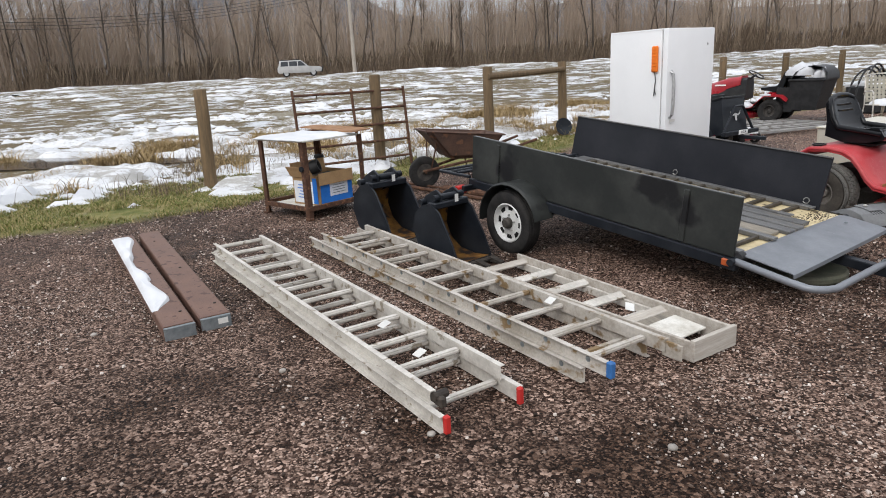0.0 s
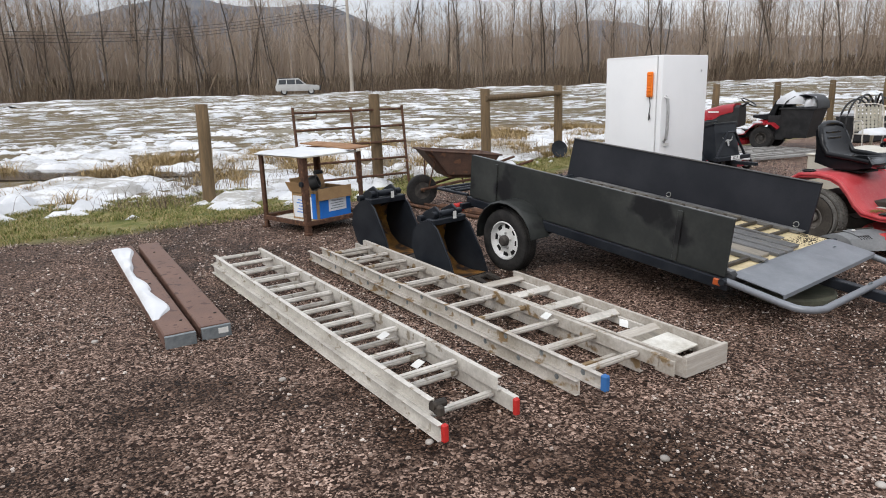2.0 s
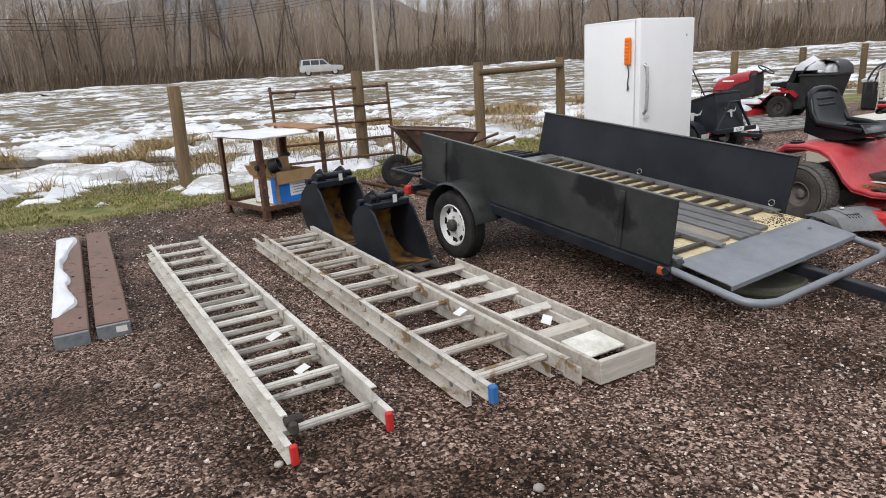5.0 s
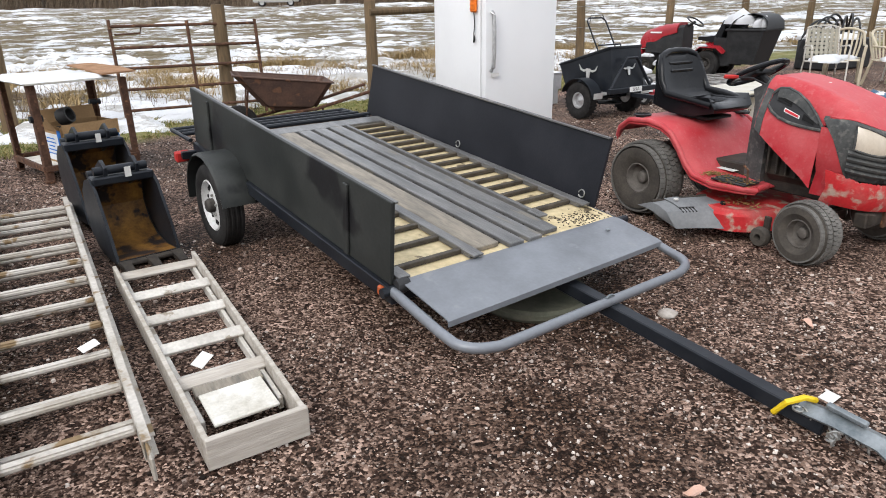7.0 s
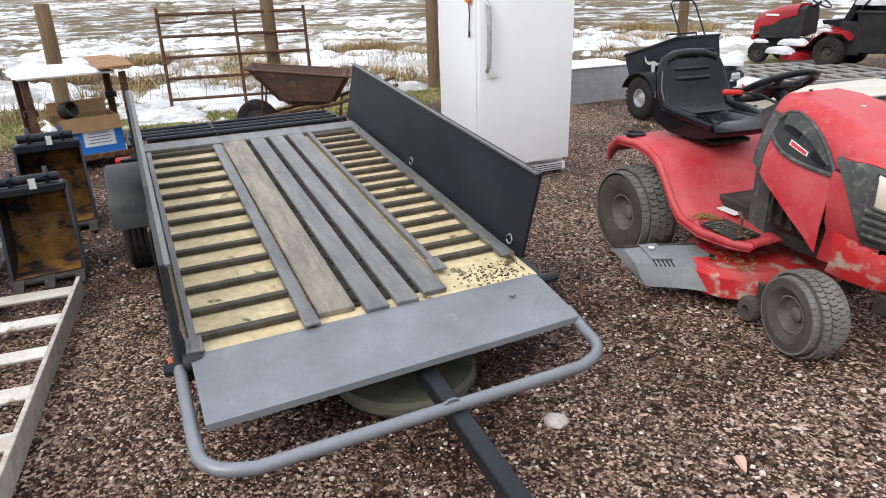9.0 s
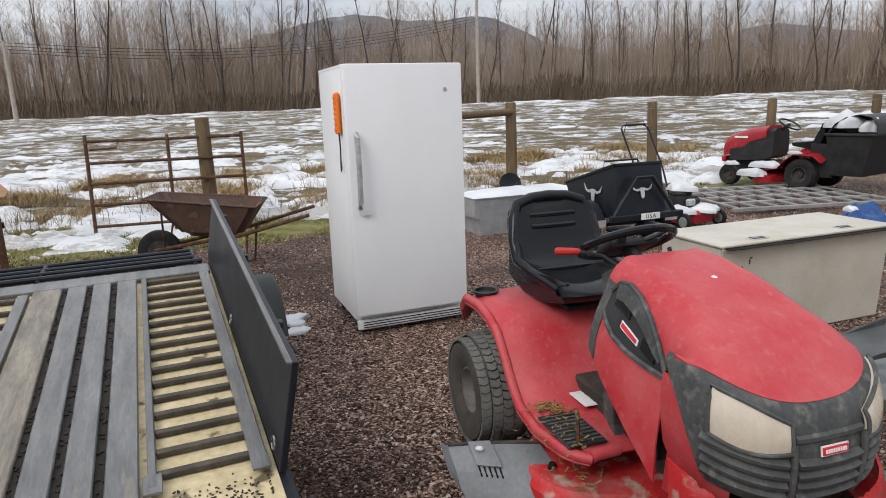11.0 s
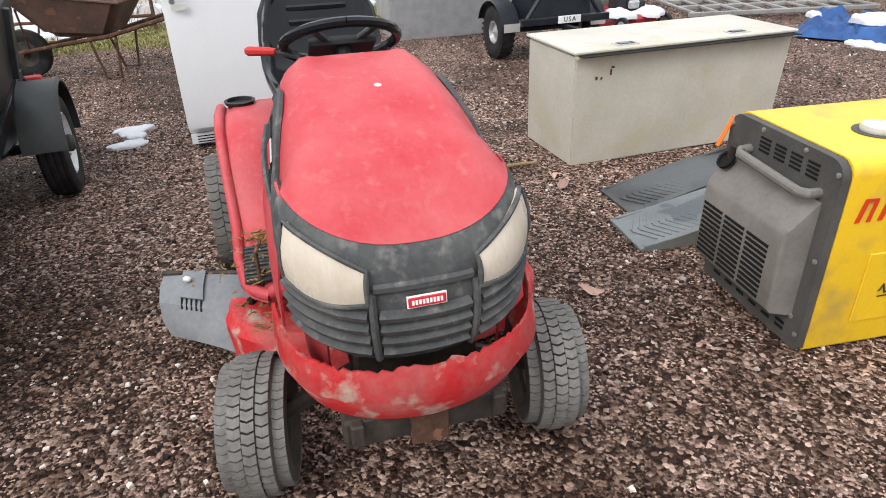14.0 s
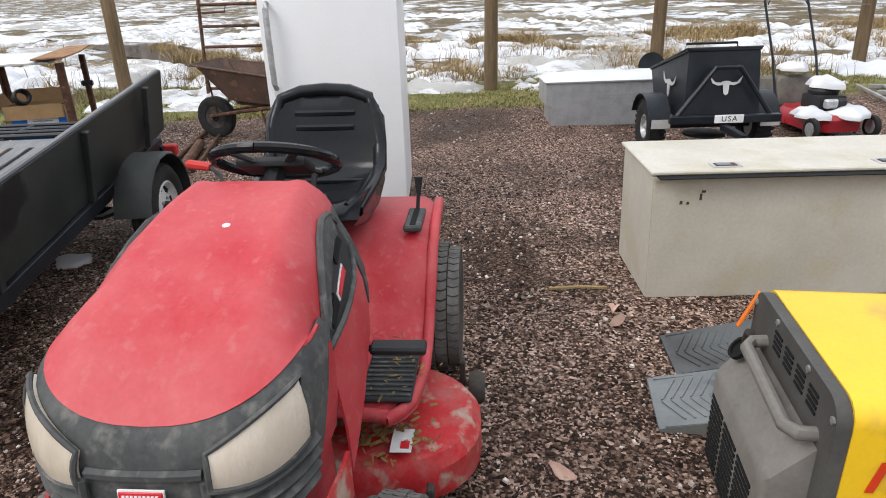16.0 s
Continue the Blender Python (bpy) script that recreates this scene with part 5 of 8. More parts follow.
# ---- turf tyres for mowers ----
def mower_tyre(parent, x, y, R, width, rim_r, rim_mat, outer, tread_mat="tread", knobs=True, steer=0.0, wall="rubber"):
    m = T(x, y, R, 0, 0, steer) @ T(0, 0, 0, 90, 0, 0)
    bm = B()
    tyre(bm, R * 0.965, rim_r, width, 36, m, 0.26)
    wh = part("wheel", bm, wall, parent)
    if knobs:
        bm = B()
        nk = 44
        for row, c in enumerate((-0.40, -0.20, 0.0, 0.20, 0.40)):
            for k in range(nk):
                a = 2 * math.pi * (k + 0.5 * (row % 2)) / nk
                drop = 0.0 if abs(c) < 0.1 else 0.005 if abs(c) < 0.3 else 0.024
                q = m @ Matrix.Rotation(a, 4, "Z") @ T(R * 0.968 - drop, 0, c * width, 0, 0, 0)
                wq = width * 0.185
                prism(bm, [(-wq / 2, -R * 0.055), (0.0, -R * 0.085), (wq / 2, -R * 0.055), (wq / 2, R * 0.06), (0.0, R * 0.03), (-wq / 2, R * 0.06)], R * 0.045, q @ Matrix(((0, 0, 1, -R * 0.01), (0, 1, 0, 0), (1, 0, 0, 0), (0, 0, 0, 1))))
        tagged(part("tread", bm, tread_mat, wh, "chevron turf tread"), kind="stuff")
    o = outer
    bm = B()
    lathe(bm, [(rim_r * 1.02, -width * 0.3), (rim_r * 1.04, width * 0.36), (rim_r * 0.92, width * 0.38), (rim_r * 0.82, width * 0.16), (rim_r * 0.42, width * 0.10), (rim_r * 0.36, width * 0.22), (rim_r * 0.2, width * 0.26), (0, width * 0.26)], 24, T(x, y, R, 0, 0, steer) @ T(0, 0, 0, 90 * o, 0, 0))
    part("rim", bm, rim_mat, wh)
    return wh


# ---- red lawn tractor ----
def build_tractor():
    # local x points to the nose, y to the driver's left, origin on the ground below the rear axle
    t = thing("lawn_tractor", T(4.335, 6.043, 0.0, 0, 0, -57.4), "faded dusty red lawn tractor with a cracked front bumper", "lawn tractor")
    fx = 1.178
    for s in (-1, 1):
        mower_tyre(t, 0.0, s * 0.388, 0.255, 0.22, 0.105, "dusty_rim", -s, wall="dusty_wall")
        mower_tyre(t, fx, s * 0.388, 0.182, 0.160, 0.082, "dusty_rim", -s, steer=-9, wall="dusty_wall")
    part("front_axle", tube(B(), [(fx, -0.34, 0.2), (fx - 0.02, -0.15, 0.27), (fx - 0.02, 0.15, 0.27), (fx, 0.34, 0.2)], 0.025, 8), "dark_metal", t)
    part("rear_axle", tube(B(), [(0, -0.34, 0.255), (0, 0.34, 0.255)], 0.045, 10), "dark_metal", t)
    bm = B()
    box(bm, (0.62, 0, 0.36), (1.34, 0.30, 0.12), bev=0.01)
    box(bm, (0.95, 0, 0.52), (0.46, 0.40, 0.30), bev=0.04)
    for k in range(6):
        box(bm, (0.78 + k * 0.06, -0.21, 0.50), (0.012, 0.05, 0.16), bev=0.003)
    box(bm, (0.0, 0, 0.36), (0.3, 0.36, 0.18), bev=0.03)
    part("chassis", bm, "dark_metal", t, "greasy dark chassis and engine")


    # hood: rows of points from the dash to the nose, arched across
    stations = [(0.69, 0.224, 0.68, 0.942, 0.032), (0.80, 0.238, 0.61, 0.935, 0.032), (0.95, 0.256, 0.51, 0.905, 0.032), (1.03, 0.263, 0.455, 0.882, 0.031), (1.09, 0.268, 0.40, 0.862, 0.030)]
    flare = [(0.69, 0.278), (0.80, 0.300), (0.95, 0.306), (1.03, 0.303), (1.09, 0.296)]
    across = [math.copysign(abs(math.sin(radians(-88 + 176 * k / 24))) ** 0.8, k - 12) for k in range(25)]

    def hood_top(st, u):
        x, hw, z0, z1, crown = st
        q = max(0.0, 1 - abs(0.963 * u) ** 5.88)
        return Vector((x, 0.963 * u * hw, z0 + (z1 - z0) * q ** 0.2 + crown * q ** 1.5 + 0.010 * math.exp(-((abs(u) - 0.62) / 0.07) ** 2)))

    def along(table, x, k):
        for p, q in zip(table, table[1:]):
            if x <= q[0]:
                return p[k] + (q[k] - p[k]) * (x - p[0]) / (q[0] - p[0])
        return table[-1][k]

    def flank(x, side, f, off=0.0):
        # f runs from 0 at the lower hem of the hood to 1 at the shoulder
        st = [along(stations, x, k) for k in range(5)]
        top = hood_top(st, 1)
        low = along(flare, x, 1)
        y = low + (top.y - low) * f ** 1.4 + 0.006 * math.sin(math.pi * f) + off
        return Vector((x, side * y, st[2] + (top.z - st[2]) * f + off * 0.4))
    rows = []
    for st in stations:
        x, hw, z0, z1, crown = st
        ze = hood_top(st, 1).z
        steps = (0.0, 0.35, 0.65, 0.87)
        rows.append([flank(x, -1, f) for f in steps] + [hood_top(st, u) for u in across] + [flank(x, 1, f) for f in steps[::-1]])
    secs = rows
    tb = bmesh.new()
    loft(tb, rows, wrap=False)
    # the nose of the hood slopes down to the upper edge of the headlamp mask
    front = []
    for i in range(10):
        r = i / 9
        row = []
        for k, u in enumerate(across):
            a = radians(-88 + 176 * k / 24)
            c_, s_ = max(math.cos(a), 0), math.sin(a)
            p0 = hood_top(stations[-1], u)
            p1 = Vector((1.09 + 0.270 * c_ ** 0.62, 0.258 * u, 0.727 + 0.076 * abs(s_) ** 1.9))
            q = p0.lerp(p1, r)
            q.z += 0.026 * math.sin(math.pi * r) * c_ ** 0.5
            row.append(q)
        front.append(row)
    loft(tb, front, wrap=False)
    bmesh.ops.remove_doubles(tb, verts=tb.verts, dist=0.0008)
    bmesh.ops.recalc_face_normals(tb, faces=tb.faces)
    bmesh.ops.solidify(tb, geom=list(tb.faces), thickness=0.006)
    bm = B()
    merge(bm, tb)
    hood = part("hood", bm, "red_paint", t, "faded red hood", smooth=60)
    bm = B()
    loft(bm, [[(x, y, z) for x, y, z in secs[0]], [(0.66, y * 0.93, z - 0.015) for x, y, z in secs[0]]], wrap=False)
    part("hood_back", bm, "grey_plastic", hood)
    part("sap_spot", lathe(B(), [(0.012, 0), (0.009, 0.0025), (0.0, 0.003)], 10, T(0.925, 0.02, 0.940, 0, 14, 0)), "tag", hood, "white blotch on the paint")

    # grille and headlamp mask: dark shell wrapped round the nose; each ring has a height in the middle and at the flanks
    RINGS = [(1.356, 0.728, 0.800, 0.256), (1.380, 0.706, 0.785, 0.270), (1.392, 0.665, 0.742, 0.280), (1.402, 0.61, 0.685, 0.285), (1.402, 0.55, 0.605, 0.282), (1.394, 0.49, 0.53, 0.272), (1.374, 0.452, 0.49, 0.255)]

    def ring_point(ring, a, off=0.0):
        xc, zc, zs_, wd = ring
        c_, s_ = max(math.cos(a), 0), math.sin(a)
        return Vector((1.09 + (xc + off - 1.09) * c_ ** 0.62, (wd + off) * math.copysign(abs(s_) ** 0.8, s_), zc + (zs_ - zc) * abs(s_) ** 1.9))

    def mask_point(a, z, off):
        pts = [ring_point(r, a, off) for r in RINGS]
        for p, q in zip(pts, pts[1:]):
            if p.z >= z >= q.z:
                return p.lerp(q, (p.z - z) / (p.z - q.z))
        return pts[0] if z > pts[0].z else pts[-1]
    angles = [radians(-90 + 180 * k / 28) for k in range(29)]
    bm = B()
    sheet(bm, [[ring_point(r, a * (1.0, 1.0, 0.98, 0.93, 0.87, 0.81, 0.76)[j]) for a in angles] for j, r in enumerate(RINGS)], 0.010)
    grille = part("grille", bm, "grey_plastic", t, "dusty dark grey plastic grille mask", smooth=50)
    # slats in three fields, each a drooping lip
    for k, z in enumerate((0.585, 0.553, 0.521, 0.489)):
        for a0, a1 in ((-70, -20), (-15, 15), (20, 70)):
            top, mid, low = [], [], []
            for j in range(9):
                a = radians(a0 + (a1 - a0) * j / 8)
                lift = 0.05 * abs(math.sin(a)) ** 1.9
                top.append(mask_point(a, z + 0.012 + lift, 0.001))
                mid.append(mask_point(a, z + lift, 0.017))
                low.append(mask_point(a, z - 0.012 + lift, 0.013))
            part("slat", sheet(B(), [top, mid, low], 0.006), "grey_plastic", grille, smooth=50)
    for a in (-17.5, 17.5):
        part("grille_post", tube(B(), [mask_point(radians(a), z, 0.010) for z in (0.64, 0.60, 0.55, 0.50, 0.47)], 0.009, 6), "grey_plastic", grille)
    part("brow", tube(B(), [mask_point(radians(-17 + 3.4 * k), 0.650, 0.002) for k in range(11)], 0.011, 6), "grey_plastic", grille)
    for s in (-1, 1):
        rows = []
        for j in range(6):
            v = j / 5
            row = []
            for i in range(11):
                u = i / 10
                a = radians(19 + 46 * u) * s
                bow = math.sin(math.pi * u)
                z_lo = 0.622 + 0.028 * u - 0.014 * bow
                z_hi = 0.692 + 0.080 * u + 0.010 * bow
                row.append(mask_point(a, z_lo + (z_hi - z_lo) * v, 0.011 + 0.006 * math.sin(math.pi * v)))
            rows.append(row)
        lamp = part("headlamp", sheet(B(), rows, 0.012), "lens", t, "clouded yellowish headlamp lens", smooth=60)
        edge = [rows[0][k] for k in range(11)] + [rows[j][10] for j in range(1, 6)] + [rows[5][k] for k in range(9, -1, -1)] + [rows[j][0] for j in range(4, -1, -1)]
        part("lamp_rim", tube(B(), edge, 0.006, 6, caps=False), "grey_plastic", lamp)
    bd = part("badge", box(B(), (0, 0, 0), (0.080, 0.021, 0.006), T(1.414, 0.0, 0.618, 82, 0, 90), bev=0.001), "decal_red", t, "red maker plate with white edge")
    part("badge_edge", box(B(), (0, 0, 0), (0.085, 0.026, 0.004), T(1.412, 0.0, 0.618, 82, 0, 90)), "decal_white", bd)
    for k in range(9):
        part("badge_bar", box(B(), (0, 0, 0), (0.0050, 0.010, 0.002), T(1.4174, -0.0304 + k * 0.0076, 0.6185, 82, 0, 90)), "decal_white", bd)
    # side vents of the hood, wrapped over its shoulders
    hi = [(0.745, 1.05), (0.78, 1.20), (0.83, 1.28), (0.90, 1.25), (0.97, 1.16), (1.035, 1.06), (1.088, 0.99)]
    lo = [(0.745, 0.78), (0.78, 0.70), (0.83, 0.67), (0.90, 0.71), (0.97, 0.78), (1.035, 0.86), (1.088, 0.94)]

    def shoulder(x, side, g, off):
        # g runs up the flank from 0 to 1 and on over the shoulder
        if g <= 1:
            return flank(x, side, g, off)
        p = hood_top([along(stations, x, k) for k in range(5)], 1 - 0.42 * (g - 1))
        return Vector((x, side * (p.y + off * 0.75), p.z + off * (0.4 + 0.5 * (g - 1))))

    def vent_band(side, x0, x1, v0, v1, off, thick):
        rows = []
        for i in range(13):
            x = x0 + (x1 - x0) * i / 12
            f0, f1 = along(lo, x, 1), along(hi, x, 1)
            rows.append([shoulder(x, side, f0 + (f1 - f0) * (v0 + (v1 - v0) * j / 7), off) for j in range(8)])
        return sheet(B(), rows, thick)
    for s in (-1, 1):
        v = part("side_vent", vent_band(s, 0.745, 1.088, 0.0, 1.0, 0.007, 0.010), "black_plastic", t, "dark grey side vent panel", smooth=40)
        for table in (hi, lo):
            part("vent_rim", tube(B(), [shoulder(x, s, along(table, x, 1), 0.008) for x in (0.745, 0.78, 0.83, 0.90, 0.97, 1.035, 1.088)], 0.009, 6), "grey_plastic", v, "dusty grey vent edge")
        part("vent_lip", vent_band(s, 0.78, 1.06, 0.62, 0.94, 0.014, 0.005), "grey_plastic", v)
        part("dash_side", sheet(B(), [[shoulder(x, s, g, 0.004) for g in (0.0, 0.3, 0.6, 0.85, 1.0, 1.12)] for x in (0.695, 0.715, 0.738)], 0.006), "grey_plastic", t, "dark plastic strip behind the hood")
        part("vent_slot", vent_band(s, 0.79, 0.88, 0.52, 0.62, 0.014, 0.004), "slot", v)
        part("vent_slot", vent_band(s, 0.97, 1.04, 0.30, 0.58, 0.014, 0.004), "slot", v)
        part("side_decal", vent_band(s, 0.85, 0.95, 0.26, 0.40, 0.010, 0.003), "decal_white", v, "white maker decal with red bar")
        part("side_decal_bar", vent_band(s, 0.856, 0.944, 0.285, 0.375, 0.0125, 0.003), "decal_red", v)
    # red cheeks behind the mask, down to the bumper
    for s in (-1, 1):
        rows = []
        for i in range(7):
            a = radians(52 + 38 * i / 6) * s
            col = [ring_point(r, a, -0.004) for r in RINGS[2:]]
            end = col[-1]
            rows.append(col + [Vector((end.x - 0.01, end.y, 0.42)), Vector((end.x - 0.02, end.y * 0.99, 0.36))])
        part("hood_cheek", sheet(B(), rows, 0.006), "red_paint", hood, smooth=50)
    # broken bumper
    rng = random.Random(12)
    rows = [[], [], []]
    for k in range(91):
        a = radians(-84 + 168 * k / 90)
        x = 1.10 + 0.335 * max(math.cos(a), 0) ** 0.62
        y = 0.315 * math.copysign(abs(math.sin(a)) ** 0.8, math.sin(a))
        ragged = (0.007 * noise.noise((a * 5, 0, 3)) + rng.choice((-0.007, -0.002, 0.0, 0.0, 0.002, 0.005))) if abs(a) < 1.2 else 0.012
        rows[0].append((x - 0.008, y, 0.462 + ragged + 0.052 * abs(a / 1.45) ** 2))
        rows[1].append((x + 0.012, y * 1.02, 0.385 + 0.03 * abs(a)))
        rows[2].append((x - 0.03, y * 0.93, 0.300 + 0.03 * abs(a)))
    part("bumper", sheet(B(), rows, 0.008), "red_worn", t, "cracked scraped red bumper", smooth=45)
    br = part("front_bracket", box(B(), (1.345, 0, 0.262), (0.07, 0.40, 0.085), bev=0.008), "dark_metal", t)
    for dy in (-0.17, 0.17):
        part("bracket_lug", box(B(), (1.387, dy, 0.275), (0.03, 0.03, 0.06), bev=0.004), "dark_metal", br)
    part("tow_plate", box(B(), (1.386, 0.0, 0.255), (0.02, 0.09, 0.10), bev=0.004), "rust", br)

    # fender and footwell tub: one red moulding of cross sections
    def tub(x, hw, z_top, z_out, inner, n=13):
        row = []
        for k in range(n):
            u = -1 + 2 * k / (n - 1)
            au = abs(u)
            z = z_top if au < 0.86 else z_top - (z_top - z_out) * ((au - 0.86) / 0.14) ** 1.4
            if au < inner:
                z -= 0.0
            row.append((x, u * hw, z))
        return row
    secs = [tub(-0.31, 0.385, 0.53, 0.47, 0), tub(-0.27, 0.408, 0.60, 0.54, 0), tub(-0.17, 0.425, 0.648, 0.605, 0), tub(0.0, 0.43, 0.655, 0.618, 0), tub(0.12, 0.43, 0.645, 0.60, 0), tub(0.20, 0.428, 0.61, 0.56, 0),
            tub(0.27, 0.426, 0.54, 0.48, 0), tub(0.33, 0.422, 0.45, 0.39, 0), tub(0.40, 0.42, 0.375, 0.325, 0), tub(0.55, 0.42, 0.350, 0.30, 0), tub(0.72, 0.40, 0.342, 0.305, 0), tub(0.77, 0.375, 0.336, 0.305, 0), tub(0.80, 0.335, 0.328, 0.30, 0)]
    part("fender", sheet(B(), secs, 0.008), "red_paint", t, "faded red fender and footrest moulding", smooth=50)
    for s in (-1, 1):
        hem = [(sec[0][0], s * (abs(sec[0][1]) - 0.014), sec[0][2] + 0.022) for sec in secs]
        part("fender_lip", tube(B(), hem, 0.019, 8), "red_paint", t, smooth=60)
        part("footrest_wall", tube(B(), [(0.795, s * 0.22, 0.335), (0.80, s * 0.30, 0.335), (0.80, s * 0.325, 0.33)], 0.020, 8), "red_paint", t, smooth=60)
    for s in (-1, 1):
        part("foot_mat", box(B(), (0.64, s * 0.315, 0.352), (0.24, 0.15, 0.010), bev=0.004), "black_plastic", t, "ribbed black foot mat")
        for k in range(9):
            part("mat_rib", box(B(), (0.545 + k * 0.024, s * 0.315, 0.359), (0.008, 0.14, 0.006), bev=0.002), "grey_plastic", t)
    bm = B()
    for k in range(230):
        s = rng.choice((-1, 1, -1))
        px, py = (rng.gauss(0.49, 0.035), s * rng.gauss(0.33, 0.035)) if k < 150 else (rng.gauss(0.66, 0.08), rng.gauss(0.36, 0.07) * s)
        box(bm, (0, 0, 0), (rng.uniform(0.008, 0.028), rng.uniform(0.002, 0.007), 0.002), T(px, py, 0.362 + rng.uniform(0, 0.012), rng.uniform(-15, 15), rng.uniform(-15, 15), rng.uniform(0, 180)))
    tagged(part("leaf_litter", bm, "straw", t, "dry grass and leaves on the footrest"), kind="stuff")
    part("cup_holder", lathe(B(), [(0.055, 0), (0.06, 0.012), (0.048, 0.014), (0.046, -0.02), (0, -0.02)], 20, T(-0.13, -0.335, 0.652)), "black_plastic", t)
    ph = part("lift_quadrant", box(B(), (0.10, 0.345, 0.650), (0.20, 0.062, 0.022), bev=0.006), "grey_plastic", t, "black slotted lever plate")
    part("lift_slot", box(B(), (0.10, 0.345, 0.6605), (0.17, 0.02, 0.004)), "slot", ph)
    part("lift_lever", tube(B(), [(0.02, 0.345, 0.64), (0.0, 0.35, 0.71), (-0.01, 0.352, 0.775)], 0.011, 8, radii=[0.007, 0.007, 0.017]), "black_plastic", t)
    # seat
    st = thing_part("seat", t)
    rows = []
    for j in range(9):
        u = -1 + 2 * j / 8
        hw = 0.212
        prof = [(0.33, 0.705, 0.80), (0.345, 0.735, 0.9), (0.30, 0.762, 0.97), (0.18, 0.752, 1.0), (0.05, 0.748, 1.0), (-0.04, 0.765, 1.0), (-0.085, 0.82, 0.98), (-0.11, 0.90, 0.98), (-0.14, 1.00, 0.97), (-0.165, 1.06, 0.88), (-0.20, 1.065, 0.84), (-0.215, 1.0, 0.93), (-0.19, 0.85, 0.96), (-0.15, 0.72, 0.96), (0.0, 0.675, 0.95), (0.2, 0.675, 0.9)]
        side = abs(u) ** 3
        rows.append([(x + (0.03 * side if z > 0.8 else -0.015 * side), u * hw * k, z + (0.045 * side if i in (2, 3, 4, 5) else 0) - (0.03 * side if i in (8, 9, 10) else 0)) for i, (x, z, k) in enumerate(prof)])
    bm = B()
    loft(bm, rows, caps=True)
    part("cushion", bm, "seat_black", st, "glossy black vinyl seat", smooth=60)
    edge = [(0.30, -0.20, 0.755), (0.10, -0.225, 0.785), (-0.05, -0.23, 0.80), (-0.10, -0.228, 0.88), (-0.135, -0.218, 0.97), (-0.16, -0.18, 1.035), (-0.172, -0.10, 1.06), (-0.175, 0.0, 1.066)]
    edge = [(x, y * 0.9, z) for x, y, z in edge]
    edge = edge + [(x, -y, z) for x, y, z in edge[-2::-1]]
    part("bolster", tube(B(), edge, 0.026, 8), "seat_black", st, "rounded black vinyl edge roll", smooth=60)
    for zz, ww in ((0.985, 0.112), (0.935, 0.108)):
        part("seat_ridge", tube(B(), [(-0.112 - 0.32 * (zz - 0.9), -ww, zz), (-0.112 - 0.32 * (zz - 0.9), ww, zz)], 0.013, 7), "seat_black", st)
    part("seat_ridge", tube(B(), [(0.30, -0.15, 0.772), (0.12, -0.16, 0.765), (0.0, -0.15, 0.765), (0.0, 0.15, 0.765), (0.12, 0.16, 0.765), (0.30, 0.15, 0.772)], 0.010, 6), "seat_black", st)
    part("seat_panel", box(B(), (0, 0, 0), (0.02, 0.235, 0.07), T(-0.145, 0, 0.955, 0, -14, 0), bev=0.009, seg=2), "seat_black", st)
    for dy in (-0.1, 0.1):
        part("seat_spring", tube(B(), [(0.05, dy, 0.63), (0.05, dy, 0.685)], 0.03, 10), "black_plastic", st)
    part("seat_bracket", box(B(), (0.10, 0, 0.655), (0.28, 0.24, 0.02), bev=0.005), "black_plastic", st)
    # dash, steering
    bm = B()
    loft(bm, [[(x, y, z) for x, y in ((0.58, -0.15), (0.72, -0.19), (0.74, 0.19), (0.58, 0.15))] for z, in ((0.34,), (0.6,))] + [[(0.60, -0.17, 0.80), (0.70, -0.21, 0.86), (0.70, 0.21, 0.86), (0.60, 0.17, 0.80)], [(0.57, -0.16, 0.885), (0.68, -0.19, 0.935), (0.68, 0.19, 0.935), (0.57, 0.16, 0.885)]])
    part("dash_tower", bm, "grey_plastic", t, "dark grey dash tower")
    sw = T(0.47, 0.0, 0.965, 0, -28, 0)
    part("steering_column", tube(B(), [(0.60, 0, 0.88), (0.47, 0, 0.955)], 0.03, 10), "black_plastic", t)
    wheel = part("steering_wheel", tube(B(), [sw @ Vector(p) for p in arc((0, 0, 0), 0.172, 0, 360, 32)], 0.0155, 9, caps=False), "seat_black", t)
    part("steering_hub", box(B(), (0, 0, -0.012), (0.12, 0.20, 0.03), sw, bev=0.012, seg=2), "black_plastic", wheel)
    for a in (35, 145, 215, 325):
        c_, s_ = math.cos(radians(a)), math.sin(radians(a))
        part("steering_spoke", tube(B(), [sw @ Vector((0.05 * c_, 0.08 * s_, -0.008)), sw @ Vector((0.165 * c_, 0.165 * s_, 0.0))], 0.016, 8, flat=0.6), "grey_plastic", wheel)
    lv = part("blade_lever", tube(B(), [(0.63, -0.10, 0.90), (0.54, -0.14, 0.945), (0.47, -0.20, 0.952)], 0.006, 6), "black_plastic", t)
    part("lever_grip", tube(B(), [(0.475, -0.195, 0.952), (0.465, -0.215, 0.953), (0.445, -0.272, 0.955), (0.442, -0.280, 0.955)], 0.014, 8, radii=[0.010, 0.013, 0.014, 0.009]), "red_cap", lv, "red lever grip")
    part("throttle", tube(B(), [(0.60, 0.12, 0.88), (0.55, 0.13, 0.95)], 0.008, 6), "black_plastic", t)
    # clutch pedal on the left, brake linkage
    pd = part("pedal", tube(B(), [(0.80, 0.24, 0.26), (0.79, 0.24, 0.50), (0.77, 0.26, 0.525), (0.765, 0.30, 0.53)], 0.010, 7), "black_paint", t)
    part("pedal_pad", box(B(), (0.765, 0.365, 0.53), (0.055, 0.15, 0.022), bev=0.006), "black_plastic", pd)
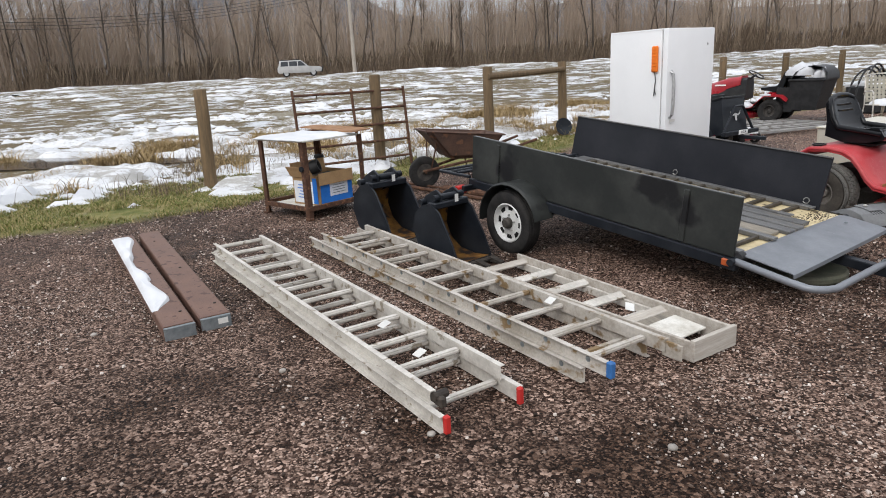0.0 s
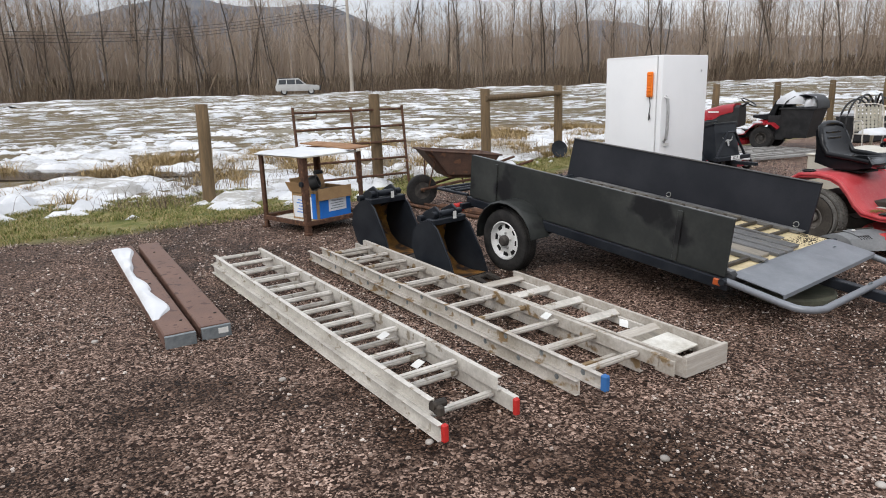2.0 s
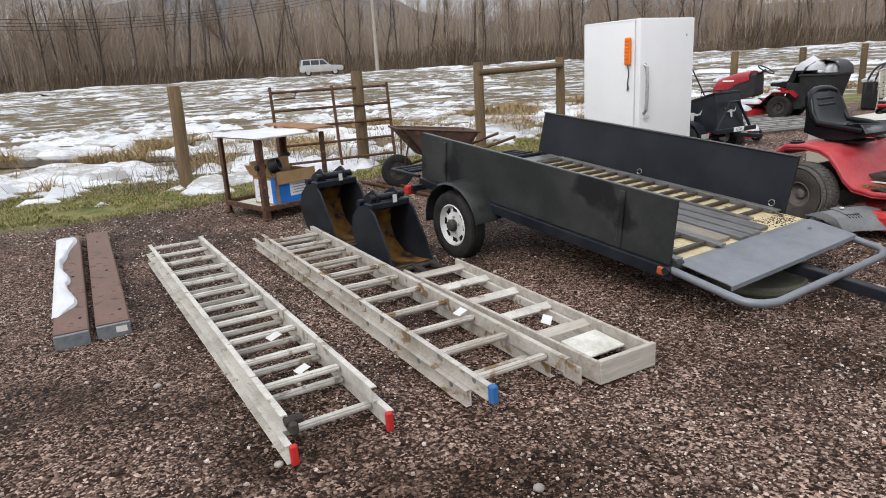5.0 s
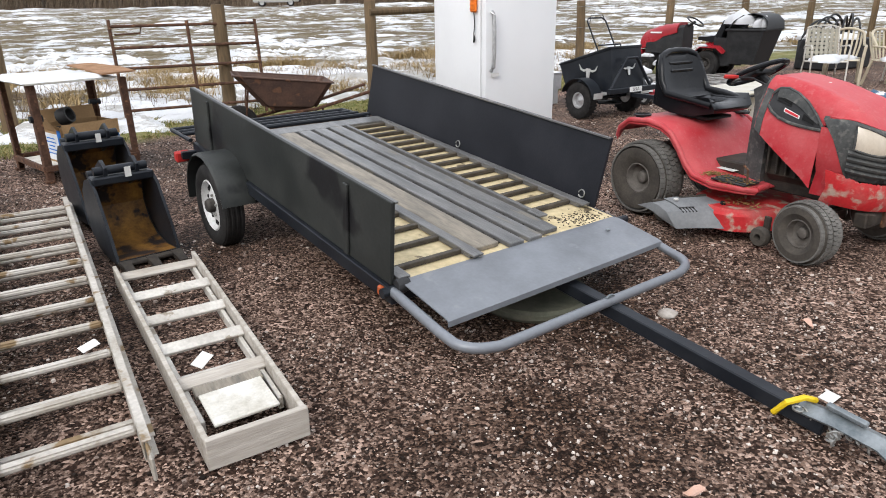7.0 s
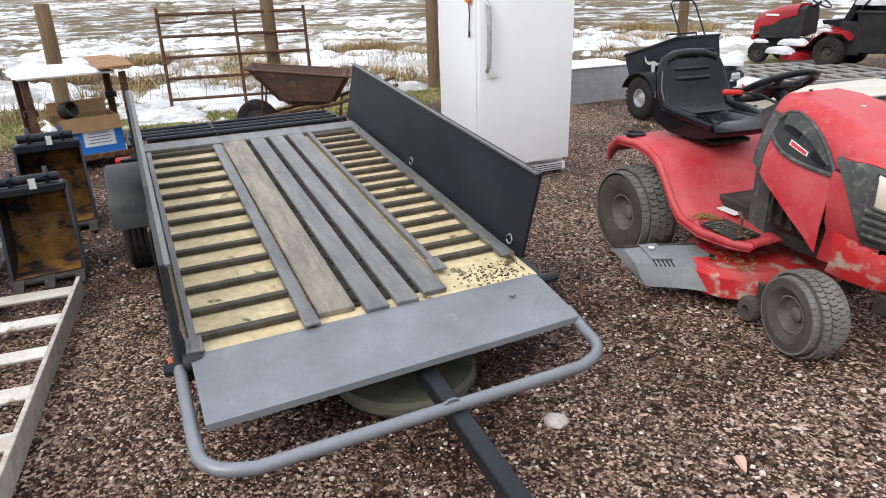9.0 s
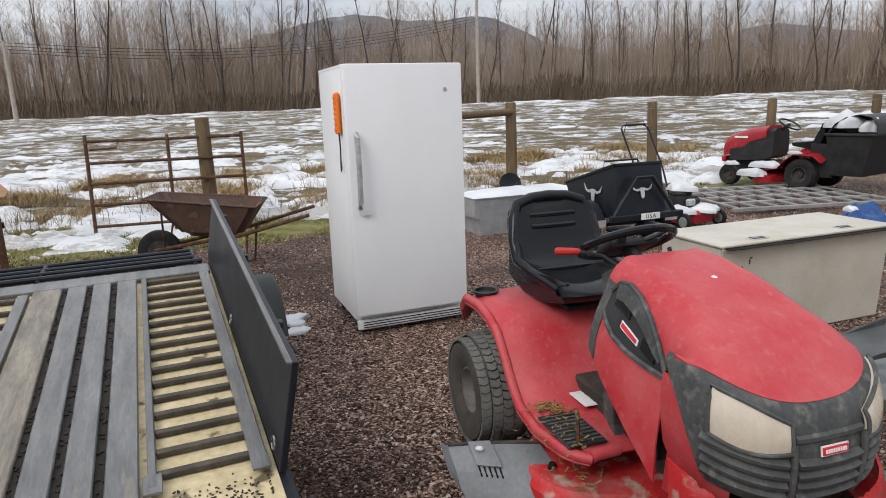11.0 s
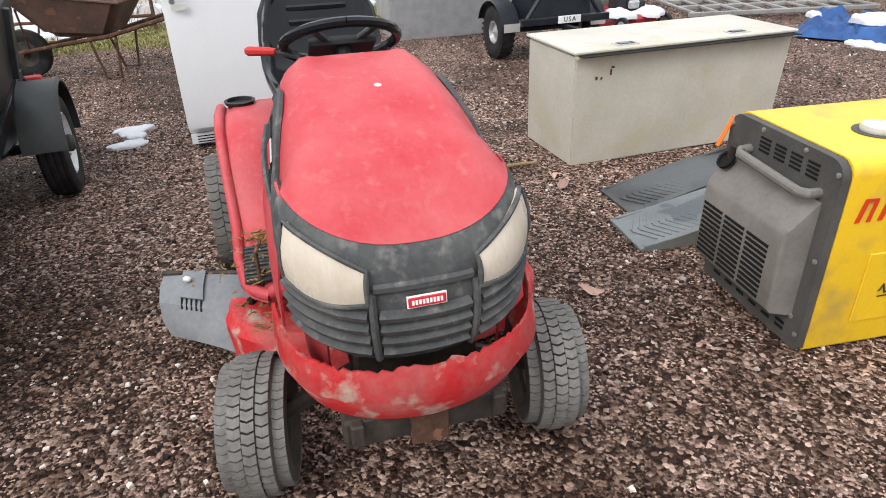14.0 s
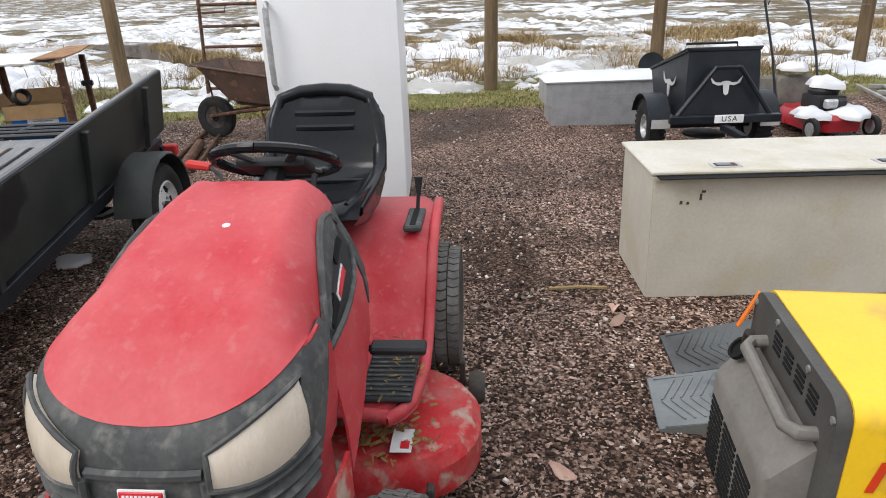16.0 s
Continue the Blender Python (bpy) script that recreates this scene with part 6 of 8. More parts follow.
    part("linkage", tube(B(), [(0.72, -0.33, 0.36), (0.75, -0.345, 0.27), (0.74, -0.345, 0.44), (0.70, -0.33, 0.46)], 0.007, 6), "rust", t)
    # cutting deck
    rows = []
    n = 40
    out = []
    for k in range(n):
        a = 2 * math.pi * k / n
        c_, s_ = math.cos(a), math.sin(a)
        out.append((0.60 + 0.30 * math.copysign(abs(c_) ** 0.8, c_), 0.05 + 0.53 * math.copysign(abs(s_) ** 0.75, s_)))
    bm = B()
    loft(bm, [[(x, y, 0.075) for x, y in out], [(x, y, 0.17) for x, y in out], [(0.60 + (x - 0.60) * 0.93, 0.05 + (y - 0.05) * 0.95, 0.205) for x, y in out], [(0.60 + (x - 0.60) * 0.55, 0.05 + (y - 0.05) * 0.6, 0.215) for x, y in out]])
    dk = part("cutting_deck", bm, "red_worn", t, "scuffed red cutting deck")
    for x, y in ((0.27, -0.50), (0.92, -0.40), (0.30, 0.56), (0.92, 0.50)):
        part("deck_wheel", lathe(B(), [(0.02, -0.03), (0.05, -0.028), (0.06, -0.012), (0.06, 0.012), (0.05, 0.028), (0.02, 0.03)], 16, T(x, y, 0.085, 90, 0, 0), closed=True), "dusty_wall", dk)
        part("wheel_bracket", box(B(), (x, y + (0.05 if y < 0 else -0.05), 0.13), (0.04, 0.02, 0.14), bev=0.004), "dark_metal", dk)
    # discharge chute: sloping top, crest and skirt, swept from a narrow flap at its outer end to the deck
    flap = [Vector(p) for p in ((0.41, -0.700, 0.128), (0.39, -0.702, 0.138), (0.36, -0.700, 0.148), (0.29, -0.692, 0.155), (0.21, -0.675, 0.150))]
    outer = [Vector(p) for p in ((0.532, -0.668, 0.072), (0.505, -0.688, 0.118), (0.465, -0.692, 0.168), (0.40, -0.690, 0.192), (0.33, -0.680, 0.198))]
    inner = [Vector(p) for p in ((0.772, -0.400, 0.085), (0.745, -0.388, 0.135), (0.700, -0.372, 0.185), (0.60, -0.366, 0.212), (0.477, -0.360, 0.222))]

    def chute_point(u, k, lift=0.0):
        # u from the outer end to the deck, k counts from the skirt's hem to the hinge
        a, f = int(min(k, 3)), k - int(min(k, 3))
        q = outer[a].lerp(outer[a + 1], f).lerp(inner[a].lerp(inner[a + 1], f), u)
        q.z += lift + 0.008 * math.sin(math.pi * u)
        return q
    rows = [flap] + [[chute_point(u, k) for k in range(5)] for u in (0.0, 0.06, 0.3, 0.6, 0.9, 1.0)]
    ch = part("discharge_chute", sheet(B(), rows, 0.009), "chute", t, "bleached grey plastic discharge chute", smooth=28)
    for k in range(5):
        part("chute_slit", tube(B(), [chute_point(0.24 + 0.05 * k, 1.75, 0.004), chute_point(0.24 + 0.05 * k, 2.6, 0.006)], 0.0035, 5), "slot", ch)
    part("chute_strap", sheet(B(), [[chute_point(u, k, 0.010) for k in (2.3, 3.0, 3.6, 4.0)] for u in (0.22, 0.34, 0.46)], 0.006), "chute", ch)
    part("chute_hinge", tube(B(), [chute_point(0.0, 4.0, 0.006), chute_point(1.0, 4.0, 0.006)], 0.009, 7), "dark_metal", ch)
    part("chute_chip", box(B(), (0, 0, 0), (0.030, 0.020, 0.016), Matrix.Translation(chute_point(0.30, 3.2, 0.022)) @ Matrix.Rotation(0.9, 4, "Z"), bev=0.005), "tag", ch, "pale broken tab")
    part("chute_clip", box(B(), (0, 0, 0), (0.025, 0.035, 0.03), Matrix.Translation(chute_point(0.95, 2.6, 0.010)) @ Matrix.Rotation(0.9, 4, "Z"), bev=0.004), "slot", ch)
    part("floor_paper", box(B(), (0.475, -0.165, 0.372), (0.13, 0.075, 0.002), T(0, 0, 0)), "tag", t, "torn white paper on the footrest")
    part("card", box(B(), (0.78, 0.36, 0.235), (0.10, 0.06, 0.002), T(0, 0, 0, 0, 0, 0)), "tag", dk, "printed white card")
    part("card_print", box(B(), (0.80, 0.37, 0.2365), (0.03, 0.025, 0.002)), "decal_red", dk)
    bm = B()
    for k in range(120):
        s = rng.choice((1, 1, -1))
        box(bm, (0, 0, 0), (rng.uniform(0.012, 0.04), rng.uniform(0.003, 0.012), 0.002), T(rng.gauss(0.74, 0.06), s * rng.gauss(0.32, 0.06), 0.222 + rng.uniform(0, 0.02), rng.uniform(-20, 20), rng.uniform(-20, 20), rng.uniform(0, 180)))
    tagged(part("leaf_litter", bm, "straw", dk, "dead leaves caught on the deck"), kind="stuff")


def thing_part(name, parent):
    """A small base plate that carries the pieces of a compound part."""
    return part(name, box(B(), (0.08, 0, 0.64), (0.22, 0.20, 0.012), bev=0.003), "black_plastic", parent)


build_tractor()


# ---- aluminium chest ----
def build_chest():
    c = thing("storage_chest", T(5.150, 7.235, 0.0, 0, 0, 35.2), "dull aluminium storage chest with a closed hinged lid", "chest")
    L, d, h = 1.40, 0.545, 0.60
    bm = B()
    loft(bm, [[(0.01, 0.0, 0.0), (L - 0.045, 0.0, 0.0), (L - 0.045, d, 0.0), (0.01, d, 0.0)], [(0.0, 0.0, h), (L - 0.005, 0.0, h), (L - 0.005, d, h), (0.0, d, h)]])
    bmesh.ops.bevel(bm, geom=list(bm.edges), offset=0.006, segments=2, affect="EDGES")
    part("body", bm, "chest", c)
    bm = B()
    box(bm, (L / 2, d / 2, h + 0.014), (L + 0.03, d + 0.03, 0.018), bev=0.005)
    lid = part("lid", bm, "chest", c)
    part("lid_lip", box(B(), (L / 2, -0.012, h - 0.008), (L + 0.02, 0.005, 0.018), bev=0.001), "chest", lid)
    part("lid_gap", box(B(), (L / 2, 0.1, h + 0.0025), (L - 0.02, d * 0.6, 0.004)), "slot", lid)
    for x in (0.33, 1.05):
        p = part("paddle_latch", box(B(), (x, 0.065, h + 0.0245), (0.13, 0.075, 0.005), bev=0.001), "chrome_dull", lid, "recessed steel paddle latch")
        part("latch_recess", box(B(), (x, 0.065, h + 0.0275), (0.095, 0.045, 0.003)), "rust", p)
        part("latch_paddle", box(B(), (x - 0.01, 0.065, h + 0.030), (0.06, 0.035, 0.004), bev=0.001), "galv", p)
    for x, z, sx, sz in ((0.215, 0.50, 0.010, 0.03), (0.225, 0.525, 0.018, 0.010), (0.13, 0.475, 0.012, 0.016), (0.16, 0.472, 0.010, 0.012)):
        part("screw_hole", box(B(), (x, -0.001, z), (sx, 0.004, sz)), "rust", c)


build_chest()


# ---- generator ----
def build_generator():
    # local x runs along the dark end panel, y along the yellow side away from it
    g = thing("generator", T(5.795, 6.205, 0.0, 0, 0, -62), "yellow enclosed generator with a dusty grey end panel", "generator")
    w, L, h = 0.545, 0.95, 0.665

    def case(y0, y1, r, inset, mat, nm, label=""):
        ring = []
        a, b_, zt, zb = inset, w - inset, h - inset, 0.012 + inset
        for cx, cz, q in ((b_ - r, zt - r, 0), (a + r, zt - r, 90), (a + 0.012, zb + 0.012, 180), (b_ - 0.012, zb + 0.012, 270)):
            rr = r if q < 180 else 0.012
            for k in range(5):
                an = radians(q + 90 * k / 4)
                ring.append((cx + rr * math.cos(an), cz + rr * math.sin(an)))
        bm = B()
        loft(bm, [[(x, y, z) for x, z in ring] for y in (y0, (y0 + y1) / 2, y1)])
        return part(nm, bm, mat, g, label, smooth=40)
    body = case(0.03, L, 0.05, 0.0, "yellow", "case", "yellow sheet-metal case")
    end = case(0.0, 0.034, 0.055, 0.004, "gen_dark", "end_panel", "dark grey moulded end panel")
    # bulging silencer cover
    bm = B()
    loft(bm, [[(0.035, 0.0, 0.12), (w - 0.055, 0.0, 0.12), (w - 0.055, 0.0, 0.52), (0.035, 0.0, 0.52)],
              [(0.045, -0.075, 0.135), (w - 0.065, -0.075, 0.135), (w - 0.065, -0.075, 0.43), (0.045, -0.075, 0.43)],
              [(0.055, -0.088, 0.15), (w - 0.078, -0.088, 0.15), (w - 0.078, -0.088, 0.41), (0.055, -0.088, 0.41)]])
    bmesh.ops.bevel(bm, geom=[e for e in bm.edges if e.calc_face_angle(0) > 0.5], offset=0.016, segments=2, affect="EDGES")
    cover = part("silencer_cover", bm, "gen_grey", end, "dusty taupe plastic cover", smooth=50)
    for c3 in range(3):
        for k in range(11):
            part("louvre", box(B(), (0.118 + c3 * 0.125, -0.0895, 0.165 + k * 0.0185), (0.108, 0.004, 0.009)), "slot", cover)
    part("handle", tube(B(), [(0.13, 0.0, 0.565), (0.13, -0.035, 0.562), (0.155, -0.055, 0.56), (w - 0.10, -0.055, 0.545), (w - 0.075, -0.035, 0.545), (w - 0.075, 0.0, 0.545)], 0.016, 10), "gen_grey", end, "moulded carrying handle")
    for c3 in range(4):
        for k in range(4):
            part("louvre", box(B(), (0.20 + c3 * 0.075, -0.001, 0.578 + k * 0.014), (0.05, 0.004, 0.007)), "slot", end)
    for c3 in range(6):
        for k in range(2):
            part("louvre", box(B(), (0.09 + c3 * 0.072, -0.001, 0.055 + k * 0.02), (0.04, 0.004, 0.010)), "slot", end)
    ex = part("exhaust_hole", lathe(B(), [(0.034, 0.0), (0.034, 0.012), (0.026, 0.012), (0.026, 0.004), (0.0, 0.004)], 16, T(0.075, -0.04, 0.505, 50, 0, 0)), "slot", end)
    part("exhaust_pipe", tube(B(), [(0.075, -0.02, 0.49), (0.078, -0.03, 0.535), (0.09, -0.03, 0.565)], 0.014, 8), "dark_metal", ex)
    for x, z in ((0.02, 0.62), (w - 0.02, 0.62), (w - 0.02, 0.34), (w - 0.02, 0.07), (0.02, 0.34), (w * 0.33, 0.645), (w * 0.7, 0.645), (w * 0.9, 0.12)):
        part("screw", lathe(B(), [(0.009, 0), (0.009, 0.004), (0.004, 0.006)], 8, T(x, 0.0, z, 90, 0, 0)), "chain", end)
    cap = part("fuel_cap", lathe(B(), [(0.052, 0.0), (0.055, 0.012), (0.052, 0.024), (0.046, 0.026), (0.0, 0.027)], 24, T(w * 0.62, 0.28, h - 0.002)), "silver", body, "silver fuel cap")
    part("fuel_neck", lathe(B(), [(0.075, 0.0), (0.075, 0.004), (0.0, 0.004)], 24, T(w * 0.62, 0.28, h - 0.001)), "gen_dark", body)
    part("lift_ring", tube(B(), arc((w * 0.52, h - 0.01, 0.45), 0.038, -20, 200, 12, "xz"), 0.007, 7), "yellow", body)
    # side door on the yellow flank with writing
    dr = part("side_door", box(B(), (w + 0.002, 0.47, 0.23), (0.006, 0.60, 0.25), bev=0.008), "yellow", body)
    side = Matrix(((0, 0, 1, w + 0.0015), (1, 0, 0, 0), (0, 1, 0, 0), (0, 0, 0, 1)))
    for k in range(3):
        part("letter_shape", prism(B(), [(0.0, 0.0), (0.016, 0.0), (0.034, 0.075), (0.018, 0.075)], 0.002, side @ T(0.075 + k * 0.078, 0.47, 0)), "lettering_red", body)
        part("letter_shape", prism(B(), [(0.018, 0.064), (0.062, 0.064), (0.064, 0.075), (0.020, 0.075)], 0.0025, side @ T(0.075 + k * 0.078, 0.47, 0)), "lettering_red", body)
        part("letter_shape", prism(B(), [(0.044, 0.0), (0.056, 0.0), (0.068, 0.07), (0.056, 0.07)], 0.0028, side @ T(0.071 + k * 0.078, 0.47, 0)), "lettering_red", body)
    part("script_mark", tube(B(), [side @ Vector((0.24 + 0.011 * k, 0.215 + 0.022 * math.sin(k * 1.9) + 0.003 * k, 0.006)) for k in range(18)], 0.003, 5), "lettering_black", dr)
    part("script_mark", tube(B(), [side @ Vector((0.24, 0.195, 0.006)), side @ Vector((0.34, 0.20, 0.006)), side @ Vector((0.45, 0.225, 0.006))], 0.002, 5), "lettering_black", dr)
    part("skid", box(B(), (w / 2, L / 2, 0.008), (w - 0.04, L - 0.06, 0.016)), "gen_dark", g)
    m = g.matrix_world.copy()
    bm = B()
    prism(bm, [(-0.012, -0.06), (0.012, -0.055), (0.016, 0.05), (-0.006, 0.06)], 0.004, T(0.0, -0.012, 0.585, 70, 0, -10))
    part("orange_tag", bm, "orange", g, "orange ribbon tag")


build_generator()


# ---- plastic wheel ramp ----
def build_wheel_ramp(m, label, mat):
    r = thing("wheel_ramp", m, label, "ramp", "pair of plastic wheel ramps")
    W, L = 0.30, 0.85
    bm = B()
    loft(bm, [[(0, 0, 0.0), (W, 0, 0.0), (W, 0, 0.018), (0, 0, 0.018)], [(0, L * 0.55, 0.0), (W, L * 0.55, 0.0), (W, L * 0.55, 0.125), (0, L * 0.55, 0.125)], [(0, L, 0.0), (W, L, 0.0), (W, L, 0.15), (0, L, 0.15)]])
    bmesh.ops.bevel(bm, geom=[e for e in bm.edges if e.calc_face_angle(0) > 0.6], offset=0.006, segments=1, affect="EDGES")
    part("body", bm, mat, r)
    for k in range(12):
        y = 0.06 + k * 0.032
        for s in (-1, 1):
            q = T(W / 2, y, 0.019 + 0.205 * y + 0.0035, 11.6, 0, 0) @ T(s * W * 0.20, 0, 0, 0, 0, s * 28)
            part("grip_rib", box(B(), (0, 0, 0), (W * 0.42, 0.007, 0.006), q), mat, r)
    for s in (0.01, W - 0.01):
        bm = B()
        loft(bm, [[(s - 0.008, 0.02, 0.0), (s + 0.008, 0.02, 0.0), (s + 0.008, 0.02, 0.028), (s - 0.008, 0.02, 0.028)], [(s - 0.008, L, 0.0), (s + 0.008, L, 0.0), (s + 0.008, L, 0.19), (s - 0.008, L, 0.19)]])
        part("side_lip", bm, mat, r)


build_wheel_ramp(T(5.345, 6.91, 0.0, 0, 0, -58), "dark grey plastic wheel ramp with chevron grip ribs", "mat")
build_wheel_ramp(T(5.415, 6.575, 0.0, 0, 0, -62), "pale grey-green plastic wheel ramp, partly wet, on gravel", "mat_pale")


# ---- tow cart with steer-skull plates ----
def skull(bm, m, s):
    """Flat steer skull: a tapered face with two swept horns."""
    prism(bm, [(-0.22 * s, 0.10 * s), (-0.10 * s, 0.16 * s), (0.10 * s, 0.16 * s), (0.22 * s, 0.10 * s), (0.12 * s, 0.0), (0.09 * s, -0.30 * s), (0.0, -0.38 * s), (-0.09 * s, -0.30 * s), (-0.12 * s, 0.0)], 0.005, m)
    for k in (-1, 1):
        pts = [(k * 0.16 * s, 0.10 * s), (k * 0.42 * s, 0.12 * s), (k * 0.62 * s, 0.34 * s), (k * 0.52 * s, 0.08 * s), (k * 0.30 * s, -0.01 * s), (k * 0.14 * s, 0.02 * s)]
        prism(bm, pts if k > 0 else pts[::-1], 0.0045, m)
    return bm


def build_cart():
    # local x across, -y to the drawbar end
    c = thing("tow_cart", T(4.56, 10.1, 0.0, 0, 0, 36), "black steel tow cart with silver steer-skull plates", "cart")
    for s in (-1, 1):
        bm = B()
        m = T(s * 0.43, 0.02, 0.225, 0, 90 * s, 0)
        tyre(bm, 0.225, 0.10, 0.14, 32, m)
        wh = part("wheel", bm, "rubber", c)
        bm = B()
        for k in range(28):
            box(bm, (0.222, 0, 0), (0.012, 0.022, 0.13), m @ Matrix.Rotation(2 * math.pi * k / 28, 4, "Z"))
        tagged(part("tread", bm, "rubber", wh, "blocky tyre tread"), kind="stuff")
        part("rim", lathe(B(), [(0.104, -0.04), (0.104, 0.05), (0.09, 0.052), (0.075, 0.02), (0.04, 0.03), (0.0, 0.055)], 20, m), "chrome_dull", wh, "dull silver rim")
        rows = []
        for k in range(9):
            a = radians(8 + 155 * k / 8)
            rows.append([(s * (0.43 + dx), 0.02 - 0.28 * math.cos(a), 0.235 + 0.265 * math.sin(a)) for dx in (-0.085, -0.07, 0.075, 0.09)])
        part("mudguard", sheet(B(), rows, 0.006), "black_paint", c)
        part("reflector", box(B(), (s * 0.43, -0.268, 0.30), (0.15, 0.006, 0.07)), "silver", c, "silver mudguard end")
    part("axle", tube(B(), [(-0.40, 0.02, 0.225), (0.40, 0.02, 0.225)], 0.022, 8), "black_paint", c)
    lo = [(-0.29, -0.36, 0.34), (0.29, -0.36, 0.34), (0.27, 0.46, 0.32), (-0.27, 0.46, 0.32)]
    hi = [(-0.27, -0.27, 0.86), (0.27, -0.27, 0.86), (0.29, 0.58, 0.62), (-0.29, 0.58, 0.62)]
    t = bmesh.new()
    loft(t, [lo, hi], caps=False)
    t.faces.new(t.verts[:4])
    bmesh.ops.recalc_face_normals(t, faces=t.faces)
    bmesh.ops.solidify(t, geom=list(t.faces), thickness=0.01)
    bm = B()
    merge(bm, t)
    part("hopper", bm, "black_paint", c)
    part("hopper_rim", tube(B(), hi + [hi[0]], 0.014, 6), "black_paint", c)
    part("lid", box(B(), (0, 0, 0), (0.58, 0.90, 0.014), T(0, 0.155, 0.752, -15.8, 0, 0), bev=0.004), "black_panel", c, "faded black lid")
    part("lid_rail", tube(B(), [(-0.22, 0.0, 0.79), (-0.20, 0.0, 0.88), (0.20, 0.0, 0.88), (0.22, 0.0, 0.79)], 0.01, 6), "black_paint", c)
    fr = part("a_frame", tube(B(), [(-0.36, -0.40, 0.38), (-0.09, -0.38, 0.74), (0.09, -0.38, 0.74), (0.36, -0.40, 0.38)], 0.02, 8), "black_paint", c)
    part("cross_bar", box(B(), (0, -0.43, 0.365), (0.84, 0.06, 0.06), bev=0.005), "black_paint", c)
    plate = part("name_plate", box(B(), (0.02, -0.464, 0.37), (0.22, 0.006, 0.062), bev=0.002), "decal_white", c, "white plate reading USA")
    text("lettering", "USA", 0.058, "lettering_black", plate, T(0.02, -0.4675, 0.37, 90, 0, 0), spacing=1.25)
    part("skull_plate", skull(B(), T(0.02, -0.325, 0.60, 80, 0, 0), 0.20), "silver", c, "silver steer-skull plate")
    side = T(-0.290, 0.06, 0.56, 90, 0, -90)
    part("skull_plate", skull(B(), side, 0.26), "silver", c, "silver steer-skull plate")
    part("drawbar", box(B(), (0.0, -0.62, 0.30), (0.05, 0.40, 0.05), bev=0.004), "black_paint", c)
    part("spinner", lathe(B(), [(0.0, 0.16), (0.17, 0.16), (0.17, 0.175), (0.0, 0.18)], 20, T(0, -0.05, 0)), "black_plastic", c)


build_cart()


# ---- diamond plate tool box with snow ----
def build_toolbox():
    b = thing("truck_toolbox", T(2.97, 10.35, 0.0, 0, 0, 37), "diamond-plate aluminium truck toolbox with snow on its lid", "toolbox")
    L, d, h = 1.45, 0.50, 0.42
    bm = B()
    loft(bm, [[(0.06, 0.0, 0.0), (L - 0.06, 0.0, 0.0), (L - 0.06, d, 0.0), (0.06, d, 0.0)], [(0.06, 0.0, 0.2), (L - 0.06, 0.0, 0.2), (L - 0.06, d, 0.2), (0.06, d, 0.2)],
              [(0.0, 0.0, 0.21), (L, 0.0, 0.21), (L, d, 0.21), (0.0, d, 0.21)], [(0.0, 0.0, h), (L, 0.0, h), (L, d, h), (0.0, d, h)]])
    part("body", bm, "diamond", b)
    bm = B()
    for i in range(50):
        for j in range(10):
            x, z = 0.09 + i * 0.0262, 0.02 + j * 0.032
            q = T(x, -0.002, z, 90, 0, 0) @ T(0, 0, 0, 0, 0, 45 if (i + j) % 2 else -45)
            box(bm, (0, 0, 0), (0.020, 0.005, 0.005), q)
    part("tread_pattern", bm, "diamond", b)
    part("lid", box(B(), (L / 2, d / 2, h + 0.012), (L + 0.02, d + 0.03, 0.022), bev=0.006), "diamond", b)
    rows = []
    for i in range(25):
        u = i / 24
        rows.append([(-0.02 + u * (L + 0.03) + 0.015 * noise.noise((v * 5, u, 1)), -0.02 + v * (d + 0.03), h + 0.018 + (0.055 + 0.02 * noise.noise((u * 9, v * 4, 0))) * min(1, 6 * min(u, 1 - u, v * 0.8, (1 - v) * 0.8) + 0.05)) for v in [j / 8 for j in range(9)]])
    single("snow_patch", loft(B(), rows, wrap=False), "snow_clean", "slab of snow lying on a toolbox lid", "snow", m=b.matrix_world.copy())


build_toolbox()

# black disc blade leaning on a fence post
bm = B()
lathe(bm, [(0.0, 0.0), (0.08, 0.004), (0.17, 0.03), (0.175, 0.036), (0.08, 0.012), (0.0, 0.008)], 24)
single("disc_blade", bm, "black_paint", "black steel disc blade leaning on a fence post", "disc", m=T(2.82, 13.70, 0.20, 75, 0, 15))


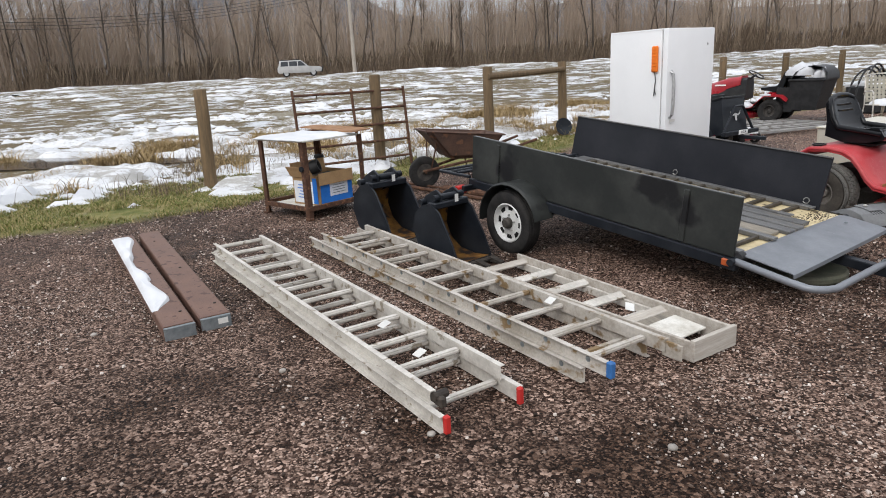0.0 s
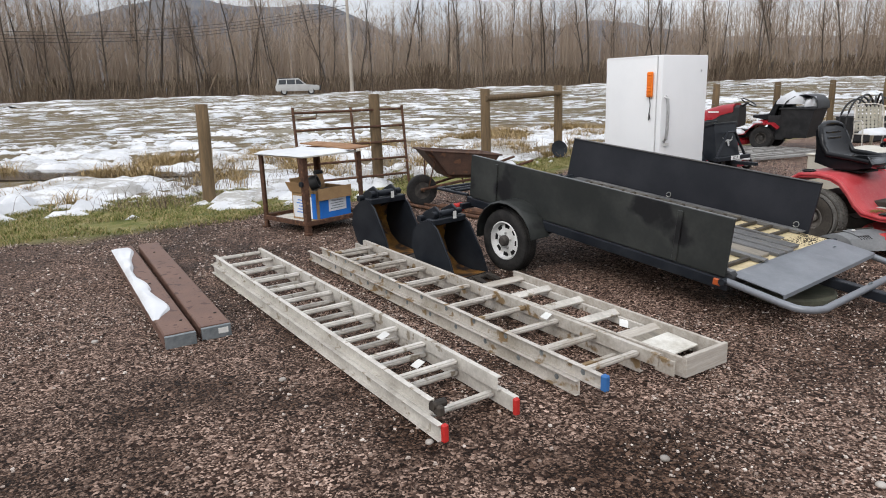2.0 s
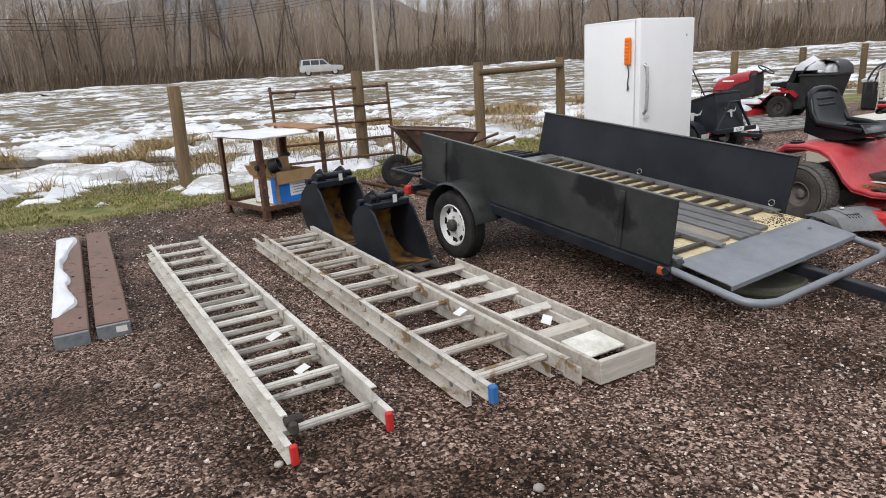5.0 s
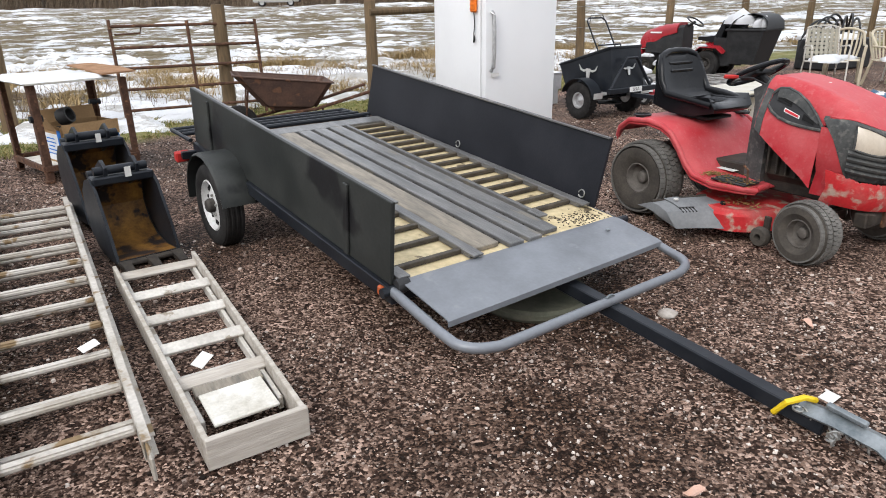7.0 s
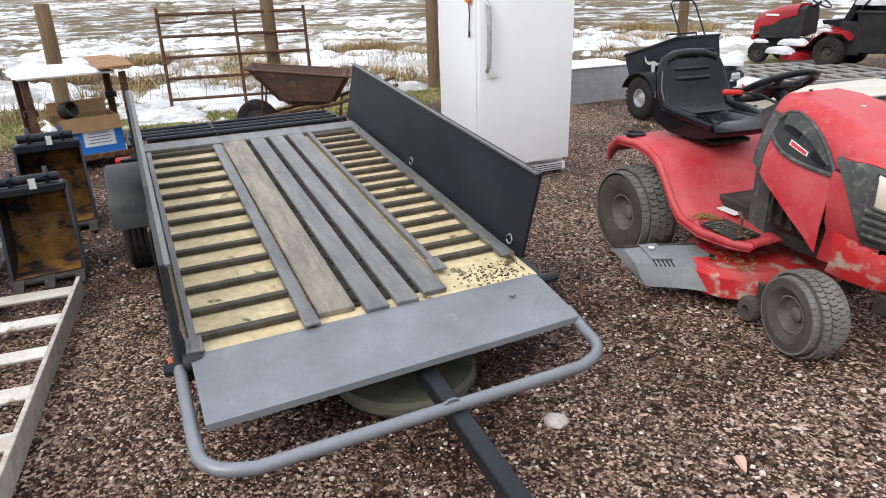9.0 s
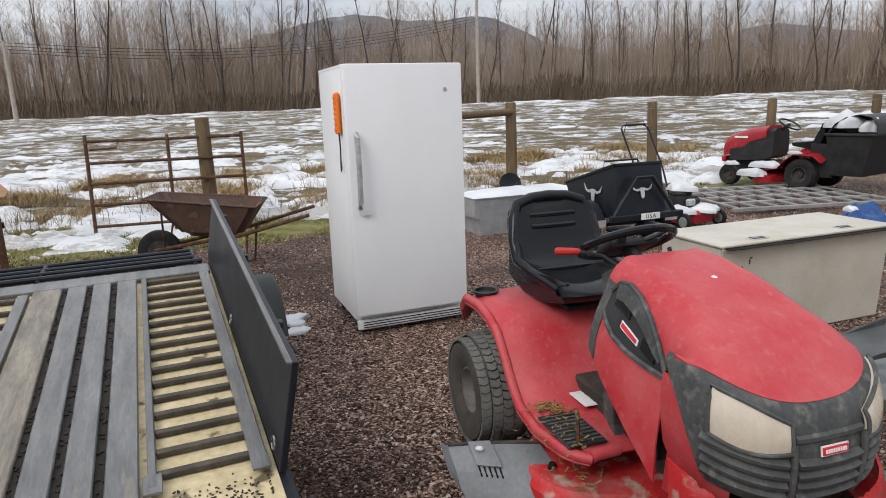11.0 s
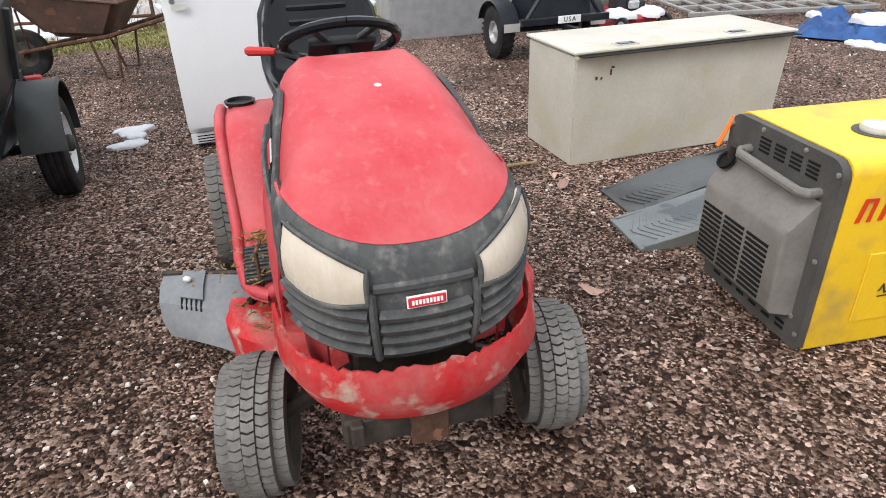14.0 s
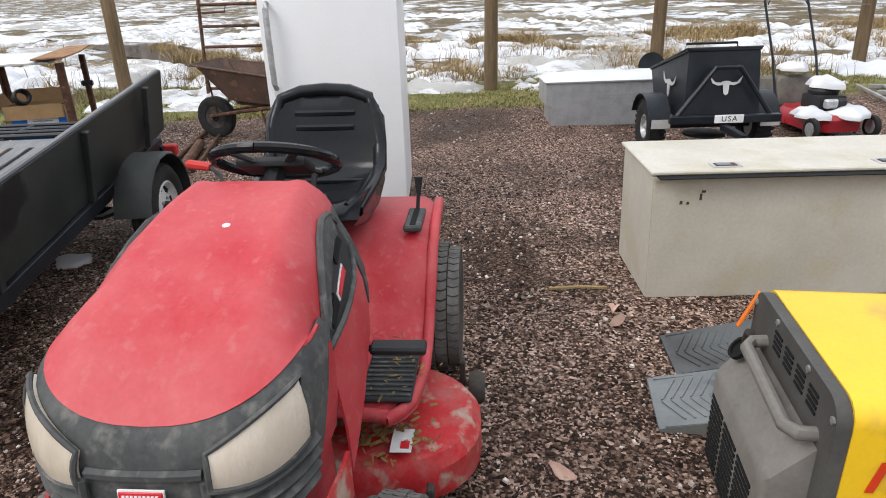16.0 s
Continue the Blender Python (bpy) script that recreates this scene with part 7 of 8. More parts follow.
# ---- push mower ----
def build_push_mower():
    # local x to the front
    p = thing("push_mower", T(5.25, 11.35, 0.0, 0, 0, -48), "red push mower with a black engine under clumps of snow", "push mower")
    bm = B()
    loft(bm, [[(x * k, y * k, z) for x, y in ((0.36, -0.14), (0.36, 0.14), (0.22, 0.26), (-0.24, 0.26), (-0.36, 0.16), (-0.36, -0.16), (-0.24, -0.26), (0.22, -0.26))] for z, k in ((0.07, 1.0), (0.17, 1.0), (0.21, 0.9), (0.22, 0.5))])
    part("deck", bm, "red_glossy", p)
    for x in (0.33, -0.36):
        for s in (-1, 1):
            m = T(x, s * 0.28, 0.10, 90, 0, 0)
            bm = B()
            tyre(bm, 0.10, 0.06, 0.045, 20, m)
            wh = part("wheel", bm, "rubber", p)
            part("rim", lathe(B(), [(0.062, -0.02), (0.062, 0.02), (0.03, 0.024), (0.0, 0.026)], 14, T(x, s * 0.28, 0.10, -90 * s, 0, 0)), "chrome_dull", wh)
    bm = B()
    box(bm, (0.02, 0, 0.28), (0.28, 0.26, 0.14), bev=0.03, seg=2)
    lathe(bm, [(0.12, 0.34), (0.13, 0.38), (0.10, 0.42), (0.0, 0.43)], 18, T(0, 0, 0))
    box(bm, (0.16, 0.02, 0.28), (0.10, 0.18, 0.10), bev=0.02)
    part("engine", bm, "black_plastic", p)
    part("muffler", box(B(), (0.20, -0.05, 0.29), (0.06, 0.12, 0.08), bev=0.015), "chrome_dull", p)
    part("handle", tube(B(), [(-0.34, -0.22, 0.16), (-0.52, -0.22, 0.62), (-0.80, -0.22, 1.12), (-0.83, -0.16, 1.16), (-0.83, 0.16, 1.16), (-0.80, 0.22, 1.12), (-0.52, 0.22, 0.62), (-0.34, 0.22, 0.16)], 0.012, 7), "black_paint", p)
    part("bail", tube(B(), [(-0.77, -0.20, 1.08), (-0.80, -0.14, 1.20), (-0.80, 0.14, 1.20), (-0.77, 0.20, 1.08)], 0.006, 5), "black_paint", p)
    part("grass_bag", box(B(), (-0.55, 0, 0.36), (0.42, 0.40, 0.30), T(0, 0, 0, 0, -8, 0), bev=0.06, seg=3), surf("grey_bag_cloth", (0.16, 0.145, 0.125), (0.10, 0.09, 0.08), 0.9, 0, 6), p, "grey-brown cloth grass bag")
    for x, y, z, a, h in ((0.0, 0.0, 0.42, 0.16, 0.08), (0.28, 0.08, 0.20, 0.19, 0.07), (0.16, -0.2, 0.19, 0.16, 0.07), (0.12, 0.22, 0.19, 0.14, 0.06), (-0.5, 0.0, 0.51, 0.18, 0.06)):
        snow_lump(p.matrix_world @ Matrix.Translation((x, y, z)), a, a * 0.8, h, "small clump of snow on a push mower")


def snow_lump(m, rx, ry, h, label):
    rows = []
    n = 22
    sd = m.translation.x * 3.3
    for i in range(8):
        v = i / 7
        row = []
        for k in range(n):
            a = 2 * math.pi * k / n
            c_, s_ = math.cos(a), math.sin(a)
            rr = (1 - v ** 2.6) ** 0.5 if v < 1 else 0.02
            rr *= 1 + 0.55 * noise.noise((c_ * 1.3 + sd, s_ * 1.3, sd)) + 0.30 * noise.noise((c_ * 3.4 + sd, s_ * 3.4, sd + v))
            lift = 1 + 0.55 * noise.noise((c_ * rr * 1.8 + sd, s_ * rr * 1.8, 4.0))
            row.append((rx * rr * c_, ry * rr * s_, h * v * lift - 0.012 * (i == 0)))
        rows.append(row)
    single("snow_clump", loft(B(), rows), "snow_clean", label, "snow", m=m, smooth=70)


build_push_mower()


# ---- second lawn tractor with bagger ----
def build_tractor_far():
    t = thing("lawn_tractor", T(7.48, 14.55, 0.0, 0, 0, 137), "deep red lawn tractor with black rear bagger, snow on top", "lawn tractor")
    fx = 1.22
    for s in (-1, 1):
        mower_tyre(t, 0.0, s * 0.36, 0.26, 0.22, 0.12, "dark_rim", -s, "rubber", False)
        mower_tyre(t, fx, s * 0.36, 0.19, 0.15, 0.09, "dark_rim", -s, "rubber", False)
    part("chassis", box(B(), (0.6, 0, 0.34), (1.35, 0.32, 0.16), bev=0.02), "black_plastic", t)

    def ring(x, hw, z0, z1):
        return [(x, -hw, z0), (x, -hw * 1.02, (z0 + z1) / 2), (x, -hw * 0.92, z1 - 0.05), (x, -hw * 0.6, z1), (x, hw * 0.6, z1), (x, hw * 0.92, z1 - 0.05), (x, hw * 1.02, (z0 + z1) / 2), (x, hw, z0)]
    part("hood", loft(B(), [ring(0.70, 0.24, 0.80, 0.985), ring(0.98, 0.255, 0.72, 0.95), ring(1.15, 0.26, 0.58, 0.90), ring(1.38, 0.25, 0.50, 0.83), ring(1.47, 0.21, 0.48, 0.74)]), "red_glossy", t, "deep red hood", smooth=50)
    part("side_cover", loft(B(), [ring(0.58, 0.22, 0.50, 0.95), ring(0.69, 0.225, 0.45, 0.94), ring(0.985, 0.262, 0.42, 0.82), ring(1.32, 0.262, 0.42, 0.70)]), "black_plastic", t)
    for s in (-1, 1):
        part("headlamp", box(B(), (1.455, s * 0.13, 0.70), (0.05, 0.12, 0.05), bev=0.015), "silver", t)
        part("side_decal", box(B(), (1.12, s * 0.268, 0.80), (0.24, 0.004, 0.03)), "decal_white", t)
    part("bumper", box(B(), (1.46, 0, 0.42), (0.08, 0.46, 0.10), bev=0.03, seg=2), "red_glossy", t)

    def tub(x, hw, zt, zo):
        return [(x, u * hw, zt if abs(u) < 0.85 else zo) for u in (-1, -0.95, -0.85, -0.4, 0.0, 0.4, 0.85, 0.95, 1)]
    part("fender", sheet(B(), [tub(-0.32, 0.46, 0.56, 0.46), tub(-0.2, 0.48, 0.63, 0.56), tub(0.1, 0.48, 0.64, 0.57), tub(0.24, 0.47, 0.56, 0.47), tub(0.36, 0.45, 0.40, 0.34), tub(0.62, 0.43, 0.35, 0.30), tub(0.80, 0.42, 0.36, 0.30)], 0.01), "red_glossy", t, smooth=50)
    rows = []
    prof = [(0.26, 0.70), (0.27, 0.75), (0.10, 0.76), (-0.06, 0.78), (-0.14, 0.95), (-0.17, 1.05), (-0.22, 1.05), (-0.22, 0.9), (-0.15, 0.70), (0.0, 0.66)]
    for j in range(5):
        u = -1 + j / 2
        rows.append([(x, u * 0.23 * (0.9 if z > 1.0 else 1), z - 0.02 * u * u) for x, z in prof])
    part("seat", loft(B(), rows), "seat_black", t, smooth=55)
    sw = T(0.46, 0, 1.0, 0, -30, 0)
    part("steering_wheel", tube(B(), [sw @ Vector(p) for p in arc((0, 0, 0), 0.17, 0, 360, 24)], 0.014, 7, caps=False), "black_plastic", t)
    part("steering_column", tube(B(), [(0.62, 0, 0.9), (0.46, 0, 1.0)], 0.025, 8), "black_plastic", t)
    bm = B()
    out = [(0.62 + 0.26 * math.cos(a), 0.52 * math.sin(a)) for a in [2 * math.pi * k / 24 for k in range(24)]]
    loft(bm, [[(x, y, 0.10) for x, y in out], [(x, y, 0.20) for x, y in out], [(0.62 + (x - 0.62) * 0.8, y * 0.85, 0.24) for x, y in out]])
    part("cutting_deck", bm, "red_glossy", t)
    bin_ = part("bagger", loft(B(), [[(-0.40, -0.36, 0.28), (-0.86, -0.36, 0.28), (-0.86, 0.36, 0.28), (-0.40, 0.36, 0.28)], [(-0.36, -0.44, 0.86), (-1.0, -0.44, 0.86), (-1.0, 0.44, 0.86), (-0.36, 0.44, 0.86)]]), "black_plastic", t, "black plastic rear bagger")
    part("bagger_rim", box(B(), (-0.68, 0, 0.875), (0.70, 0.92, 0.04), bev=0.01), "black_plastic", bin_)
    rows = []
    for k in range(7):
        a = math.pi * k / 6
        rows.append([(-0.70 + 0.34 * math.cos(a) - 0.06 * math.sin(a), y * (1 - 0.12 * math.sin(a)), 0.89 + 0.27 * math.sin(a)) for y in (-0.42, -0.2, 0.2, 0.42)])
    part("bagger_cover", sheet(B(), rows, 0.01), "black_plastic", bin_, smooth=60)
    part("side_skirt", box(B(), (-0.25, 0.30, 0.48), (0.34, 0.02, 0.50), bev=0.004), "black_plastic", t)
    part("bagger_duct", box(B(), (-0.30, -0.12, 0.72), (0.26, 0.34, 0.40), bev=0.06, seg=2), "black_plastic", t)
    part("side_skirt", box(B(), (-0.25, -0.30, 0.40), (0.30, 0.02, 0.40), bev=0.004), "black_plastic", t)
    for x, y, z, a, b_, h in ((-0.48, 0.16, 0.98, 0.22, 0.26, 0.20), (-0.62, -0.14, 1.03, 0.24, 0.24, 0.12), (-0.86, 0.22, 0.93, 0.16, 0.18, 0.16), (0.60, 0.34, 0.345, 0.24, 0.11, 0.09), (0.72, 0.46, 0.21, 0.22, 0.12, 0.11), (1.22, 0.36, 0.36, 0.13, 0.08, 0.05), (0.10, 0.44, 0.59, 0.12, 0.05, 0.03), (0.1, 0.0, 0.745, 0.13, 0.16, 0.05)):
        snow_lump(t.matrix_world @ Matrix.Translation((x, y, z)), a, b_, h, "clump of snow on a red lawn tractor")


build_tractor_far()


# ---- aluminium frame lying flat ----
def build_flat_frame():
    f = thing("aluminium_frame", T(5.95, 12.05, 0.03, 0, 0, 22), "grey aluminium grid frame lying flat on gravel", "frame")
    L, w = 2.3, 1.9
    for y in (0.0, 0.48, 0.95, 1.45, w):
        part("long_rail", box(B(), (L / 2 + y * 0.1, y, 0.03), (L, 0.05, 0.05), bev=0.006), "alu_dull", f)
    for k in range(9):
        part("cross_rail", box(B(), (0.06 + k * 0.275, w / 2, 0.045), (0.035, w, 0.03), T(0, 0, 0), bev=0.005), "alu_dull", f)


build_flat_frame()


# ---- tarpaulin ----
def cloth(name, m, sx, sy, hh, seed, mat, label):
    rows = []
    for i in range(34):
        u = i / 33
        row = []
        for j in range(26):
            v = j / 25
            e = min(1, 7 * min(u, 1 - u, v, 1 - v))
            r = 1.25 * abs(noise.fractal((u * 3.6 + seed, v * 3.2, seed), 0.75, 2.3, 5)) ** 0.8
            ex, ey = 0.10 * noise.noise((v * 4, seed, 0)), 0.10 * noise.noise((u * 4, seed, 5))
            row.append((sx * (u - 0.5 + ex), sy * (v - 0.5 + ey), 0.012 + hh * (0.25 + 1.1 * r) * e))
        rows.append(row)
    return single(name, sheet(B(), rows, 0.004), mat, label, "tarpaulin", m=m, smooth=70)


cloth("tarpaulin", T(7.55, 11.45, 0.0, 0, 0, -20), 1.15, 0.95, 0.13, 1.3, "tarp", "crumpled bright blue tarpaulin with snow on gravel")
cloth("canvas_cover", T(8.25, 10.75, 0.0, 0, 0, -38), 1.15, 0.75, 0.10, 4.1, "tarp_grey", "crumpled slate-blue canvas lying beside a tarpaulin")
for x, y, a, h, z in ((7.62, 11.28, 0.20, 0.09, 0.14), (7.15, 11.62, 0.10, 0.05, 0.14), (7.45, 10.92, 0.14, 0.04, 0.0), (7.75, 10.72, 0.12, 0.05, 0.0), (7.95, 10.45, 0.13, 0.06, 0.0), (7.6, 10.78, 0.16, 0.03, 0.0), (8.5, 10.9, 0.12, 0.03, 0.12)):
    snow_lump(T(x, y, z, 0, 0, x * 90), a, a * 0.7, h, "small clump of snow beside a tarpaulin")


# ---- patio chairs ----
def build_metal_chair(m):
    c = thing("patio_chair", m, "grey metal patio chair with woven strap back, snow on seat", "chair", "patio chairs")
    for s in (-1, 1):
        part("side_frame", tube(B(), [(0.25, s * 0.27, 0.0), (0.22, s * 0.27, 0.42), (0.20, s * 0.28, 0.64), (0.12, s * 0.28, 0.67), (-0.20, s * 0.28, 0.64), (-0.26, s * 0.27, 0.60)], 0.013, 7), "alu", c)
        part("back_leg", tube(B(), [(-0.34, s * 0.26, 0.0), (-0.22, s * 0.26, 0.40), (-0.28, s * 0.25, 0.66), (-0.36, s * 0.24, 0.93)], 0.013, 7), "alu", c)
    part("back_top", tube(B(), [(-0.36, -0.24, 0.93), (-0.37, -0.12, 0.96), (-0.37, 0.12, 0.96), (-0.36, 0.24, 0.93)], 0.013, 7), "alu", c)
    part("seat_frame", tube(B(), [(0.22, -0.26, 0.42), (0.22, 0.26, 0.42), (-0.22, 0.26, 0.40), (-0.22, -0.26, 0.40), (0.22, -0.26, 0.42)], 0.012, 6), "alu", c)
    for k in range(7):
        z = 0.47 + k * 0.068
        part("back_strap", box(B(), (-0.245 - 0.13 * (z - 0.42) / 0.5, 0, z), (0.006, 0.47, 0.045), T(0, 0, 0), bev=0.002), "sling", c)
    for k in range(7):
        y = -0.21 + k * 0.07
        part("back_strap", box(B(), (0, y, 0.25), (0.006, 0.045, 0.50), T(-0.245, 0, 0.44, 0, -14, 0), bev=0.002), "sling", c)
    for k in range(6):
        part("seat_strap", box(B(), (-0.18 + k * 0.073, 0, 0.415), (0.05, 0.5, 0.006), bev=0.002), "sling", c)
    snow_lump(c.matrix_world @ Matrix.Translation((0.02, 0, 0.42)), 0.24, 0.25, 0.10, "mound of snow on a patio chair seat")


def build_plastic_chair(m):
    c = thing("plastic_chair", m, "moulded beige plastic garden chair with slatted back", "chair", "patio chairs")
    rows = []
    for j in range(9):
        u = -1 + j / 4
        rows.append([(0.24, u * 0.22, 0.40), (0.20, u * 0.23, 0.425 - 0.015 * (1 - u * u)), (-0.10, u * 0.21, 0.405 - 0.02 * (1 - u * u)), (-0.20, u * 0.21, 0.42)])
    part("seat", sheet(B(), rows, 0.008), "beige", c, smooth=60)
    for k in range(7):
        a = radians(-54 + 18 * k)
        x, y = -0.19 - 0.06 * math.cos(a), 0.25 * math.sin(a)
        part("back_slat", tube(B(), [(x, y * 0.85, 0.42), (x - 0.06, y, 0.62), (x - 0.12, y * 1.02, 0.80 + 0.09 * math.cos(a))], 0.018, 6, flat=0.45), "beige", c)
    part("back_rim", tube(B(), [(-0.10, -0.26, 0.63)] + [(-0.19 - 0.16 * math.cos(radians(-62 + 15.5 * k)), 0.27 * math.sin(radians(-62 + 15.5 * k)), 0.74 + 0.15 * math.cos(radians(-62 + 15.5 * k))) for k in range(9)] + [(-0.10, 0.26, 0.63)], 0.022, 7), "beige", c)
    for s in (-1, 1):
        part("arm", tube(B(), [(-0.16, s * 0.27, 0.63), (0.08, s * 0.29, 0.63), (0.20, s * 0.28, 0.61), (0.23, s * 0.27, 0.42), (0.27, s * 0.27, 0.0)], 0.024, 7, flat=0.7), "beige", c)
        part("back_leg", tube(B(), [(-0.18, s * 0.22, 0.42), (-0.28, s * 0.25, 0.0)], 0.024, 7), "beige", c)
    snow_lump(c.matrix_world @ Matrix.Translation((0.02, 0, 0.41)), 0.20, 0.2, 0.07, "mound of snow on a plastic chair seat")


build_metal_chair(T(8.62, 12.72, 0.0, 0, 0, -100))
build_plastic_chair(T(9.15, 13.15, 0.0, 0, 0, -118))
build_plastic_chair(T(9.72, 12.75, 0.0, 0, 0, -75))
build_metal_chair(T(10.2, 13.1, 0.0, 0, 0, -110))

# hoops of black pipe, grey crates and a boarded house corner behind the chairs
for k in range(7):
    bm = B()
    pts = arc((0, 0, 0), 0.62 + 0.05 * (k % 3), 5, 178, 18, "xz")
    tube(bm, pts, 0.022, 7)
    single("pipe_hoop", bm, "black_plastic", "bent hoop of black plastic pipe", "pipe", "black pipe hoops", m=T(9.9 + 0.18 * k, 15.6 + 0.12 * k, 0.35, 0, 0, 30 + 7 * k))
bm = B()
box(bm, (0, 0, 0.30), (1.5, 0.7, 0.6), bev=0.03)
single("cable_crate", bm, "black_plastic", "low black crate under bent pipe hoops", "crate", m=T(10.4, 15.9, 0.0, 0, 0, 30))
snow_lump(T(10.2, 15.7, 0.6), 0.5, 0.3, 0.12, "mound of snow on a black crate")


def build_house_corner():
    # corner of a house, simplified to a row of posts and orange boards
    s = thing("timber_rack", T(14.2, 20.6, 0.0, 0, 0, 24), "tall house corner of weathered orange-brown timber boards", "rack")
    for k in range(4):
        part("rack_post", box(B(), (k * 1.0, 0, 1.35), (0.10, 0.10, 2.7), bev=0.008), "post_wood", s)
    for k in range(26):
        part("board", box(B(), (0.06 + k * 0.118, -0.07, 1.30), (0.10, 0.024, 2.3 + 0.2 * math.sin(k * 2.3)), bev=0.004), surf_once("house_board"), s)


def surf_once(name):
    if name not in M:
        M[name] = surf(name, (0.30, 0.17, 0.085), (0.20, 0.115, 0.06), 0.85, 0, 4, stretch=(4, 4, 0.6), rand=0.25)
    return name


build_house_corner()


# ---- distance: poles, trees, hills ----
def build_utility_pole(x, y, h, label):
    p = thing("utility_pole", T(x, y, field_rise(y)), label, "pole", "utility poles")
    part("shaft", tube(B(), [(0, 0, -0.3), (0, 0, h)], 0.2, 10, radii=[0.26, 0.17]), "pole_grey", p)
    part("lamp_arm", tube(B(), [(0, 0, h - 0.4), (-0.5, 0, h - 0.1), (-1.0, 0, h - 0.05)], 0.05, 6), "pole_grey", p)
    part("lamp_head", box(B(), (-1.15, 0, h - 0.08), (0.5, 0.22, 0.14), bev=0.04), "galv", p)


build_utility_pole(-14.0, 90.6, 16.2, "tall grey street-lamp pole before bare woods")
build_utility_pole(-60.0, 62.0, 8.6, "grey utility pole before bare woods")
build_utility_pole(-10.0, 110.0, 10.5, "thin pale utility pole among bare trees")


for k in range(4):
    bm = B()
    z = 8.6 + 0.35 * k
    tube(bm, [(-60 + 46 * f, 62 + 28.6 * f, z + 3.0 * f - 2.2 * math.sin(math.pi * f)) for f in [j / 10 for j in range(11)]], 0.03, 4)
    single("overhead_cable", bm, "black_plastic", "thin dark overhead cable crossing before bare woods", "cable", "overhead cables")


def build_far_car():
    # local x to the front of the car
    c = thing("estate_car", T(-16.9, 72.2, field_rise(72.2), 0, 0, 14), "silver-white off-road estate car on a road before bare woods", "car")
    M["car_paint"] = surf("silver_white_car_paint", (0.42, 0.42, 0.41), (0.34, 0.335, 0.33), 0.35, 0.1, 1.5)
    M["car_glass"] = surf("dark_car_glass", (0.025, 0.028, 0.032), (0.035, 0.038, 0.042), 0.1, 0.0, 2, bump=0.0)

    def ring(x, hw, z0, z1):
        return [(x, -hw, z0), (x, -hw * 1.02, (z0 + z1) / 2), (x, -hw * 0.96, z1), (x, hw * 0.96, z1), (x, hw * 1.02, (z0 + z1) / 2), (x, hw, z0)]
    part("body", loft(B(), [ring(-2.28, 0.82, 0.52, 0.98), ring(-2.15, 0.88, 0.42, 1.08), ring(0.9, 0.90, 0.40, 1.08), ring(1.05, 0.90, 0.42, 1.06), ring(2.15, 0.86, 0.46, 0.97), ring(2.32, 0.78, 0.50, 0.86)]), "car_paint", c, smooth=40)
    part("cabin", loft(B(), [[(-2.18, y, 1.06) for y in (-0.82, 0.82)] + [(0.95, y, 1.06) for y in (0.82, -0.82)], [(-2.02, y, 1.70) for y in (-0.66, 0.66)] + [(0.18, y, 1.72) for y in (0.66, -0.66)]]), "car_paint", c)
    for sd in (-1, 1):
        for x0, x1, x2, x3 in ((-1.95, -1.15, -1.15, -1.86), (-1.05, -0.22, -0.22, -1.05), (-0.12, 0.72, 0.20, -0.12)):
            bm = B()
            loft(bm, [[(x0, sd * 0.826, 1.12), (x1, sd * 0.826, 1.12), (x2, sd * 0.70, 1.60), (x3, sd * 0.70, 1.60)], [(x0, sd * 0.79, 1.12), (x1, sd * 0.79, 1.12), (x2, sd * 0.66, 1.60), (x3, sd * 0.66, 1.60)]])
            part("side_window", bm, "car_glass", c)
        part("roof_rail", tube(B(), [(-1.9, sd * 0.58, 1.76), (0.05, sd * 0.58, 1.78)], 0.025, 6), "black_plastic", c)
        for x in (-1.42, 1.42):
            m = T(x, sd * 0.78, 0.36, 90, 0, 0)
            wh = part("wheel", tyre(B(), 0.36, 0.22, 0.22, 24, m), "rubber", c)
            part("rim", lathe(B(), [(0.22, -0.08), (0.22, 0.08), (0.08, 0.05), (0.0, 0.06)], 16, T(x, sd * 0.78, 0.36, -90 * sd, 0, 0)), "chrome_dull", wh)
        part("headlamp", box(B(), (2.26, sd * 0.62, 0.82), (0.10, 0.26, 0.14), bev=0.03), "silver", c)
    part("windscreen", loft(B(), [[(0.93, -0.74, 1.10), (0.93, 0.74, 1.10), (0.24, 0.62, 1.66), (0.24, -0.62, 1.66)], [(0.97, -0.74, 1.12), (0.97, 0.74, 1.12), (0.28, 0.62, 1.68), (0.28, -0.62, 1.68)]]), "car_glass", c)
    part("bull_bar", tube(B(), [(2.40, -0.75, 0.45), (2.46, -0.6, 0.95), (2.46, 0.6, 0.95), (2.40, 0.75, 0.45)], 0.05, 6), "black_plastic", c)
    part("bumper", box(B(), (2.34, 0, 0.50), (0.18, 1.66, 0.20), bev=0.04), "black_plastic", c)


build_far_car()


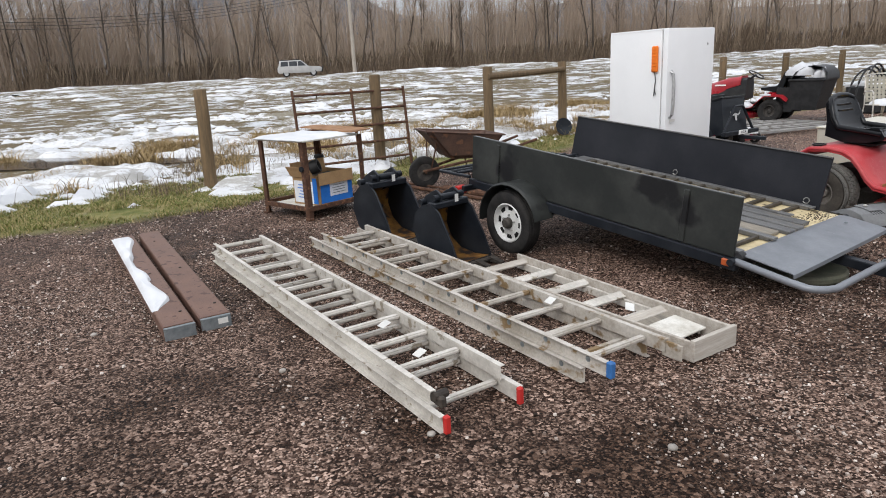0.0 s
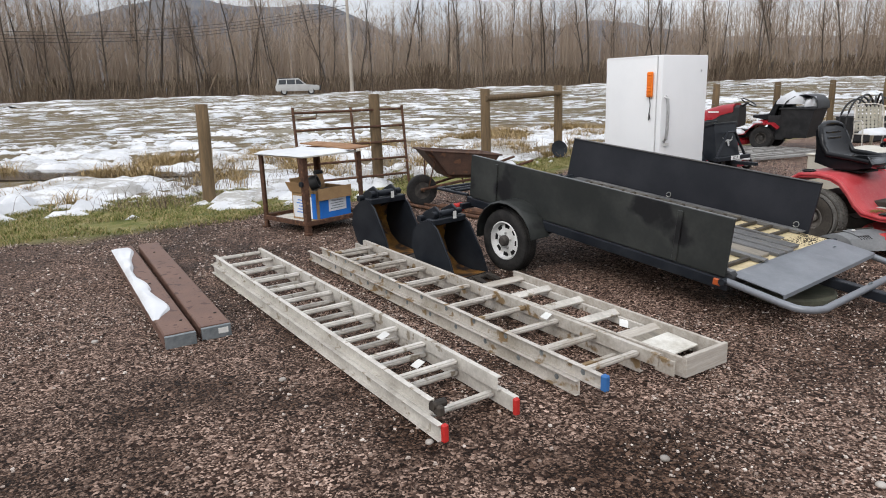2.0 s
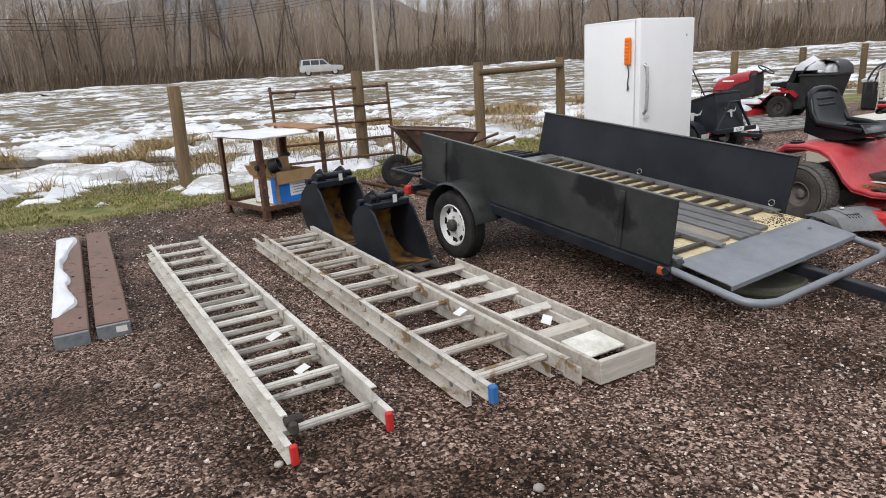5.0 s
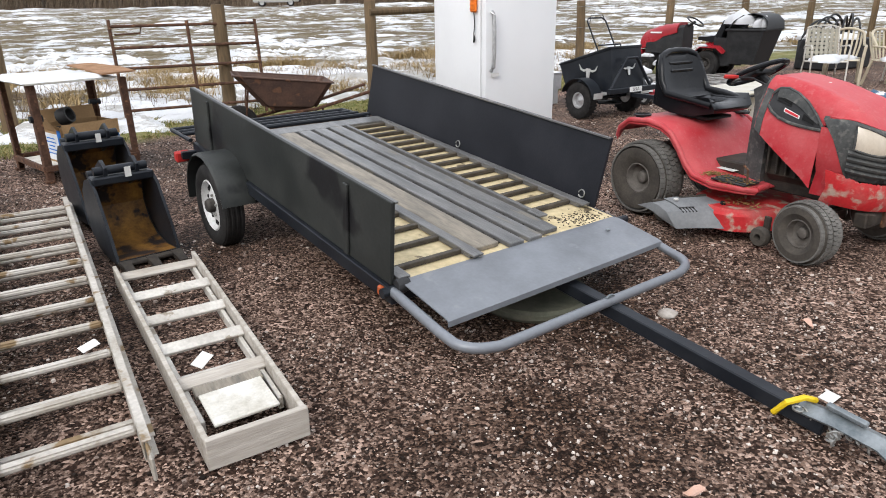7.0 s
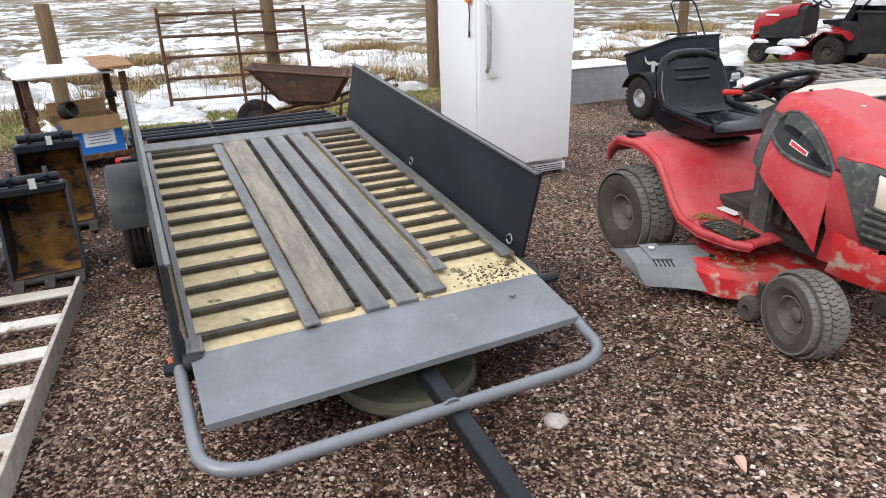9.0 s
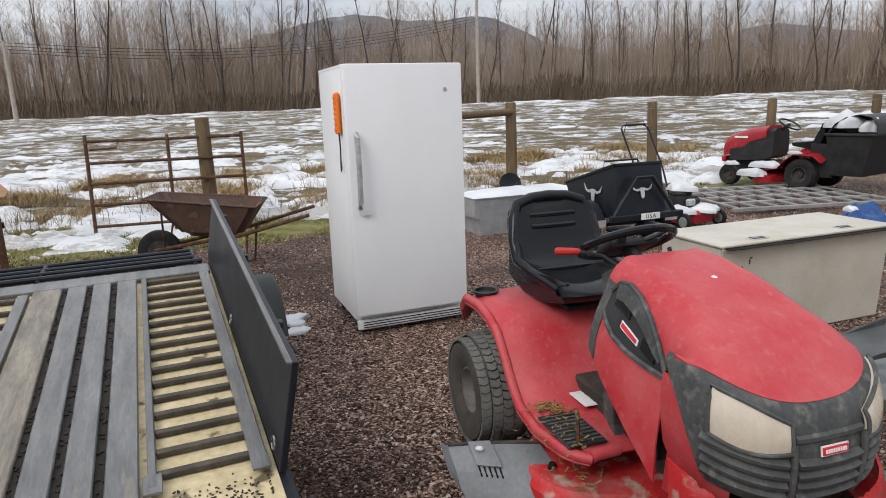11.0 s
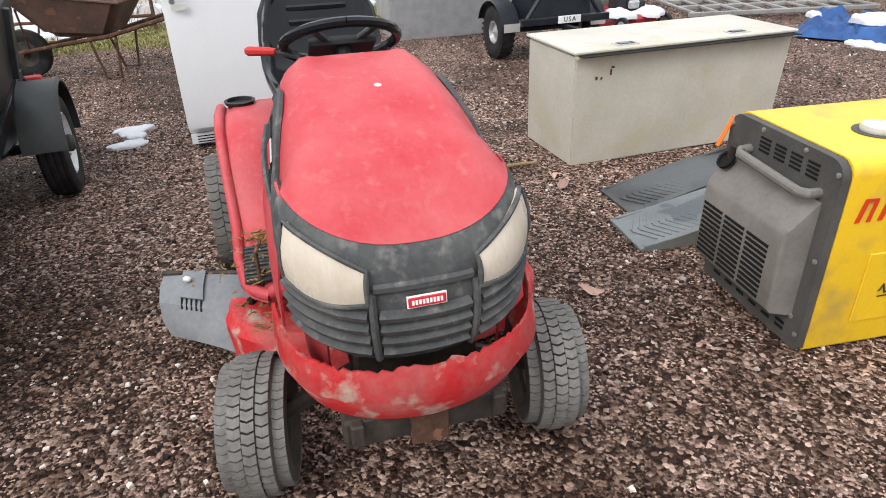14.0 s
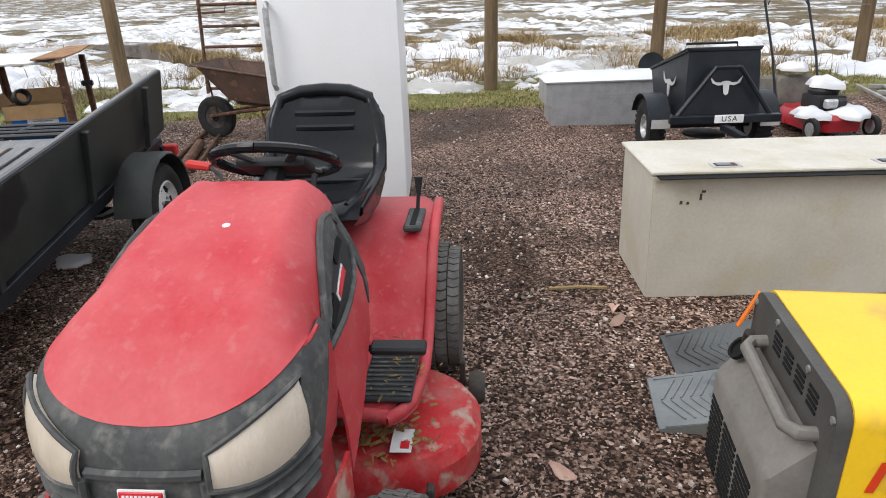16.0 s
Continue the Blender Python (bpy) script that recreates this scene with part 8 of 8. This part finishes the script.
def tree_mesh(seed, h, spread, twigs):
    """A bare upright tree: a long wavering trunk, short steep limbs, and ever thinner branches and twigs."""
    rng = random.Random(seed)
    trunk, crown = B(), B()

    def grow(bm, p, d, length, r, depth):
        n = (8, 5, 3, 2)[depth]
        pts, radii = [p], [r]
        q, dd = p.copy(), d.normalized()
        wander = (0.06, 0.18, 0.22, 0.22)[depth]
        for k in range(n):
            dd = (dd + Vector((rng.gauss(0, wander), rng.gauss(0, wander), 0.05 + 0.05 * depth))).normalized()
            q = q + dd * (length / n)
            pts.append(q.copy())
            radii.append(r * (1 - 0.72 * (k + 1) / n))
        tube(bm, pts, r, 5 if depth == 0 else 3, radii=radii, caps=False)
        if depth >= 3:
            return
        kids = (20, 7, twigs)[depth]
        for k in range(kids):
            f = rng.uniform(0.26 if depth == 0 else 0.15, 1.0)
            i = min(int(f * n), n - 1)
            base = pts[i].lerp(pts[i + 1], f * n - i)
            ang = rng.uniform(0, 6.28)
            side = Vector((math.cos(ang), math.sin(ang), 0))
            nd = (dd * 0.7 + side * spread * rng.uniform(0.5, 1.3) + Vector((0, 0, 0.30))).normalized()
            size = (0.24, 0.5, 0.55)[depth] * rng.uniform(0.5, 1.15) * (1.2 - 0.65 * f)
            grow(crown if depth else trunk, base, nd, length * size, max(0.011, r * (0.30 if depth == 0 else 0.42) * (1.1 - 0.6 * f)), depth + 1)
    grow(trunk, Vector((0, 0, -0.3)), Vector((rng.gauss(0, 0.05), rng.gauss(0, 0.05), 1)), h, h * 0.0088, 0)
    return trunk, crown


def tree_line(x):
    """The edge of the woods bends nearer on both sides."""
    return 96 + 0.42 * (x + 38) if x < -38 else 96 - 0.06 * x if x < 20 else 94.8 - 0.28 * (x - 20)


TREES = []
for k in range(6):
    tb, cb = tree_mesh(20 + k, (17, 15, 19, 14, 16, 18)[k], (0.62, 0.75, 0.55, 0.8, 0.9, 0.65)[k], 5)
    holder = thing("bare_tree", T(-52 + k * 4.0, tree_line(-52 + k * 4.0), field_rise(90), 0, 0, 30 * k), "tall bare winter tree with grey-brown trunk at a field's edge", "tree", "bare trees at the field's edge")
    part("trunk", tb, "bark", holder, smooth=60)
    part("crown", cb, "twig", holder, "leafless crown of thin twigs", smooth=60)
    TREES.append(holder)
rng = random.Random(77)
for k in range(112):
    x = -118 + k * 1.93 + rng.uniform(-1.6, 1.6)
    y = tree_line(x) + rng.uniform(-2, 9)
    s = rng.uniform(0.42, 1.0) ** 0.8 * 1.12 * (1.2 if x < -42 else 1.0)
    src = TREES[k % 6]
    c = copy_thing(src, T(x, y, field_rise(y), rng.uniform(-4, 4), rng.uniform(-4, 4), rng.uniform(0, 360)))
    c.scale = (s, s, s * rng.uniform(0.9, 1.15))


def build_woods():
    """The mass of woods behind the first trees: many thin stems and twigs in one mesh, of uneven height."""
    rng2 = np.random.default_rng(5)
    verts, faces = [], []

    def stick(x, y, z, dx, dy, dz, w):
        b = len(verts)
        verts.extend([(x - w, y, z), (x + w, y + w * 0.5, z), (x, y - w, z), (x + dx, y + dy, z + dz)])
        faces.extend([(b, b + 1, b + 3), (b + 1, b + 2, b + 3), (b + 2, b, b + 3)])
    for k in range(4600):
        x = rng2.uniform(-135, 120)
        y = tree_line(x) + 3 + 34 * rng2.random() ** 1.3
        h = rng2.uniform(8, 18) * (0.85 + 0.35 * noise.noise((x * 0.05, 3, 0))) * (1.3 if x < -42 else 1.0)
        lean = rng2.normal(0, 0.7, 2)
        stick(x, y, 1.2, lean[0], lean[1], h, rng2.uniform(0.05, 0.13))
        for j in range(34):
            f = rng2.uniform(0.15, 0.97)
            a = rng2.uniform(0, 6.28)
            ll = h * rng2.uniform(0.10, 0.30) * (1.15 - 0.6 * f)
            stick(x + lean[0] * f, y + lean[1] * f, 1.3 + h * f, math.cos(a) * ll * 0.75, math.sin(a) * ll * 0.75, ll * rng2.uniform(0.35, 1.0), rng2.uniform(0.014, 0.032))
    raw("far_woods", verts, faces, "far_twig", "dense brown-grey bare woods far behind the field, haze in their colour", "woods")
    verts, faces = [], []
    for k in range(26000):
        x = rng2.uniform(-120, 120)
        y = tree_line(x) - 3.0 + 12 * rng2.random()
        h = rng2.uniform(0.7, 3.4) * (0.75 + 0.6 * noise.noise((x * 0.12, 8, 0)))
        b = len(verts)
        w = rng2.uniform(0.010, 0.024)
        dx, dy = rng2.normal(0, 0.20 * h, 2)
        g = field_rise(y)
        verts.extend([(x - w, y, g - 0.1), (x + w, y, g - 0.1), (x + dx + w, y + dy, g + h), (x + dx * 1.1, y + dy, g + h * 1.25)])
        faces.extend([(b, b + 1, b + 2), (b, b + 2, b + 3)])
    raw("brushwood", verts, faces, "weed_twigs", "low brown brush along the edge of the woods", "brush")


build_woods()


def build_conifers():
    for k, (x, y, h) in enumerate(((58, 62, 15), (63, 66, 17), (68, 60, 14), (74, 63, 18), (54, 70, 12))):
        t = thing("conifer", T(x, y, field_rise(y)), "dark green conifer at the edge of bare woods", "tree", "dark conifers")
        part("trunk", tube(B(), [(0, 0, -0.2), (0, 0, h)], 0.2, 6, radii=[0.22, 0.03]), "bark", t)
        r2 = random.Random(k)
        bm = B()
        for j in range(420):
            f = r2.random() ** 0.8
            z = h * (0.08 + 0.9 * f)
            a = r2.uniform(0, 6.28)
            L = (1 - f) * h * 0.22 * r2.uniform(0.6, 1.1) + 0.2
            p = Vector((0, 0, z))
            e = Vector((math.cos(a) * L, math.sin(a) * L, z - L * 0.35))
            sd = Vector((-math.sin(a), math.cos(a), 0)) * L * 0.22
            md = p.lerp(e, 0.6)
            vs = [bm.verts.new(q) for q in (p, md + sd - Vector((0, 0, 0.1)), e, md - sd - Vector((0, 0, 0.1)), md + Vector((0, 0, 0.12)))]
            for q in ((0, 1, 4), (1, 2, 4), (2, 3, 4), (3, 0, 4)):
                bm.faces.new([vs[i] for i in q])
        part("crown", bm, "conifer", t, "drooping dark green boughs")


build_conifers()


def hill_material():
    m, n, l, b = material("hazy_wooded_hill")
    co = n.new("ShaderNodeTexCoord")
    a = n.new("ShaderNodeTexNoise")
    a.inputs["Scale"].default_value, a.inputs["Detail"].default_value, a.inputs["Roughness"].default_value = 0.006, 9, 0.65
    l.new(co.outputs["Object"], a.inputs["Vector"])
    # no volume: the blue-grey of aerial haze is painted into the forest tones
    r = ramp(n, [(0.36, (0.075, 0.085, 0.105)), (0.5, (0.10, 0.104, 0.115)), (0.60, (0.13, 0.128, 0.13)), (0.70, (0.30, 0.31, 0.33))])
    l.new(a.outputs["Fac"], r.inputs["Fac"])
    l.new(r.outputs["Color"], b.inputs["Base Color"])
    b.inputs["Roughness"].default_value = 1.0
    return m


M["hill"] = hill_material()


def ridge(x):
    """Height of the hills along a line two kilometres off."""
    z = 140 * math.exp(-((x + 775) / 290) ** 2) + 105 * math.exp(-((x + 385) / 200) ** 2) + 60 * math.exp(-((x - 390) / 260) ** 2) + 95 * math.exp(-((x + 1180) / 330) ** 2)
    return z + 118 + 14 * noise.fractal((x * 0.006, 1, 0), 0.8, 2.1, 5)


def build_hills():
    rows_v, faces = [], []
    xs = [-2600 + 26 * k for k in range(201)]
    prof = [(-500, 0.0), (-330, 0.22), (-200, 0.5), (-90, 0.80), (0, 1.0), (150, 0.85), (400, 0.0)]
    for x in xs:
        for dy, f in prof:
            z = ridge(x) * f + (14 * noise.noise((x * 0.01, dy * 0.01, 2)) if 0 < f < 1 else 0)
            rows_v.append((x, 2000 + dy, max(z, -2) - (2 if f == 0 else 0)))
    w = len(prof)
    for i in range(len(xs) - 1):
        for j in range(w - 1):
            a = i * w + j
            faces.append((a, a + w, a + w + 1, a + 1))
    raw("hills", rows_v, faces, "hill", "wooded hills with snow dusting on the horizon, coloured blue-grey for haze", "hill", "structure", True)


build_hills()


# ---- small litter on the ground ----
rngl = random.Random(21)
for k, (x, y, s, mat, nm, lab) in enumerate(((1.62, 2.30, 0.022, "stone_pale", "stone", "tan stone lying on dark gravel"), (0.66, 2.44, 0.02, "stone_pale", "stone", "flat grey stone beside a ladder"), (3.72, 4.18, 0.045, "stone_pale", "stone", "pale rounded stone on dark gravel"),
                                             (5.381, 5.944, 0.05, "leaf", "dead_leaf", "pinkish dead leaf on gravel"), (5.159, 6.92, 0.05, "leaf", "dead_leaf", "pinkish dead leaf on gravel"), (5.091, 7.034, 0.045, "leaf", "dead_leaf", "pinkish dead leaf on gravel"), (4.30, 4.05, 0.034, "leaf", "dead_leaf", "orange-brown dead leaf on gravel"), (3.45, 2.95, 0.034, "leaf", "dead_leaf", "orange-brown dead leaf on gravel"),
                                             (2.9, 2.55, 0.03, "leaf", "dead_leaf", "orange-brown dead leaf on gravel"), (4.9, 3.4, 0.034, "leaf", "dead_leaf", "orange-brown dead leaf on gravel"), (-0.15, 3.1, 0.02, "stone_pale", "stone", "tan stone lying on dark gravel"), (-1.5, 3.7, 0.02, "stone_pale", "stone", "tan stone lying on dark gravel"), (2.35, 2.1, 0.02, "stone_pale", "stone", "tan stone lying on dark gravel"))):
    bm = B()
    if nm == "stone":
        bmesh.ops.create_icosphere(bm, subdivisions=2, radius=s)
        for v in bm.verts:
            v.co *= 1 + 0.35 * noise.noise(v.co * 25 + Vector((k, 0, 0)))
            v.co.z *= 0.55
        z = s * 0.25
    else:
        rows = []
        for i in range(6):
            u = i / 5
            hw = s * 0.55 * math.sin(math.pi * min(0.97, 0.06 + u)) ** 0.7
            rows.append([((u - 0.5) * 2 * s, q * hw, 0.006 + 0.012 * abs(q) + 0.010 * math.sin(u * 5 + k)) for q in (-1, -0.5, 0, 0.5, 1)])
        sheet(bm, rows, 0.0012)
        z = 0.006
    single(nm, bm, mat, lab, nm.replace("_", " "), m=T(x, y, z + ground_z(x, y), 0, 0, rngl.uniform(0, 360)), smooth=60)
for x, y, a, b_, h in ((2.27, 7.27, 0.17, 0.075, 0.03), (2.35, 7.16, 0.08, 0.07, 0.03), (2.42, 7.00, 0.12, 0.06, 0.03), (2.30, 5.95, 0.12, 0.09, 0.03)):
    snow_lump(T(x, y, 0.0, 0, 0, 58), a, b_, h, "small melting patch of snow on gravel")
bm = B()
tube(bm, [(0, 0, 0.012), (0.15, 0.01, 0.014), (0.28, 0.0, 0.012)], 0.008, 5)
single("dry_stalk", bm, "dry_grass", "yellow dry stalk lying on gravel", "stalk", m=T(4.75, 7.05, 0.01, 0, 0, 35))


# ---- grass, weeds, gravel, snow ----
def in_turf(x, y):
    return yard_edge(x) - 0.15 + 0.5 * noise.noise((x, y, 0)) < y


rg = random.Random(31)
spots = []
while len(spots) < 9500:
    x, y = rg.uniform(-9, 6), rg.uniform(5, 16)
    e = y - yard_edge(x)
    if in_turf(x, y) and e < 3.2 and noise.noise((x * 0.8, y * 0.8, 2.2)) > -0.35:
        spots.append((x, y, 0.0, 1.0))
blades("grass", spots, "grass_blades", "short winter grass beside the gravel", 0.042, 1.9, 0.004, 9, 1)
spots = []
while len(spots) < 900:
    x, y = rg.uniform(-14, 14), rg.uniform(8, 24)
    e = y - fence_line(x)
    if 0.0 < e < 9 and noise.noise((x * 0.75, y * 0.75, 8.2)) > 0.26:
        spots.append((x, y, 0.0, rg.uniform(1.4, 3.8)))
blades("dry_grass_tufts", spots, "dry_grass", "clumps of tan dry grass along a ditch", 0.085, 1.5, 0.006, 34, 2)
spots = []
while len(spots) < 150:
    x, y = rg.uniform(-9, 12), rg.uniform(8, 20)
    e = y - fence_line(x)
    if -0.2 < e < 4.5 and noise.noise((x * 0.5, y * 0.5, 5.2)) > 0.0:
        spots.append((x, y, 0.0, rg.uniform(1.5, 3.6)))
blades("dead_weeds", spots, "weed_twigs", "brown dead weed stems along a fence", 0.12, 0.8, 0.0035, 14, 3)
scatter_gravel()
build_snow()


# ---- ditch water ----
def water_material():
    m, n, l, b = material("ditch_water")
    b.inputs["Base Color"].default_value = (0.045, 0.036, 0.026, 1)
    b.inputs["Roughness"].default_value = 0.08
    w = n.new("ShaderNodeTexNoise")
    w.inputs["Scale"].default_value = 6
    co = n.new("ShaderNodeTexCoord")
    l.new(co.outputs["Object"], w.inputs["Vector"])
    bp = n.new("ShaderNodeBump")
    bp.inputs["Strength"].default_value, bp.inputs["Distance"].default_value = 0.08, 0.01
    l.new(w.outputs["Fac"], bp.inputs["Height"])
    l.new(bp.outputs["Normal"], b.inputs["Normal"])
    return m


M["water"] = water_material()
bm = B()
prism(bm, [(4.2 * math.cos(a) * (1 + 0.35 * noise.noise((math.cos(a) * 1.4, math.sin(a) * 1.4, 2))), 0.85 * math.sin(a) * (1 + 0.5 * noise.noise((math.cos(a) * 2, math.sin(a) * 2, 5)))) for a in [2 * math.pi * k / 40 for k in range(40)]], 0.03)
single("water", bm, "water", "still brown ditch water between snow and dry grass", "water", kind="structure", m=T(-8.3, 13.1, 0.012, 0, 0, -14))
